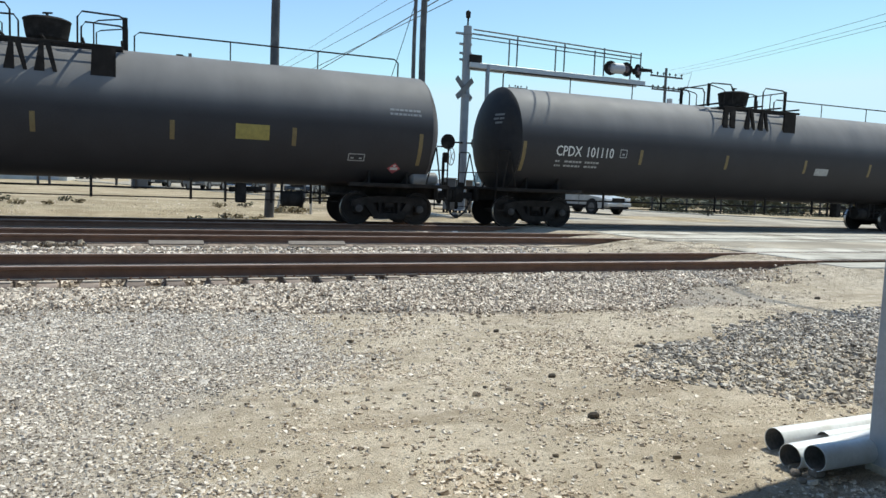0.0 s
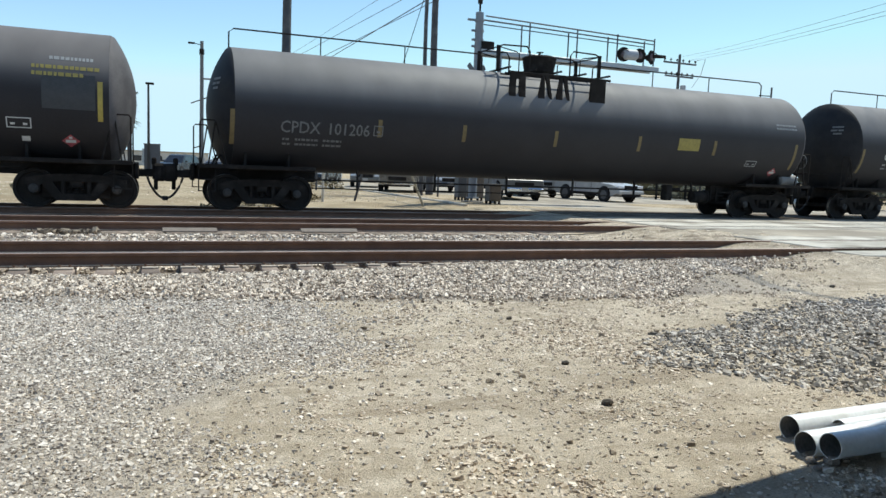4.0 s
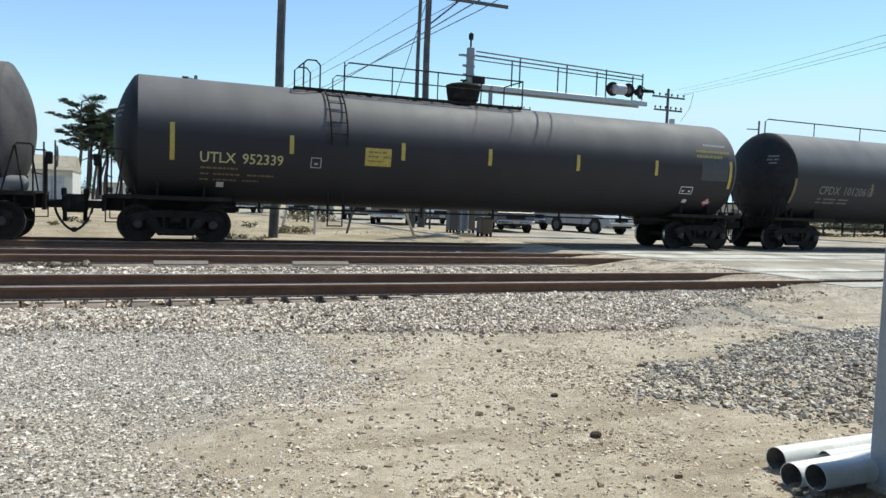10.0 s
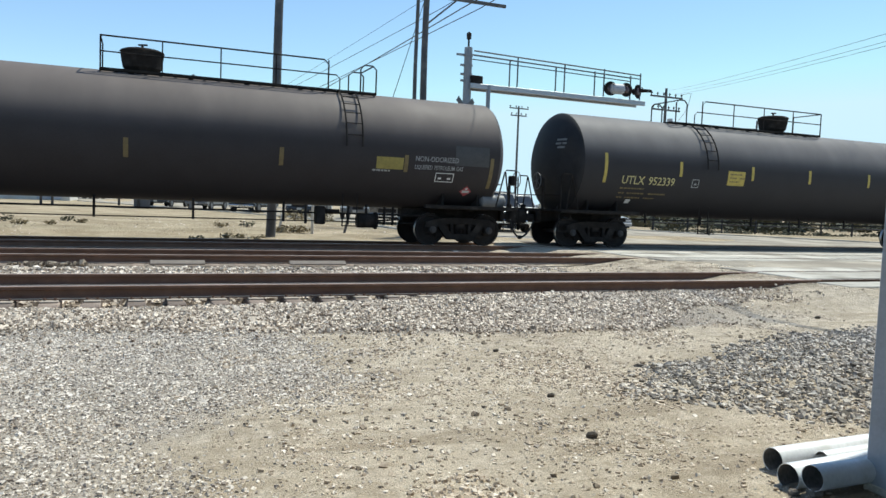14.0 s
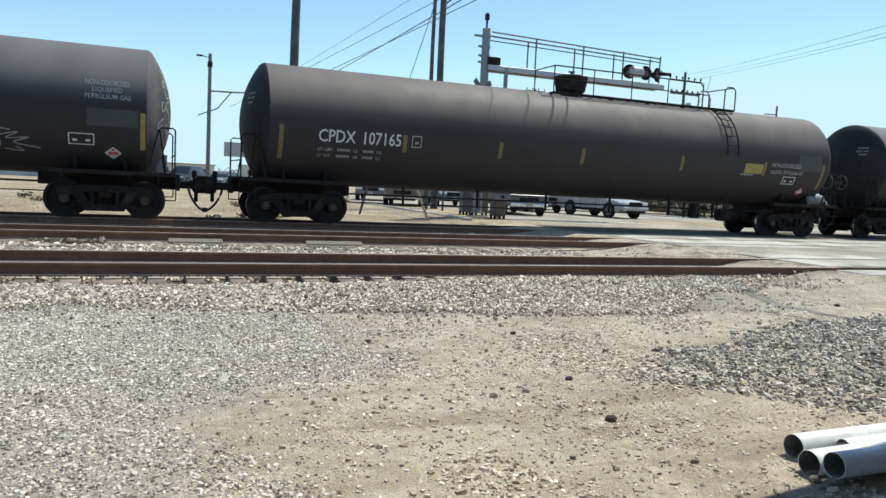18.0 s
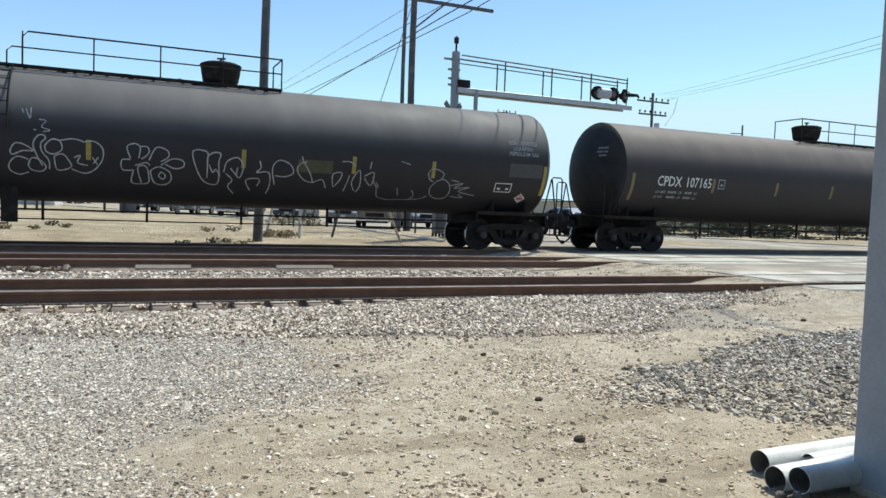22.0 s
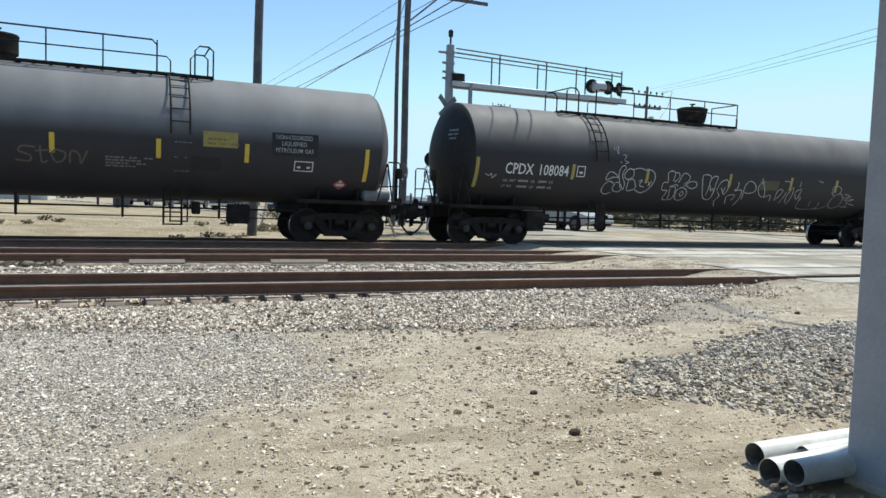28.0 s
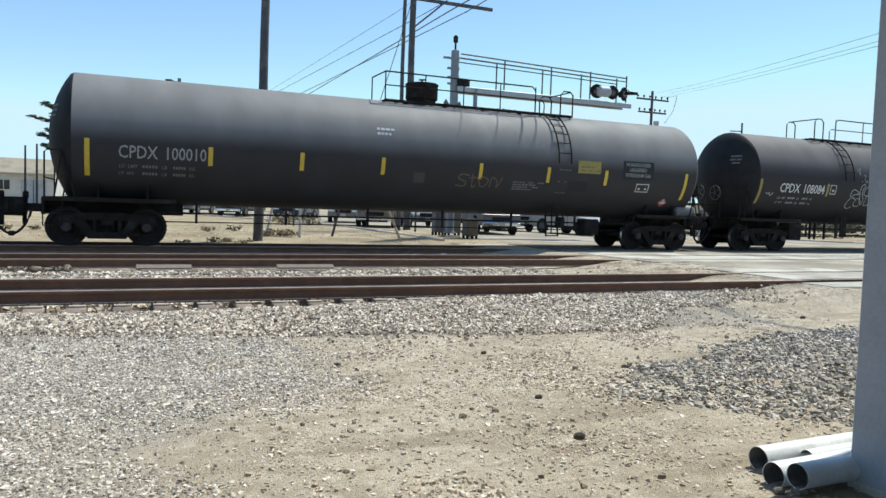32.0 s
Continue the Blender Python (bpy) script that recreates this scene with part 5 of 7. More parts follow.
def marks_d(car):
    mark_text(car, -8.31, -0.45, 0.32, "CPDX 107165", WHITE, 2.25)
    box_mark(car, -5.75, -0.46, 0.28, 0.32, DULL_WHITE)
    load_lines(car, -8.3, -0.7, LOAD_GREY, 0.18)
    part("warning_panel", decal(5.85, 6.62, -0.55, -0.22), MID_YELLOW, car, "faded yellow panel")
    bars(car, 5.75, -0.62, ((0.5,),), DULL_WHITE, 0.1, 0.05)
    mark_text(car, 6.95, -0.28, 0.14, "NON-ODORIZED", LOAD_GREY, 1.3)
    mark_text(car, 6.95, -0.5, 0.12, "LIQUEFIED PETROLEUM GAS", LOAD_GREY, 1.45)
    part("data_panel", decal(8.15, 9.2, -0.35, 0.2), FADED, car, "faded grey data panel")
    box_mark(car, 7.6, -0.86, 0.56, 0.28, WHITE, 2)


def marks_e(car):
    mark_text(car, -8.3, -0.52, 0.32, "CPDX 108084", WHITE, 2.2)
    box_mark(car, -5.8, -0.52, 0.3, 0.34, WHITE)
    load_lines(car, -8.3, -0.78, LOAD_GREY)
    mark_text(car, 7.95, 0.5, 0.13, "NON-ODORIZED", DULL_WHITE, 0.95)
    mark_text(car, 8.1, 0.34, 0.11, "LIQUEFIED", DULL_WHITE, 0.65)
    mark_text(car, 7.95, 0.18, 0.11, "PETROLEUM GAS", DULL_WHITE, 0.98)
    part("data_panel", decal(8.0, 9.1, -0.45, -0.05), FADED, car, "faded grey data panel")
    box_mark(car, 7.6, -0.95, 0.55, 0.3, WHITE, 2)
    graffiti(car)


def marks_f(car):
    mark_text(car, -8.27, -0.5, 0.3, "CPDX 100010", DULL_WHITE, 2.0)
    load_lines(car, -8.25, -0.75, FAINT_WHITE)
    part("warning_panel", decal(4.58, 5.41, -0.26, 0.12), MID_YELLOW, car, "faded yellow panel")
    part("data_panel", decal(6.25, 7.45, -0.38, 0.2), RUBBER, car, "black panel")
    mark_text(car, 6.35, 0.04, 0.11, "NON-ODORIZED", DULL_WHITE, 0.95)
    mark_text(car, 6.5, -0.12, 0.11, "LIQUEFIED", DULL_WHITE, 0.65)
    mark_text(car, 6.35, -0.29, 0.11, "PETROLEUM GAS", DULL_WHITE, 0.98)
    box_mark(car, 6.85, -0.78, 0.5, 0.28, WHITE, 2)
    bars(car, -1.85, 0.62, ((0.5,), (0.42,)), WHITE, 0.14, 0.07)
    part("faded_patch", decal(-0.75, -0.42, -0.8, -0.5), FADED, car, "dull grey repainted patch")
    bars(car, 2.4, -0.66, ((0.4, 0.2, 0.2), (0.8,), (0.55, 0.25), (0.7,)), FAINT_WHITE, 0.075, 0.042)
    part("repainted_patch", decal(4.3, 5.02, -0.86, -0.52), RUBBER, car, "black repainted patch")
    bars(car, 3.92, -0.2, ((0.42,), (0.12, 0.1), (0.4,)), FAINT_WHITE, 0.37, 0.024)
    bars(car, 4.68, -0.09, ((0.5,), (0.2, 0.12, 0.2)), OLD_YELLOW, 0.11, 0.05)
    hung = Geo()
    for x in (3.7, 4.12):
        hung.tube([(x, -1.2, 1.3), (x, -1.3, 0.42)], 0.028, 6)
    for z in (0.44, 0.74, 1.04):
        hung.tube([(3.7, -1.29, z), (4.12, -1.29, z)], 0.018, 5)
    part("hung_ladder", hung, UNDER, car)
    part("brake_valve_box", Geo().box((5.55, -0.8, 0.72), (0.55, 0.5, 0.5), 0.04).box((4.5, -0.8, 0.85), (0.2, 0.3, 0.32), 0.03), UNDER, car)
    spray(car, [[(0.95, -0.5), (0.7, -0.48), (0.62, -0.6), (0.85, -0.7), (0.82, -0.84), (0.55, -0.82)], [(1.05, -0.45), (1.08, -0.85), (1.2, -0.8)], [(0.95, -0.58), (1.25, -0.55)],
                blob(1.42, -0.68, 0.14, 0.15, 0.08, 0.6), [(1.65, -0.85), (1.68, -0.55), (1.85, -0.62), (1.88, -0.85), (2.02, -0.52)]], OLD_ORANGE, 0.042)


def blob(x, s, rx, rs, squash, turn, n=22):
    """A closed bubble-letter outline."""
    out = []
    for i in range(n + 1):
        a = 2 * math.pi * i / n
        q = 1 + squash * math.sin(3 * a + turn) + 0.5 * squash * math.sin(5 * a - turn)
        out.append((x + rx * q * math.cos(a), s + rs * q * math.sin(a)))
    return out


def spray(car, lines, mat, width=0.034):
    for pts in lines:
        part("graffiti_line", ribbon(smooth_line(pts), width), mat, car, smooth=False)


def smooth_line(pts, k=4):
    """A flowing line through the given places."""
    n = len(pts)
    if n < 3:
        return pts
    out = []
    for i in range(n - 1):
        a, b, c, d = pts[max(i - 1, 0)], pts[i], pts[i + 1], pts[min(i + 2, n - 1)]
        for q in range(k):
            u = q / k
            out.append(tuple(0.5 * (2 * b[m] + (c[m] - a[m]) * u + (2 * a[m] - 5 * b[m] + 4 * c[m] - d[m]) * u * u + (3 * b[m] - a[m] - 3 * c[m] + d[m]) * u ** 3) for m in (0, 1)))
    return out + [pts[-1]]


def graffiti(car):
    """Five tags of looping white spray lines, a few loose scribbles and old olive patches under them."""
    part("faded_patch", decal(1.8, 2.72, -0.64, -0.3, 0.003, 4, 4), OLIVE_PATCH, car, "old olive paint under the tags")
    spray(car, [[(-4.69, -0.49), (-4.60, -0.32), (-4.43, -0.32), (-4.23, -0.46), (-4.43, -0.47), (-4.64, -0.57), (-4.69, -0.49)], [(-4.33, -0.67), (-4.55, -0.61), (-4.71, -0.78), (-4.70, -0.97), (-4.52, -1.07), (-4.34, -0.99)], [(-4.34, -0.81), (-4.26, -0.63), (-4.09, -0.68), (-3.98, -0.84), (-4.08, -0.96), (-4.27, -0.93), (-4.34, -0.81)], [(-4.05, -0.81), (-4.14, -0.61), (-4.23, -0.33), (-4.15, -0.13), (-4.03, -0.09), (-3.98, -0.17), (-4.07, -0.27), (-4.06, -0.46), (-3.92, -0.67), (-3.91, -0.89)]], TAG_WHITE, 0.03)
    spray(car, [[(-4.00, -0.33), (-3.86, -0.18), (-3.69, -0.21), (-3.65, -0.40), (-3.81, -0.51), (-3.96, -0.47), (-4.00, -0.33)], [(-3.69, -0.19), (-3.43, -0.14), (-3.22, -0.18)], [(-3.22, -0.20), (-2.98, -0.17), (-2.80, -0.33), (-2.81, -0.60), (-2.98, -0.86), (-3.19, -0.96), (-3.46, -0.86)], [(-3.81, -0.56), (-3.64, -0.50), (-3.51, -0.65), (-3.46, -0.80), (-3.64, -0.90), (-3.77, -0.87), (-3.81, -0.56)], [(-3.40, -0.57), (-3.27, -0.51), (-3.33, -0.69), (-3.12, -0.75)], [(-3.02, -0.54), (-2.91, -0.72)], [(-2.89, -0.53), (-3.00, -0.70)]], TAG_WHITE, 0.03)
    spray(car, [[(-2.20, -0.51), (-2.28, -0.25), (-2.13, -0.16), (-1.99, -0.23), (-2.02, -0.50)], [(-1.99, -0.22), (-1.83, -0.22), (-1.80, -0.37), (-1.96, -0.52)], [(-1.79, -0.54), (-1.63, -0.22), (-1.38, -0.28), (-1.36, -0.44), (-1.53, -0.56)], [(-1.52, -0.65), (-1.28, -0.48), (-1.03, -0.50), (-1.00, -0.65), (-1.19, -0.72), (-1.42, -0.62)], [(-2.20, -0.54), (-2.39, -0.57), (-2.37, -0.81), (-2.13, -0.81)]], TAG_WHITE, 0.03)
    spray(car, [[(-2.13, -0.81), (-2.17, -1.16), (-1.94, -1.20), (-1.78, -1.12), (-1.83, -0.74), (-1.95, -0.68), (-2.04, -0.77), (-1.95, -1.16)], [(-1.76, -0.81), (-1.57, -0.69), (-1.32, -0.82), (-1.28, -1.05), (-1.43, -1.20), (-1.66, -1.14), (-1.76, -0.81)], [(-1.57, -0.94), (-1.51, -0.83), (-1.41, -0.93), (-1.47, -1.03), (-1.57, -0.94)], [(-2.10, -0.69), (-1.85, -0.60), (-1.77, -0.67)]], TAG_WHITE, 0.03)
    spray(car, [[(-0.44, -0.93), (-0.45, -0.50), (-0.47, -0.25), (-0.80, -0.26), (-0.68, -0.74), (-0.48, -1.06), (-0.20, -1.11), (-0.16, -0.84), (-0.25, -0.68), (-0.31, -0.77), (-0.41, -0.56)], [(-0.42, -0.34), (-0.31, -0.26), (-0.14, -0.28), (-0.18, -0.51), (-0.14, -0.88)], [(-0.05, -0.74), (0.02, -0.46), (0.27, -0.35), (0.42, -0.56), (0.35, -0.88), (0.21, -0.75), (0.11, -0.63)], [(0.00, -0.78), (0.17, -0.96), (0.08, -1.16), (0.25, -1.42)]], TAG_WHITE, 0.03)
    spray(car, [[(0.82, -0.40), (0.86, -0.58), (0.76, -0.71), (1.06, -0.69), (1.12, -1.03), (1.06, -1.36)], [(0.64, -1.27), (0.51, -0.94), (0.84, -0.89), (0.80, -1.12)], [(1.24, -1.04), (1.15, -0.57), (1.32, -0.35), (1.61, -0.46), (1.69, -0.68), (1.47, -0.79), (1.23, -0.77)], [(0.28, -0.60), (0.26, -0.80)]], TAG_WHITE, 0.03)
    spray(car, [[(1.90, -0.22), (1.93, -0.35), (2.10, -0.60), (2.21, -0.90), (1.98, -0.85), (1.79, -0.60), (1.85, -0.42), (2.03, -0.35)], [(2.22, -0.93), (2.47, -0.82), (2.60, -1.08)], [(2.79, -1.03), (2.74, -0.66), (2.97, -0.59), (2.96, -0.77), (2.81, -1.03)], [(3.10, -1.16), (3.20, -0.66)], [(2.97, -0.29), (3.20, -0.29), (3.33, -0.40)], [(3.39, -1.12), (3.28, -0.84), (3.46, -0.49), (3.53, -0.92), (3.45, -1.17)], [(3.78, -0.25), (3.75, -0.45)], [(3.61, -0.66), (3.87, -0.54), (3.83, -0.94), (3.62, -0.71)]], DULL_WHITE, 0.03)
    spray(car, [[(3.86, -0.65), (3.91, -0.82), (4.01, -1.0), (4.1, -1.31), (4.41, -1.41), (4.7, -1.4), (5.04, -1.37), (5.36, -1.33), (5.57, -1.19)], [(4.07, -1.0), (3.98, -0.82)], [(4.61, -0.97), (4.69, -1.23)], [(5.06, -1.02), (5.15, -1.23), (5.04, -1.37)], [(5.45, -0.5), (5.53, -0.37), (5.73, -0.36), (5.93, -0.47), (5.87, -0.63), (5.72, -0.72), (5.59, -0.91), (5.64, -1.15), (5.87, -1.29), (6.1, -1.25), (6.21, -1.06), (6.16, -0.8), (6.0, -0.65), (5.85, -0.63)], [(5.46, -0.47), (5.5, -0.63), (5.63, -0.72)], [(6.18, -0.64), (6.43, -0.68)], [(6.16, -0.82), (6.58, -0.72), (6.32, -0.89), (6.8, -0.84), (6.48, -0.99), (7.02, -1.11), (6.59, -1.04)], [(6.28, -1.18), (6.68, -1.22), (6.51, -1.1)], [(4.61, -0.19), (4.9, -0.26)]], TAG_DIM, 0.028)
    spray(car, [[(-4.45, 0.48), (-4.42, 0.38)], [(-4.37, 0.49), (-4.29, 0.26), (-4.27, 0.52)], [(-4.22, 0.01), (-4.16, 0.01)], [(-4.11, 0.25), (-3.97, 0.23), (-4.06, 0.09), (-3.89, 0.02), (-4.03, -0.02)]], TAG_WHITE, 0.024)
    spray(car, [[(-8.91, -0.56), (-8.79, -0.62), (-8.71, -0.55), (-8.67, -0.69), (-8.55, -0.56), (-8.61, -0.64)]], TAG_WHITE, 0.024)


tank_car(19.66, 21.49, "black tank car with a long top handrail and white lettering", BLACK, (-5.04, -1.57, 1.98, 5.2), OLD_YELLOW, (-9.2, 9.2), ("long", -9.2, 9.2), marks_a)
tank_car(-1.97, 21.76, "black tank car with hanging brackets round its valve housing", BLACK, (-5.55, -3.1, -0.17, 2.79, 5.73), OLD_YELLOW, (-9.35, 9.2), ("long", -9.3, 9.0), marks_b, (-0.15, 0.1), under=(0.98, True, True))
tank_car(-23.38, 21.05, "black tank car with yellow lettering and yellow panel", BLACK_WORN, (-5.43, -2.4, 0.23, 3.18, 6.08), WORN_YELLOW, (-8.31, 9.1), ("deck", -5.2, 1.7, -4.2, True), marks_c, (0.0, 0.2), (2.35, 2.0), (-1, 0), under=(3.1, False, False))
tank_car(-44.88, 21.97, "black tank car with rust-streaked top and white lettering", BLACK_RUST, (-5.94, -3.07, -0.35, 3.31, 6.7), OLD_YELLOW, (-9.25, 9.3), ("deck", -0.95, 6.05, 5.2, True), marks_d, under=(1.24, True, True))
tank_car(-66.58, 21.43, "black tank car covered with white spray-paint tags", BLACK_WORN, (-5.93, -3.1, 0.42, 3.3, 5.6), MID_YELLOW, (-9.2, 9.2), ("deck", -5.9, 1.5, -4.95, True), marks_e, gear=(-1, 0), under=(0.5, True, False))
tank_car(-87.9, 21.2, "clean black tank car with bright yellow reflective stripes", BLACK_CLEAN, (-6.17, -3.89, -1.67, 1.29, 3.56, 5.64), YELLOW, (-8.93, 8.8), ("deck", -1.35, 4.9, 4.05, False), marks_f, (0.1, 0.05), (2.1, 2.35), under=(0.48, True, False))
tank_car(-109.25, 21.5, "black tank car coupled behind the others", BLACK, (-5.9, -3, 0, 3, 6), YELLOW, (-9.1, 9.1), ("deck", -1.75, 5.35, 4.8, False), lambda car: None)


# ---- poles, signals and wires ----
def utility_pole(name, label, x, y, h, r, lean=0.0):
    t = thing(name, label, "utility pole", pose(x, y, ground_z(x, y) - 0.05))
    g = Geo().tube([(0.02 * math.sin(i) + lean * h * i / 8, 0.02 * math.cos(i * 1.3), h * i / 8) for i in range(9)], r, 14, True, r * 0.72)
    part("pole_shaft", g, WOOD_POLE, t)
    return t


pole_a = utility_pole("utility_pole", "dark wooden pole beside the tracks", 4.19, 25.3, 13.5, 0.165, 0.018)
pole_b = utility_pole("utility_pole", "wooden pole with a crossarm over the road", 12.86, 34.0, 14.0, 0.19)
part("crossarm", Geo().box((2.0, 0, 11.35), (4.6, 0.12, 0.16), 0.01), WOOD_POLE, pole_b)
part("crossarm_brace", Geo().tube([(0.0, 0, 9.9), (1.6, 0, 11.3)], 0.045, 6), WOOD_POLE, pole_b)
pole_c = utility_pole("utility_pole", "thin pole beside the crossarm pole", 12.05, 33.0, 12.6, 0.11)


def mast():
    t = thing("crossing_signal", "grey cantilever crossing signal with flashing lamps", "crossing signal", pose(12.06, 27.0, 0.3))
    part("foundation", Geo().box((0, 0, 0.02), (0.7, 0.7, 0.16), 0.03), OLD_CONCRETE, t)
    part("mast", Geo().lathe((0, 0, 0.2), (0, 0, 1), [(0, 0.26), (0.05, 0.26), (0.06, 0.17), (4.5, 0.165), (4.52, 0.2), (4.6, 0.2), (4.62, 0.165), (7.25, 0.16), (7.3, 0.001)], 20), MAST_GREY, t)
    part("bell", Geo().tube([(0, 0, 7.5), (0, 0, 7.8)], 0.04, 8).lathe((0, 0, 7.75), (0, 0, 1), [(0, 0.02), (0.04, 0.09), (0.25, 0.1), (0.32, 0.02)], 12), UNDER, t)
    for z, w in ((6.95, 0.5), (6.55, 0.32), (5.95, 0.3), (6.2, 0.3)):
        part("mast_clamp", Geo().lathe((0, 0, z + 0.2), (0, 0, 1), [(-0.04, 0.19), (0.04, 0.19)], 16).box((-w / 2, 0, z + 0.2), (w, 0.1, 0.08), 0.01), MAST_GREY, t)
    arm = Geo()
    for y in (-0.3, 0.3):
        arm.box((4.2, y, 5.93), (8.4, 0.1, 0.2), 0.01)
    part("cantilever_arm", arm, STEEL, t)
    for i in range(15):
        part("walkway_slat", Geo().box((0.5 + i * 0.55, 0, 6.02), (0.5, 0.5, 0.03)), STEEL, t, smooth=False)
    for y in (-0.35, 0.35):
        part("top_guard_rail", Geo().tube([(0.1, y, 7.28), (8.1, y, 7.1)], 0.03, 6).tube([(0.1, y, 7.1), (8.1, y, 6.95)], 0.022, 6), RAIL_GREY, t)
        for x in (2.05, 4.25, 6.2, 8.08):
            part("guard_post", Geo().tube([(x, y, 6.05), (x, y, 7.2)], 0.03, 6), RAIL_GREY, t)
    part("arm_bracket", Geo().box((0.3, 0, 6.15), (0.5, 0.6, 0.4), 0.03), UNDER, t)
    part("drop_post", Geo().box((0.8, -0.3, 3.0), (0.13, 0.13, 6.0), 0.01).box((1.15, -0.3, 2.1), (0.7, 0.06, 0.06), 0.01), MAST_GREY, t)
    for x, y, a in ((6.5, -0.42, -12), (7.25, -0.5, 0), (7.92, -0.4, 25)):
        lamp = part("flashing_lamp", Geo().lathe((0, 0.05, 0), (0, -1, 0), [(-0.2, 0.06), (-0.15, 0.13), (0, 0.15), (0.02, 0.001)], 18), UNDER, t, at=pose(x, y, 6.4, 0, 0, a))
        part("backboard", Geo().lathe((0, 0, 0), (0, -1, 0), [(0, 0.3), (0.02, 0.3)], 28), UNDER, lamp)
        part("lens", Geo().lathe((0, -0.03, 0), (0, -1, 0), [(0, 0.15), (0.03, 0.12), (0.05, 0.001)], 18), RED_LENS, lamp, "dark red lens")
        part("lamp_hood", Geo().tube([(0.17 * math.cos(q * math.pi / 8), -0.18, 0.17 * math.sin(q * math.pi / 8)) for q in range(9)], 0.02, 5), UNDER, lamp)
    part("lamp_housing", Geo().lathe((6.45, -0.42, 6.4), (1, -0.15, 0), [(0, 0.02), (0.03, 0.16), (0.1, 0.22), (0.6, 0.22), (0.66, 0.16)], 20), GREY_PAINT, t, "pale grey lamp drum")
    part("lamp_visor", Geo().tube([(8.0, -0.45, 6.45), (8.5, -0.6, 6.45)], 0.09, 10, True, 0.06), UNDER, t)
    cb = part("crossbuck", Geo().box((0, 0, 0), (1.2, 0.03, 0.22), 0.004, pose(0, 0, 0, 0, 40, 0)), SHADE_GREY, t, at=pose(-0.15, -0.2, 5.0, 0, 0, 25))
    part("crossbuck_blade", Geo().box((0, -0.035, 0), (1.2, 0.03, 0.22), 0.004, pose(0, 0, 0, 0, -40, 0)), SHADE_GREY, cb)
    for x in (-0.75, 0.55):
        lamp = part("mast_lamp", Geo().lathe((0, 0.05, 0), (0, -1, 0), [(-0.2, 0.06), (0, 0.15), (0.02, 0.001)], 18), UNDER, t, at=pose(x, -0.2, 2.9))
        part("backboard", Geo().lathe((0, 0, 0), (0, -1, 0), [(0, 0.3), (0.02, 0.3)], 28), UNDER, lamp)
    part("lamp_arm", Geo().tube([(-0.8, -0.12, 2.9), (0.6, -0.12, 2.9)], 0.035, 6), UNDER, t)
    return t


mast()


def wire(label, pts, sag, r):
    g = Geo()
    full = []
    for a, b in zip(pts, pts[1:]):
        a, b = Vector(a), Vector(b)
        for i in range(24):
            q = i / 24
            full.append(a.lerp(b, q) - Vector((0, 0, sag * 4 * q * (1 - q))))
    full.append(Vector(pts[-1]))
    g.tube(full, r, 5)
    tagged(part("overhead_wire", g, WIRE), label, "wire", "overhead wires")


for label, far, arm, near, r in (("thin black overhead wire along the road", (9.8, 11.05), (13.61, 11.05), (13.59, 11.05), 0.017),
                                 ("thick black overhead cable along the road", (15.3, 11.21), (14.72, 11.21), (13.9, 11.1), 0.03),
                                 ("black overhead wire from the crossarm", (12.8, 11.36), (15.74, 11.36), (13.1, 11.1), 0.024),
                                 ("very thin overhead wire along the road", (10.2, 11.2), (12.5, 11.2), (12.45, 11.1), 0.011)):
    wire(label, [(far[0], 110, far[1]), (arm[0], 34, arm[1]), (near[0], -16, near[1])], 0.1, r)


# ---- beside the camera ----
post = thing("porch_post", "painted grey square post beside the pipes", "post", pose(4.05, 2.72, 0))
part("post_shaft", Geo().box((0, 0, 1.9), (0.3, 0.3, 3.8), 0.012), GREY_PAINT, post)
part("corner_board", Geo().box((-0.075, -0.165, 1.9), (0.15, 0.025, 3.7), 0.006), GREY_PAINT, post)
part("corner_board", Geo().box((0.09, -0.16, 1.9), (0.12, 0.018, 3.7), 0.006), GREY_PAINT, post)
part("post_base", Geo().box((0, 0, 0.03), (0.31, 0.31, 0.06), 0.01), CONCRETE, post)


# unseen porch over the camera, guessed from its shadow: eave askew to the tracks
porch = thing("porch_roof", "unseen plain wooden porch roof over the viewpoint", "roof", kind="structure")
vs = [(-3.0, 2.46, 3.8), (8.5, 4.12, 3.8), (8.5, -4.0, 3.8), (-3.0, -4.0, 3.8)]
vs += [(x, y, 3.92) for x, y, z in vs]
part("roof_deck", Geo().add(vs, [(0, 1, 2, 3), (4, 5, 6, 7), (0, 1, 5, 4), (1, 2, 6, 5), (2, 3, 7, 6), (3, 0, 4, 7)]), OLD_CONCRETE, porch, smooth=False)
# Unseen walls, added dark to cut sky and bounce from the porch shade.
tagged(part("wall_south", Geo().box((2.75, -3.9, 1.9), (11.5, 0.2, 3.79), 0.01), OLD_CONCRETE, smooth=False), "unseen plain dark wall added behind the viewpoint", "wall", kind="structure")
tagged(part("wall_east", Geo().box((8.6, 0.05, 1.9), (0.18, 7.69, 3.79), 0.01), OLD_CONCRETE, smooth=False), "unseen plain wall added to deepen the porch shade", "wall", kind="structure")


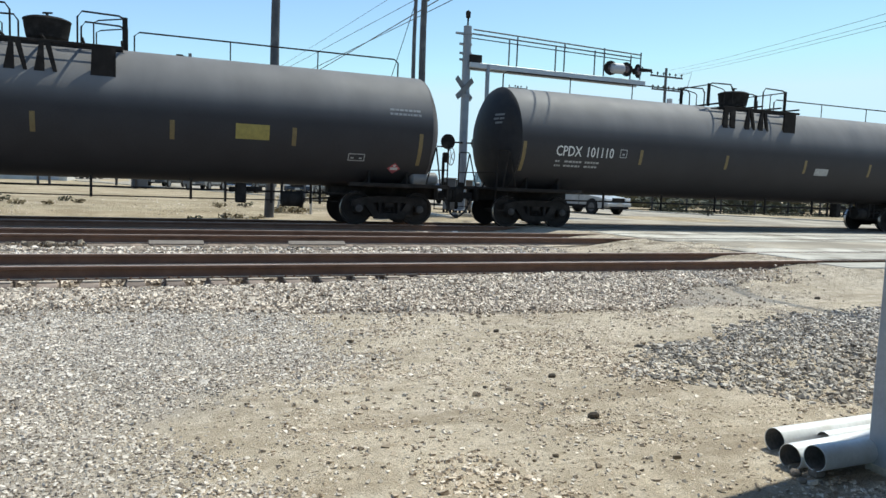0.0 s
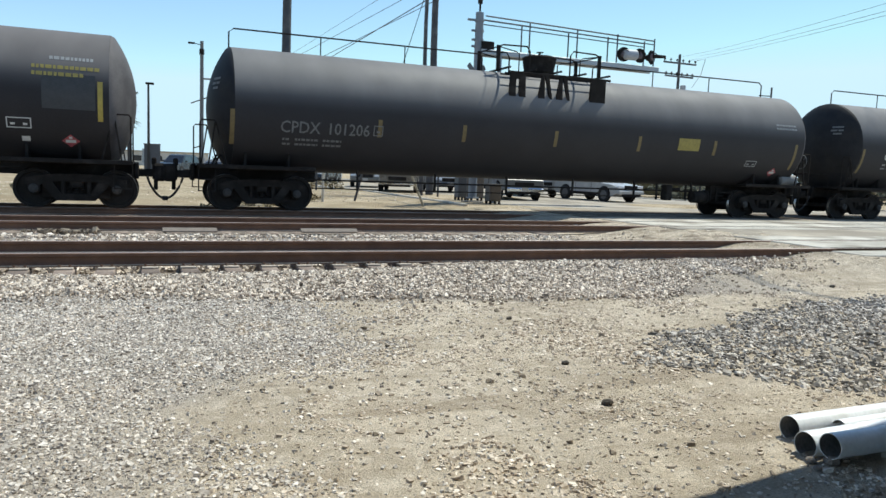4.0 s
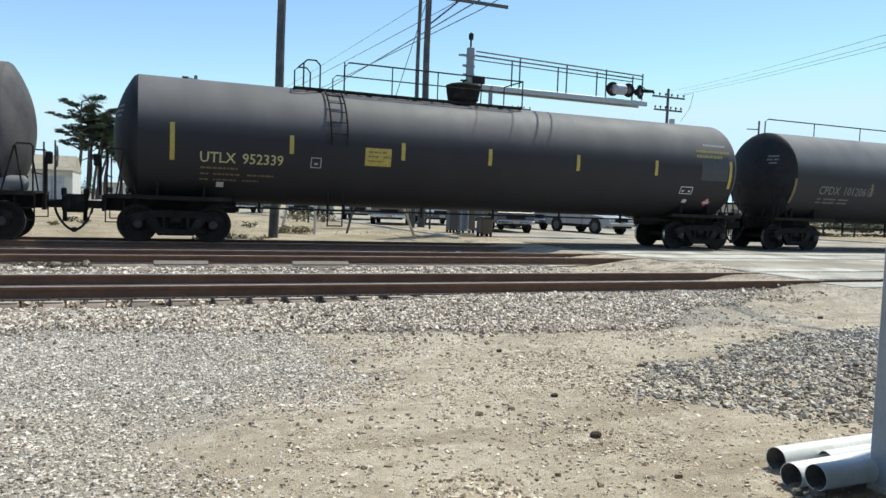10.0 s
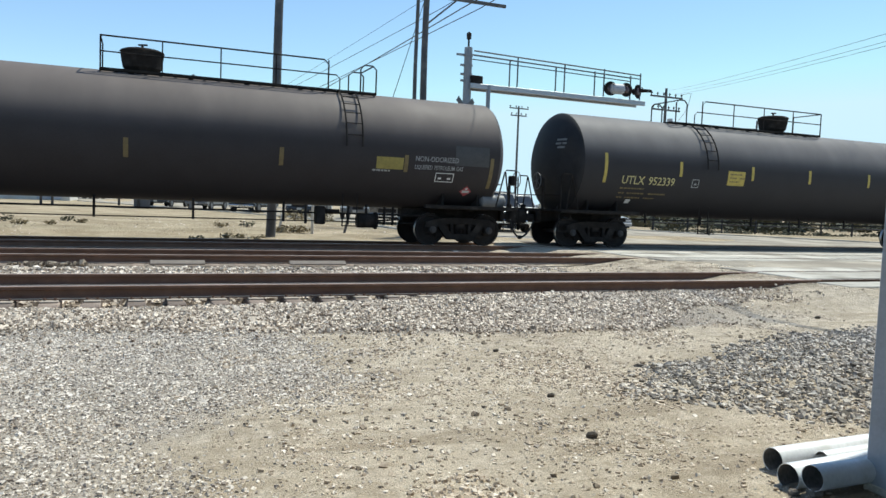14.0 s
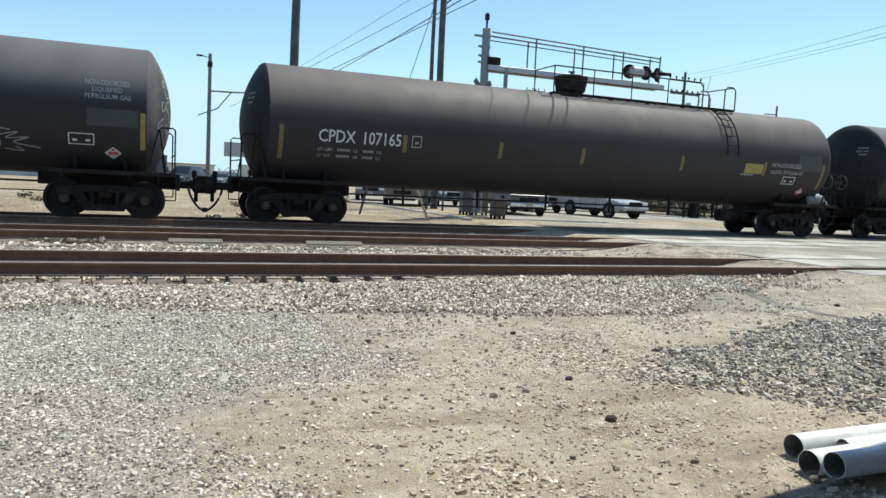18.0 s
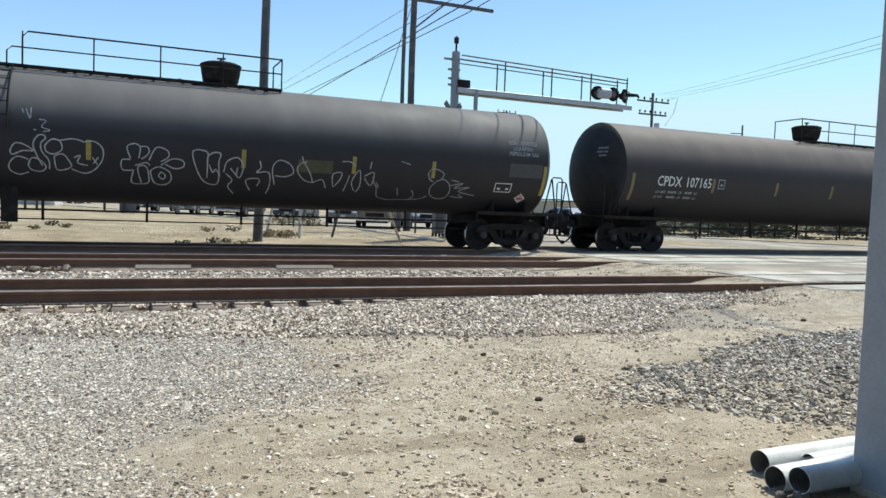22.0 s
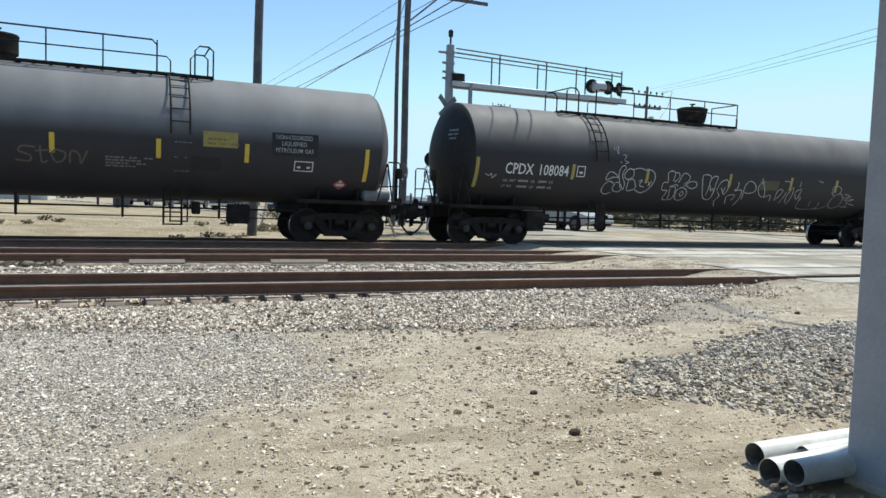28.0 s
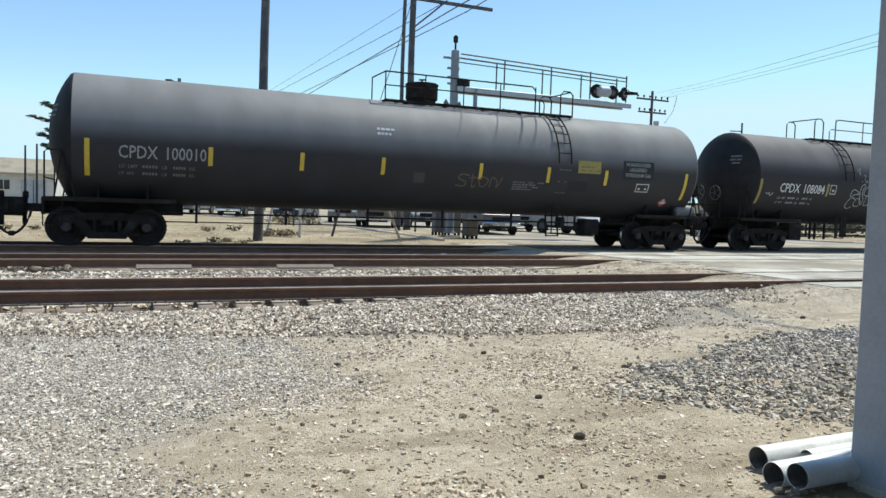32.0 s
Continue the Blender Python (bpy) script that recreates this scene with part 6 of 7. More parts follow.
def pipe_thing(x, y, z, turn, length, r, dip=0.0):
    t = thing("drain_pipe", "white plastic pipe lying on the dirt", "pipe", pose(x, y, z, 0, dip, turn), "pile of pipes")
    g = Geo()
    w = 0.0035
    g.lathe((0, 0, 0), (1, 0, 0), [(0.001, r - w), (0.0, r - 0.001), (0.003, r), (length, r), (length, r - w), (0.001, r - w)], 32, False)
    part("pipe_wall", g, PVC, t)
    part("pipe_bore", Geo().lathe((0, 0, 0), (1, 0, 0), [(0.003, r - w - 0.001), (length - 0.01, r - w - 0.001)], 32, False), BORE, t, "inner wall coloured dark for dirt and shade")


pipe_thing(3.597, 3.25, 0.078, 1.5, 3.2, 0.076)
pipe_thing(3.455, 3.006, 0.078, 2.2, 3.2, 0.076)
pipe_thing(3.468, 2.856, 0.124, 2.0, 3.2, 0.072, 0.85)
pipe_thing(3.88, 3.14, 0.088, 1.8, 2.6, 0.052)
for x, y, w in ((3.50, 2.86, 0.085), (3.41, 2.92, 0.06), (3.36, 2.83, 0.045)):
    g = Geo().box((0, 0, 0), (w, w * 0.85, w * 0.62), w * 0.18, pose(0, 0, 0, 6, -9, x * 70))
    tagged(part("stone", g, PLANK, at=pose(x, y, surface(x, y) + w * 0.2)), "pale angular stone under the pipe ends", "stone", "stones by the pipes")

# ---- beyond the tracks ----
CAR_WHITE = material("white_car_paint", (0.43, 0.425, 0.41), 0.25, 0, 0.05, 2, 0, 40)
CAR_SILVER = material("silver_car_paint", (0.16, 0.157, 0.155), 0.35, 0.2, 0.05, 2, 0, 40)
CAR_DARK = material("dark_car_paint", (0.03, 0.034, 0.04), 0.25, 0, 0.08, 2, 0, 40)
CAR_TAN = material("tan_car_paint", (0.2, 0.175, 0.14), 0.3, 0.2, 0.06, 2, 0, 40)
RIM_GREY = material("dusty_wheel_rim", (0.13, 0.13, 0.132), 0.5, 0.4, 0.15, 9, 0.02, 60)
CHROME = material("chrome_trim", (0.7, 0.7, 0.7), 0.15, 1.0, 0.05, 3, 0, 40)
LENS = material("headlight_lens", (0.75, 0.77, 0.8), 0.1, 0, 0.05, 6, 0, 40, spec=0.8)
PLASTER = material("white_plaster", (0.60, 0.575, 0.52), 0.85, 0, 0.12, 1.5, 0.1, 30, (0.48, 0.45, 0.40), (0.5, 0.7), 0.6)
ROOF_TAN = material("tan_roofing", (0.36, 0.305, 0.225), 0.9, 0, 0.2, 2, 0.3, 40, (0.28, 0.24, 0.18), (0.45, 0.6), 0.8)
SIGN_GREY = material("grey_sign_back", (0.30, 0.33, 0.35), 0.6, 0, 0.1, 1, 0.05, 20)
BARK = material("tree_bark", (0.09, 0.07, 0.055), 0.95, 0, 0.3, 6, 0.6, 40)
NEEDLES = material("dark_needles", (0.035, 0.05, 0.026), 0.8, 0, 0.5, 0.8, 0, 5, random_tint=0.2)
FROND = material("palm_frond", (0.055, 0.075, 0.03), 0.7, 0, 0.4, 0.8, 0, 5)
DRY_SHRUB = material("dry_shrub", (0.27, 0.22, 0.13), 0.95, 0, 0.4, 2, 0, 20)
GREEN_SHRUB = material("dusty_shrub", (0.085, 0.085, 0.055), 0.95, 0, 0.4, 1, 0, 20)
OLD_WOOD = material("grey_old_wood", (0.42, 0.38, 0.3), 0.9, 0, 0.3, 9, 0.3, 60)
FENCE_DARK = material("dark_pipe_paint", (0.035, 0.032, 0.03), 0.7, 0, 0.3, 6, 0.1, 50)


def vehicle(label, category, x, y, heading, paint, style):
    """A parked car; heading: degrees, 0 looks along +x. Its own axes: x forward, y to its left."""
    t = thing("pickup_truck" if style == "pickup" else "car", label, category, pose(x, y, 0.345, 0, 0, heading), "waiting vehicles")
    if style == "pickup":
        L, W, base, roof = 5.6, 1.95, 0.42, 1.9
        body = [(-2.8, 0.5), (-2.78, 1.12), (-0.75, 1.14), (-0.7, 1.16), (0.95, 1.16), (1.2, 1.15), (2.6, 1.05), (2.78, 0.92), (2.8, 0.5), (2.4, 0.42), (-2.4, 0.42)]
        cabin = [(-0.72, 1.15), (-0.6, 1.82), (-0.3, 1.9), (0.45, 1.9), (0.62, 1.84), (1.22, 1.15)]
        wx = (-1.75, 1.85)
    elif style == "suv":
        L, W, base, roof = 4.9, 1.95, 0.36, 1.8
        body = [(-2.45, 0.5), (-2.42, 1.05), (-2.3, 1.1), (1.0, 1.08), (2.15, 0.98), (2.4, 0.85), (2.45, 0.5), (2.1, 0.36), (-2.2, 0.36)]
        cabin = [(-2.35, 1.08), (-2.05, 1.68), (-1.7, 1.78), (0.1, 1.78), (0.4, 1.7), (1.15, 1.06)]
        wx = (-1.45, 1.48)
    else:
        L, W, base, roof = 4.7, 1.82, 0.3, 1.45
        body = [(-2.35, 0.45), (-2.32, 0.95), (-2.0, 1.0), (-1.2, 0.98), (0.9, 0.95), (1.9, 0.86), (2.3, 0.72), (2.35, 0.45), (2.0, 0.3), (-2.1, 0.3)]
        cabin = [(-1.75, 0.97), (-1.1, 1.38), (-0.7, 1.45), (0.2, 1.44), (0.45, 1.38), (1.15, 0.94)]
        wx = (-1.38, 1.42)

    def loft(outline, w0, w1, z0, z1):
        g = Geo()
        n = len(outline)
        vs = []
        for s in (-1, -0.94, 0.94, 1):
            for px, pz in outline:
                q = (pz - z0) / (z1 - z0)
                w = (w0 + (w1 - w0) * q) / 2
                k = 1.0 if abs(s) < 1 else 0.975
                vs.append((px * k, s * w, z0 + (pz - z0) * (k if pz > (z0 + z1) / 2 else 1)))
        fs = [tuple(range(n)), tuple(range(3 * n, 4 * n))]
        for j in range(3):
            fs += [(j * n + i, j * n + (i + 1) % n, (j + 1) * n + (i + 1) % n, (j + 1) * n + i) for i in range(n)]
        return g.add(vs, fs)

    zc = max(z for _, z in cabin)
    shell = part("car_body", loft(body, W, W * 0.97, base, 1.16), paint, t)
    part("cabin", loft(cabin, W * 0.95, W * 0.74, 1.0, zc), paint, t)
    a, b = cabin[0], cabin[-1]
    f = cabin[-2]
    r = cabin[1]
    for s in (-1, 1):
        def at_side(px, pz):
            return (px, s * (W * 0.95 + (W * 0.74 - W * 0.95) * (pz - 1.0) / (zc - 1.0)) / 2 + s * 0.012, pz)
        lo, hi = a[1] + 0.05, zc - 0.1
        mid = (r[0] + f[0]) / 2
        for x0, x1, x2, x3 in ((a[0] + 0.22, mid - 0.05, mid - 0.05, r[0] + 0.22), (mid + 0.05, b[0] - 0.28, f[0] - 0.1, mid + 0.05)):
            part("side_window", Geo().add([at_side(x0, lo), at_side(x1, lo), at_side(x2, hi), at_side(x3, hi)], [(0, 1, 2, 3)]), GLASS_DARK, t, smooth=False)
        part("mirror", Geo().box((b[0] - 0.35, s * (W / 2 + 0.1), a[1] + 0.1), (0.12, 0.2, 0.16), 0.03), paint, t)
        part("headlight", Geo().box((L / 2 - 0.1, s * (W / 2 - 0.24), 0.74), (0.16, 0.4, 0.15), 0.03), LENS, t, "clear headlight")
        part("door_handle", Geo().box((0.1, s * (W / 2 - 0.005), 0.93), (0.2, 0.03, 0.04), 0.01), CHROME, t)
    w0, w1 = W * 0.42, W * 0.35
    part("windscreen", Geo().add([(b[0] - 0.02, -w0, b[1] + 0.04), (b[0] - 0.02, w0, b[1] + 0.04), (f[0] + 0.06, w1, zc - 0.12), (f[0] + 0.06, -w1, zc - 0.12)], [(0, 1, 2, 3)]), GLASS_DARK, t, smooth=False)
    part("grille", Geo().box((L / 2 - 0.02, 0, 0.72), (0.06, W * 0.48, 0.2), 0.02), UNDER, t)
    part("bumper", Geo().box((L / 2 - 0.02, 0, 0.47), (0.16, W * 0.95, 0.2), 0.04), CHROME if style == "pickup" else paint, t)
    part("plate", Geo().box((L / 2 + 0.065, 0, 0.5), (0.012, 0.32, 0.15), 0.003), PLASTER, t, "pale number plate")
    part("lower_grille", Geo().box((L / 2 + 0.03, 0, 0.36), (0.1, W * 0.7, 0.1), 0.02), UNDER, t)
    rr = 0.39 if style == "pickup" else 0.34
    for s in (-1, 1):
        part("sill", Geo().box((0, s * (W / 2 - 0.01), base + 0.07), (L * 0.46, 0.06, 0.14), 0.02), UNDER, t)
        for px in (-0.62, 0.5):
            part("door_gap", Geo().box((px, s * (W / 2 - 0.004), 0.72), (0.018, 0.012, 0.62)), UNDER, t, smooth=False)
        for px in wx:
            part("wheel_arch", Geo().lathe((px, s * (W / 2 - 0.05), rr + 0.02), (0, s, 0), [(0, rr + 0.07), (0.058, rr + 0.07), (0.06, rr + 0.05), (0.06, 0.001)], 24), UNDER, t)
    for px in wx:
        for s in (-1, 1):
            w = part("wheel", Geo().lathe((0, 0, 0), (0, s, 0), [(-0.11, rr - 0.06), (-0.11, rr - 0.02), (-0.09, rr), (0.09, rr), (0.11, rr - 0.02), (0.11, rr - 0.1), (0.08, rr - 0.12)], 24), RUBBER, t, at=pose(px, s * (W / 2 - 0.06), rr))
            part("rim", Geo().lathe((0, s * 0.085, 0), (0, s, 0), [(0, rr - 0.12), (0.01, rr - 0.13), (0.015, 0.06), (0.04, 0.04), (0.045, 0.001)], 18), RIM_GREY, w)
    return t


vehicle("white sedan waiting at the crossing", "car", 21.5, 32.4, -79, CAR_WHITE, "car")
vehicle("silver pickup truck waiting at the crossing", "pickup truck", 16.2, 32.5, -97, CAR_SILVER, "pickup")
vehicle("white pickup truck waiting behind the sedan", "pickup truck", 19.9, 37.4, -95, CAR_WHITE, "pickup")
vehicle("silver car waiting in the queue", "car", 16.0, 40.3, -100, CAR_SILVER, "car")
vehicle("tan pickup truck turning towards the crossing", "pickup truck", 12.9, 38.6, -112, CAR_TAN, "pickup")
vehicle("tan sport utility vehicle in the queue", "car", 13.4, 46.5, -112, CAR_TAN, "suv")
vehicle("dark sport utility vehicle in the queue", "car", 10.9, 50.5, -116, CAR_DARK, "suv")
vehicle("white car far back in the queue", "car", 12.6, 56.5, -116, CAR_WHITE, "suv")
vehicle("dark pickup truck far back in the queue", "pickup truck", 8.2, 57.0, -118, CAR_DARK, "pickup")
vehicle("silver car far back in the queue", "car", 5.4, 64.0, -118, CAR_SILVER, "car")
vehicle("dark car at the end of the queue", "car", 2.6, 71.0, -118, CAR_DARK, "suv")


def pipe_fence(label, pts, h, gap, rails, r=0.045):
    """A fence of round posts and rails along a line of the plan."""
    t = thing("pipe_fence", label, "fence")
    for (x0, y0), (x1, y1) in zip(pts, pts[1:]):
        d = math.hypot(x1 - x0, y1 - y0)
        n = max(1, round(d / gap))
        z0, z1 = surface(x0, y0), surface(x1, y1)
        post_me = Geo().tube([(0, 0, -0.1), (0, 0, h)], r, 8).mesh("fence_post", FENCE_DARK)
        for i in range(n + 1):
            q = i / n
            part("fence_post", post_me, None, t, at=pose(x0 + (x1 - x0) * q, y0 + (y1 - y0) * q, z0 + (z1 - z0) * q))
        for hz in rails:
            part("fence_rail", Geo().tube([(x0, y0, z0 + hz), (x1, y1, z1 + hz)], r * 0.8, 6), FENCE_DARK, t)


pipe_fence("dark pipe fence along the road's far verge", [(30.5, 38.3), (39.6, 35.9), (47.0, 34.8), (80.0, 32.0)], 1.35, 2.3, (0.5, 0.9, 1.28), 0.06)


def leaning_post(label, x, y, h, lean, turn, mat):
    t = thing("marker_post", label, "post", pose(x, y, surface(x, y) - 0.05, 0, lean, turn))
    part("post_shaft", Geo().tube([(0, 0, 0), (0, 0, h)], 0.05, 8), mat, t)


leaning_post("white upright marker post in the dirt", 6.06, 27.3, 1.35, 0, 0, PLASTER)
leaning_post("leaning dark wooden stake", 7.5, 28.1, 1.25, 14, 0, WOOD_POLE)
leaning_post("leaning pale wooden stake", 9.35, 25.2, 1.35, -24, 0, OLD_WOOD)
leaning_post("short dark stake in the dirt", 8.2, 38.5, 1.0, 0, 0, WOOD_POLE)
leaning_post("pale guy-wire guard beside the pole", 4.85, 27.6, 1.5, 12, 0, PLASTER)
leaning_post("dark upright post beside the kerb", 12.45, 31.8, 1.6, 0, 0, WOOD_POLE)


def cabinet(label, x, y, w, d, h, mat):
    t = thing("signal_cabinet", label, "signal cabinet", pose(x, y, surface(x, y)))
    part("cabinet_body", Geo().box((0, 0, h / 2 + 0.12), (w, d, h), 0.03), mat, t)
    part("cabinet_door", Geo().box((0, -d / 2 - 0.012, h / 2 + 0.12), (w * 0.8, 0.02, h * 0.8), 0.01), mat, t)
    for sx in (-1, 1):
        for sy in (-1, 1):
            part("foot", Geo().box((sx * w * 0.38, sy * d * 0.38, 0.06), (0.08, 0.08, 0.14)), UNDER, t, smooth=False)
    part("cabinet_roof", Geo().box((0, 0, h + 0.14), (w + 0.08, d + 0.08, 0.05), 0.015), mat, t)


cabinet("brown steel gate mechanism on a stand", 12.35, 25.7, 0.5, 0.45, 0.62, CABINET_BROWN)
cabinet("brown weathered relay cabinet beside the signal", 12.95, 28.75, 0.62, 0.5, 1.25, CABINET_BROWN)
cabinet("dark narrow relay cabinet beside the signal", 12.2, 28.55, 0.4, 0.45, 1.3, RAIL_GREY)


def foliage(n, cx, cy, cz, rx, ry, rz, size, seed, flat=1.0):
    """Many small leaf blades inside an ellipsoid."""
    rnd = random.Random(seed)
    g = Geo()
    for _ in range(n):
        while True:
            a, b, c = rnd.uniform(-1, 1), rnd.uniform(-1, 1), rnd.uniform(-1, 1)
            if a * a + b * b + c * c < 1:
                break
        p = Vector((cx + a * rx, cy + b * ry, cz + c * rz))
        u = Vector((rnd.uniform(-1, 1), rnd.uniform(-1, 1), rnd.uniform(-0.6, 0.6) * flat)).normalized() * size * rnd.uniform(0.6, 1.4)
        w = u.cross(Vector((rnd.uniform(-1, 1), rnd.uniform(-1, 1), rnd.uniform(-1, 1)))).normalized() * size * 0.35
        g.add([p - u, p + w, p + u, p - w], [(0, 1, 2, 3)])
    return g





def shrub(x, y, w, h, mat, seed, label, n=90):
    t = thing("shrub", label, "shrub", pose(x, y, surface(x, y)))
    part("stems", Geo().tube([(0, 0, -0.05), (0.05, 0, h * 0.5)], 0.03, 5).tube([(0, 0, -0.05), (-0.12, 0.1, h * 0.6)], 0.02, 5), BARK, t)
    f = Geo()
    for k in range(4):
        q = foliage(n // 4, (k - 1.5) * w * 0.22, 0, h * (0.42 + 0.12 * (k % 2)), w * 0.3, w * 0.3, h * 0.42, 0.07 + w * 0.035, seed * 9 + k)
        f.add(q.v, q.f)
    part("leaves", f.mesh("leaves", mat, False, False), None, t)


def umbrella_pine(label, x, y, h, lean, seed, low, reach):
    """A pine of flat layered boughs; low: where its boughs begin; reach: how far they spread."""
    t = thing("pine_tree", label, "tree", pose(x, y, 0.2))
    rnd = random.Random(seed)
    trunk = [(lean * (i / 10) ** 1.3 + 0.14 * math.sin(i * 0.9 + seed), 0.14 * math.cos(i * 0.7), h * i / 10) for i in range(11)]
    part("trunk", Geo().tube(trunk, 0.3, 10, True, 0.08), BARK, t)
    limbs, crown = Geo(), Geo()
    for i in range(22):
        q = low + (1 - low) * (i / 21) ** 0.8
        a = i * 2.4 + rnd.uniform(-0.5, 0.5)
        r = reach * (0.55 + 0.75 * math.sin(math.pi * (0.25 + 0.6 * (q - low) / (1 - low)))) * rnd.uniform(0.5, 1.1)
        o = Vector(trunk[min(10, int(q * 10))])
        tip = o + Vector((r * math.cos(a), r * math.sin(a), rnd.uniform(0.2, 1.1)))
        limbs.tube([o, o.lerp(tip, 0.55) + Vector((0, 0, 0.35)), tip], 0.085, 6, True, 0.025)
        for k in (1.0, 0.78, 0.55):
            for j in range(2):
                c = o.lerp(tip, k) + Vector((rnd.uniform(-0.5, 0.5), rnd.uniform(-0.5, 0.5), 0.22 + rnd.uniform(-0.15, 0.25)))
                w = rnd.uniform(0.45, 0.85)
                f = foliage(70, c.x, c.y, c.z, w, w, 0.2, 0.17, seed * 90 + i * 6 + j * 3 + int(k * 2.4), 0.5)
                crown.add(f.v, f.f)
                limbs.tube([o.lerp(tip, k * 0.8), c], 0.03, 4, True, 0.012)
    part("limbs", limbs, BARK, t)
    part("crown", crown.mesh("crown", NEEDLES, False, False), None, t)


def palm(x, y, h, lean, seed):
    t = thing("palm_tree", "tall fan palm with a drooping skirt of fronds", "tree", pose(x, y, 0.2))
    rnd = random.Random(seed)
    trunk = [(lean * (i / 8) ** 1.5, 0, h * i / 8) for i in range(9)]
    part("trunk", Geo().tube(trunk, 0.2, 8, True, 0.14), BARK, t)
    top = Vector(trunk[-1])
    for i in range(54):
        a, up = rnd.uniform(0, 6.283), rnd.uniform(-1.2, 1.05)
        r = rnd.uniform(1.5, 2.3) * (0.8 if up < -0.5 else 1.0)
        d = Vector((math.cos(a) * math.cos(up), math.sin(a) * math.cos(up), math.sin(up)))
        mid = top + d * r * 0.5
        g = Geo().tube([top, mid], 0.03, 4)
        side = d.cross(Vector((0, 0, 1))).normalized()
        for k in range(-6, 7):
            e = (d + side * 0.19 * k).normalized() * r * 0.62
            tip = mid + e - Vector((0, 0, 0.15 + 0.05 * abs(k)))
            w = side * 0.06
            g.add([mid - w, mid + w, tip], [(0, 1, 2)])
        part("frond", g.mesh("frond", FROND, False, False), None, t)


umbrella_pine("tall dark pine with layered flat boughs", -7.9, 114, 13.6, 0.4, 3, 0.46, 3.3)
umbrella_pine("slender dark pine leaning beside the house", -6.9, 116, 11.4, 1.0, 5, 0.66, 2.2)
umbrella_pine("slender dark pine with a high crown", -5.6, 118, 12.2, 0.7, 8, 0.72, 2.4)
umbrella_pine("thin dark pine with a small crown", -4.7, 119, 10.8, 0.3, 9, 0.74, 1.7)
shrub(-6.7, 112, 1.5, 3.4, NEEDLES, 31, "dark young pine among the trunks", 420)
palm(-6.9, 115.5, 13.4, 0.5, 1)
palm(-6.2, 115, 10.9, 1.6, 2)
palm(-5.7, 114, 7.7, 1.9, 4)
palm(-2.5, 116, 7.2, -0.3, 6)


def warehouse():
    t = thing("house", "low white plaster building with a tan roof", "house", pose(-21.85, 96, 0.2))
    part("house_wall", Geo().box((0, 0, 1.75), (30, 12, 3.5), 0.02), PLASTER, t)
    roof = Geo().add([(-15.4, -6.4, 3.45), (15.1, -6.4, 3.45), (15.1, 6.4, 3.45), (-15.4, 6.4, 3.45), (-13.5, -2.2, 5.2), (15.0, -2.2, 5.2), (15.0, 2.2, 5.2), (-13.5, 2.2, 5.2)], [(0, 1, 5, 4), (1, 2, 6, 5), (2, 3, 7, 6), (3, 0, 4, 7), (4, 5, 6, 7), (0, 1, 2, 3)])
    part("roof", roof, ROOF_TAN, t, smooth=False)
    part("fascia", Geo().box((-0.15, -6.42, 3.4), (30.5, 0.06, 0.22), 0.01), OLD_WOOD, t)
    for x in (-12, -8.5, -4.5, -0.5, 3.5, 7.0, 10.2):
        w = part("window", Geo().box((x, -6.02, 2.2), (1.1, 0.08, 1.0), 0.01), GLASS_DARK, t)
        part("window_frame", Geo().box((x, -6.05, 2.74), (1.3, 0.1, 0.08), 0.01).box((x, -6.05, 1.66), (1.3, 0.14, 0.08), 0.01).box((x, -6.06, 2.2), (0.06, 0.06, 1.0)), PLASTER, w)
    part("roller_door", Geo().box((13.0, -6.03, 1.5), (2.4, 0.08, 2.6), 0.01), GREY_PAINT, t)
    for k in range(6):
        part("wall_batten", Geo().box((-13 + k * 5.2, -6.04, 1.7), (0.08, 0.06, 3.3)), PLASTER, t, smooth=False)


warehouse()
for x, h in ((-7.5, 5.3), (-6.65, 5.5), (-1.5, 4.6), (0.05, 7.0)):
    lt = thing("thin_pole", "thin dark pole standing beyond the dirt lot", "pole", pose(x, 70 if x < 0 else 60, 0.2))
    part("pole_shaft", Geo().tube([(0, 0, 0), (0, 0, h)], 0.11, 8, True, 0.07), FENCE_DARK, lt)
    if h > 5.6:
        part("lamp_head", Geo().box((0.1, 0, h), (0.6, 0.2, 0.16), 0.03), UNDER, lt)

tall = thing("thin_pole", "slender pole with a short side arm far off", "pole", pose(60.6, 60, 0.2))
part("pole_shaft", Geo().tube([(0, 0, 0), (0, 0, 11.3)], 0.12, 8, True, 0.09), WOOD_POLE, tall)
part("side_arm", Geo().tube([(0, 0, 10.4), (-1.6, 0, 10.35)], 0.06, 6), WOOD_POLE, tall)


def billboard(label, x0, x1, z0, z1, y):
    t = thing("billboard", label, "billboard", pose((x0 + x1) / 2, y, 0))
    w = x1 - x0
    part("panel", Geo().box((0, 0, (z0 + z1) / 2), (w, 0.25, z1 - z0), 0.03), SIGN_GREY, t)
    for s in (-0.3, 0.3):
        part("leg", Geo().box((s * w, 0.2, z0 / 2), (0.3, 0.3, z0 + 0.2), 0.02), UNDER, t)


billboard("small grey sign panel far off", -1.0, 2.0, 1.0, 3.6, 150)
billboard("large grey billboard back on legs", 12.6, 19.0, 5.0, 7.8, 150)
billboard("tall grey panel on legs far off", 49.2, 53.3, 4.0, 8.1, 150)


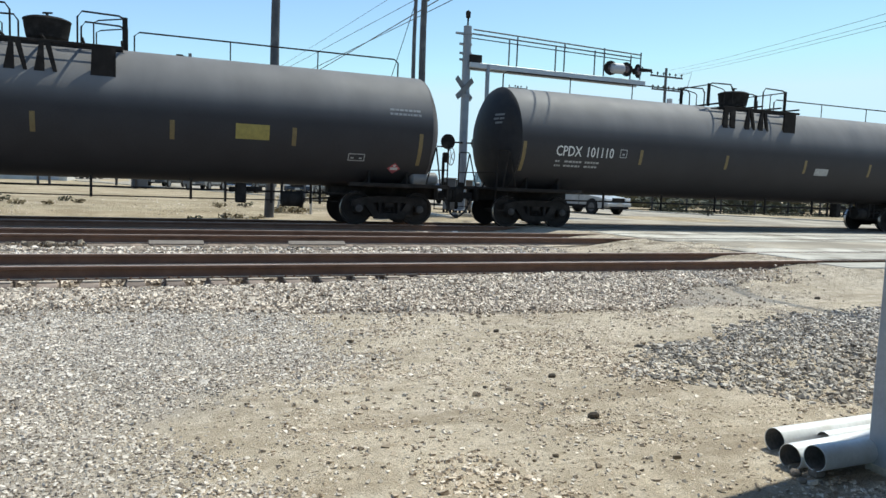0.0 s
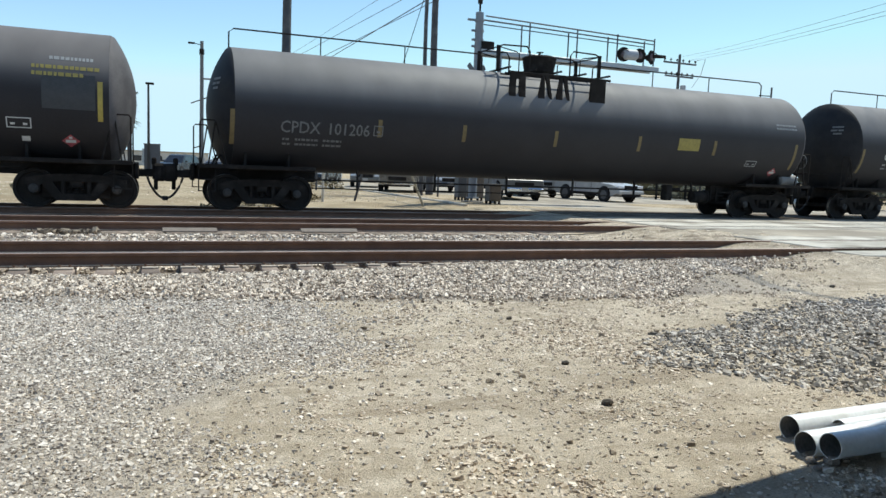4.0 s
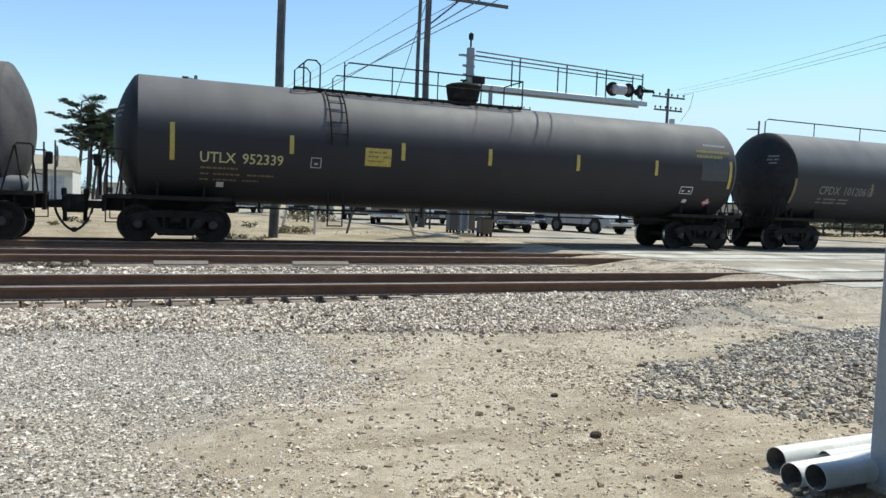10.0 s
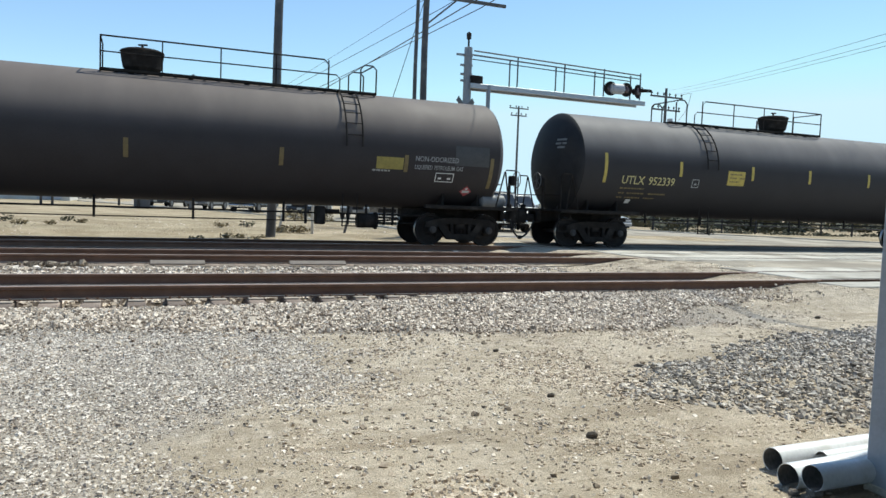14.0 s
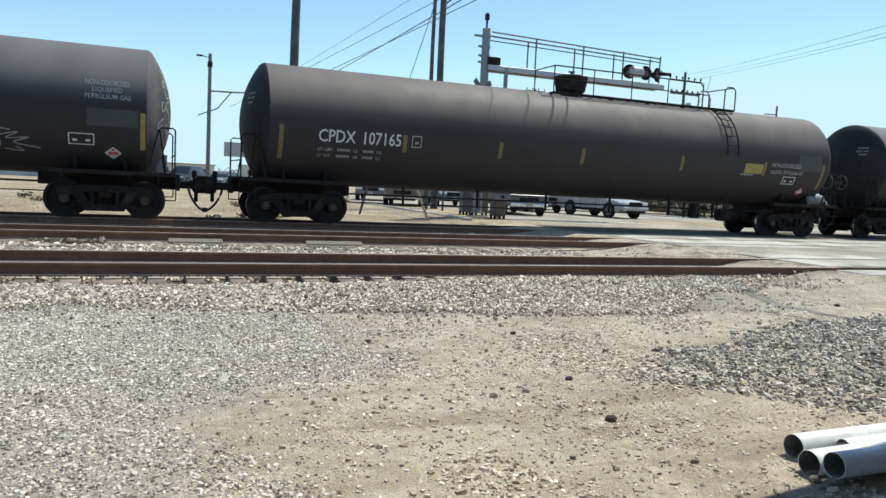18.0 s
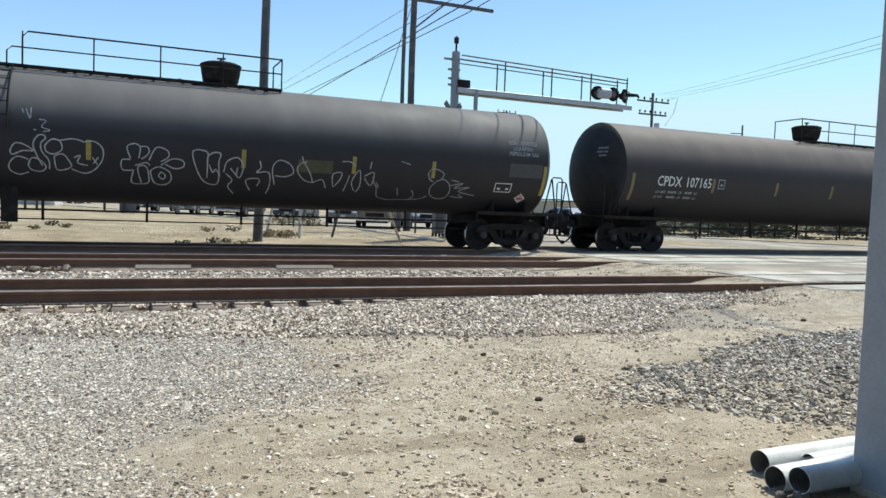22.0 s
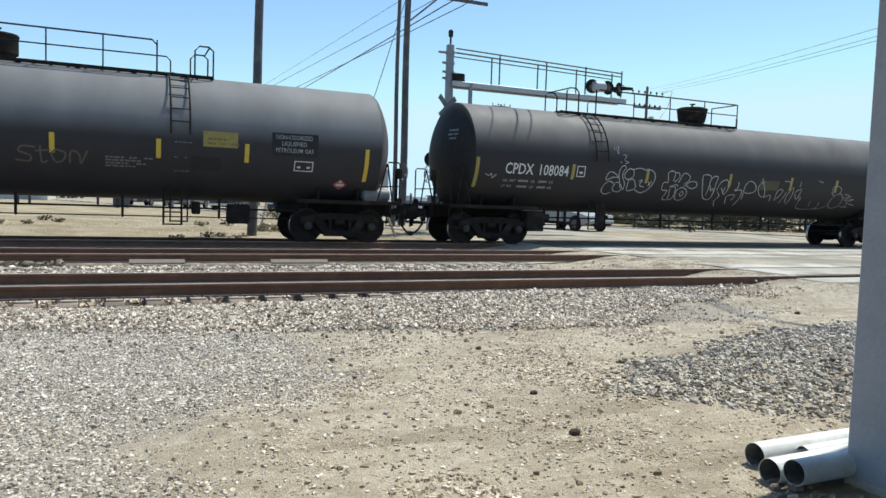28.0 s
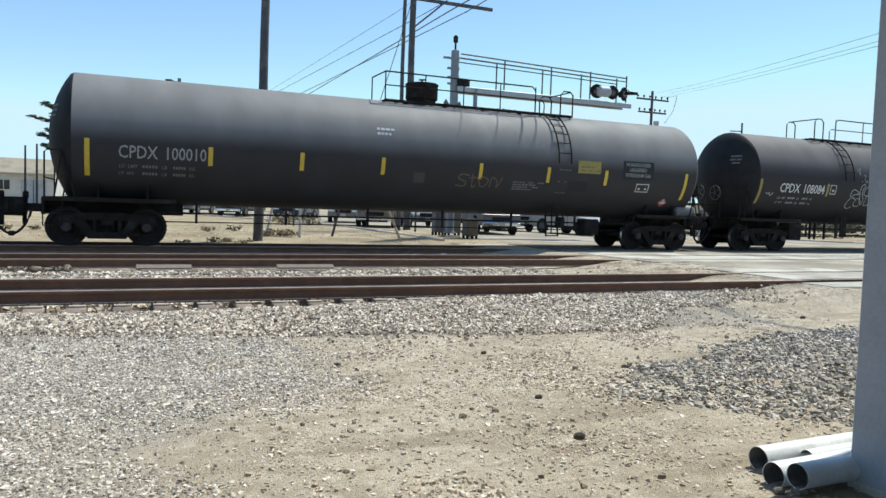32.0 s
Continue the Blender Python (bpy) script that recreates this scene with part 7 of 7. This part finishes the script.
def crossarm_pole(label, x, y, h, arms):
    t = thing("power_pole", label, "utility pole", pose(x, y, 0.2))
    part("pole_shaft", Geo().tube([(0, 0, 0), (0, 0, h)], 0.22, 10, True, 0.15), WOOD_POLE, t)
    ins = Geo().lathe((0, 0, 0), (0, 0, 1), [(0, 0.04), (0.15, 0.05), (0.2, 0.13), (0.28, 0.13), (0.32, 0.05), (0.4, 0.05)], 8).mesh("insulator", UNDER)
    for z, w, n in arms:
        part("crossarm", Geo().box((0, -0.12, z), (w, 0.14, 0.18), 0.01), WOOD_POLE, t)
        for i in range(n):
            q = -w / 2 + 0.15 + (w - 0.3) * i / (n - 1)
            part("insulator", ins, None, t, at=pose(q, -0.12, z + 0.08))
    return t


far_pole = crossarm_pole("wooden power pole with crossarms and insulators", 56.6, 70, 15.6, ((14.6, 4.6, 6), (13.1, 4.0, 6)))
part("transformer", Geo().lathe((0.5, -0.3, 11.2), (0, 0, 1), [(0, 0.3), (0.9, 0.32), (0.95, 0.1)], 12), GREY_PAINT, far_pole)
part("jumper_wires", Geo().tube([(2.0, -0.1, 15.0), (3.6, -0.1, 15.4), (3.2, 0, 13.6), (2.0, 0, 12.0)], 0.03, 5), WIRE, far_pole)
crossarm_pole("distant power pole with two crossarms", 58.7, 110, 18.0, ((17.6, 3.6, 4), (16.4, 3.0, 4)))
for x, z, x1, z1 in ((57.0, 15.6, 26.35, 8.8), (59.0, 15.8, 26.4, 8.52), (58.2, 15.3, 26.5, 8.38)):
    far, near = Vector((x, 70, z)), Vector((x1, 20, z1))
    wire("thin power line running over the road", [far, near + (near - far) * 0.25], 0.25, 0.009)
wire("slack guy wire beside the poles", [(11.0, 34.0, 5.6), (12.6, 33.0, 11.8)], 0.05, 0.018)


street = thing("street_lamp", "grey street lamp pole with a long side arm", "street lamp", pose(3.84, 60, 0.25))
part("pole_shaft", Geo().tube([(0, 0, 0), (0, 0, 10.4)], 0.17, 10, True, 0.13), SHADE_GREY, street)
part("side_arm", Geo().tube([(0, 0, 7.6), (2.0, 0, 7.65), (4.6, 0, 7.85)], 0.07, 6), SHADE_GREY, street)
part("arm_brace", Geo().tube([(-0.8, 0, 5.7), (0.6, 0, 6.3), (1.6, 0, 7.6)], 0.05, 6), SHADE_GREY, street)
part("lamp_head", Geo().tube([(0, 0, 10.1), (-0.6, 0, 10.2)], 0.03, 5).box((-0.75, 0, 10.2), (0.5, 0.25, 0.12), 0.03), UNDER, street)
part("pole_band", Geo().lathe((0, 0, 9.6), (0, 0, 1), [(-0.2, 0.19), (0.2, 0.19)], 10), UNDER, street)
cabinet("dark grey steel cabinet standing beside a thin pole", 0.3, 60.5, 1.15, 0.8, 2.3, RAIL_GREY)


shrub(5.4, 27.6, 1.3, 0.3, DRY_SHRUB, 1, "low dead bush beside the pole", 160)
shrub(7.9, 40.0, 1.5, 0.7, DRY_SHRUB, 2, "pale dry grass tuft beyond the lot", 160)
shrub(9.3, 39.6, 1.2, 0.55, DRY_SHRUB, 3, "pale dry grass tuft near the kerb", 120)
shrub(28.9, 31.5, 0.8, 0.9, GREEN_SHRUB, 4, "small dusty bush at the road's edge", 120)
for k, (x, y, w) in enumerate(((-2.6, 33.0, 0.5), (-2.0, 31.4, 0.4), (-3.7, 28.8, 0.45), (-4.6, 31.7, 0.6), (2.7, 24.6, 0.4), (3.1, 24.7, 0.35), (1.7, 23.4, 0.45), (3.5, 23.5, 0.5), (3.0, 29.6, 0.5), (4.1, 30.5, 0.6), (-2.8, 29.1, 0.35))):
    shrub(x, y, w, w * 0.45, DRY_SHRUB if k % 3 else GREEN_SHRUB, 60 + k, "small dry weed tuft on the dirt lot", 40)
rs = random.Random(11)
for k in range(16):
    x = 32 + k * 3.1 + rs.uniform(-1, 1)
    shrub(x, 43 + rs.uniform(-1.5, 4), rs.uniform(1.2, 2.6), rs.uniform(0.6, 1.3), GREEN_SHRUB if k % 3 else DRY_SHRUB, 20 + k, "dusty bush beside the road", 120)


def far_band(name, label, x0, x1, y, h, mat, seed, n, wide=(1.2, 3.5), leaf=0.5, spread=8.0):
    """A far strip of trees and bushes, as one uneven mass of leaves."""
    rnd = random.Random(seed)
    g = Geo()
    for i in range(n):
        x = rnd.uniform(x0, x1)
        hh = h * rnd.uniform(0.35, 1.0)
        q = foliage(40, x, y + rnd.uniform(-spread, spread), hh * 0.5 + 0.2, rnd.uniform(*wide), wide[0], hh * 0.55, leaf, seed * 100 + i)
        g.add(q.v, q.f)
    tagged(new(name, g.mesh(name, mat, False, False)), label, "trees", kind="stuff")


far_band("far_trees", "distant dusty trees along the horizon", -120, 260, 210, 3.4, GREEN_SHRUB, 5, 150)
far_band("roadside_scrub", "low scrub behind the roadside fence", 33, 130, 49, 1.7, GREEN_SHRUB, 6, 150)
far_band("verge_grass", "dusty green grass along the roadside fence", 29.5, 52, 36.6, 0.35, GREEN_SHRUB, 7, 90, (0.4, 1.0), 0.12, 1.6)


def shed(label, x, y, w, d, h, mat):
    t = thing("building", label, "building", pose(x, y, 0.2))
    part("building_wall", Geo().box((0, 0, h / 2), (w, d, h), 0.03), mat, t)
    part("roof", Geo().box((0, 0, h + 0.1), (w + 0.6, d + 0.6, 0.2), 0.03), ROOF_TAN, t)
    for i in range(int(w / 4)):
        part("window", Geo().box((-w / 2 + 2 + i * 4, -d / 2 - 0.02, h * 0.55), (1.6, 0.08, 1.1), 0.01), GLASS_DARK, t)
    part("door", Geo().box((w / 2 - 1.2, -d / 2 - 0.02, 1.05), (1.0, 0.08, 2.1), 0.01), GREY_PAINT, t)


shed("long low pale building far off", 95, 118, 48, 10, 3.2, OLD_WOOD)
shed("white low building far off behind the poles", 33, 190, 26, 10, 3.6, PLASTER)
shed("pale building far off beyond the queue", 2, 170, 20, 10, 3.0, PLASTER)


# ---- motion ----
def motions():
    legs = TRAVEL
    for car, centre in CARS:
        walk(car, [(t, pose(centre + s, TRACKS[2], RAIL_Z)) for t, s in legs])
    ts = [q * 0.16 for q in range(200)] + [32.0]
    xs = np.array([t for t, s in legs])
    ss = np.array([s for t, s in legs])
    turn = np.degrees(np.interp(ts, xs, ss) / WHEEL_R)
    for ob, dx in WHEELSETS:
        walk(ob, [(t, pose(dx, 0, 0, 0, a, 0)) for t, a in zip(ts, turn)])


motions()
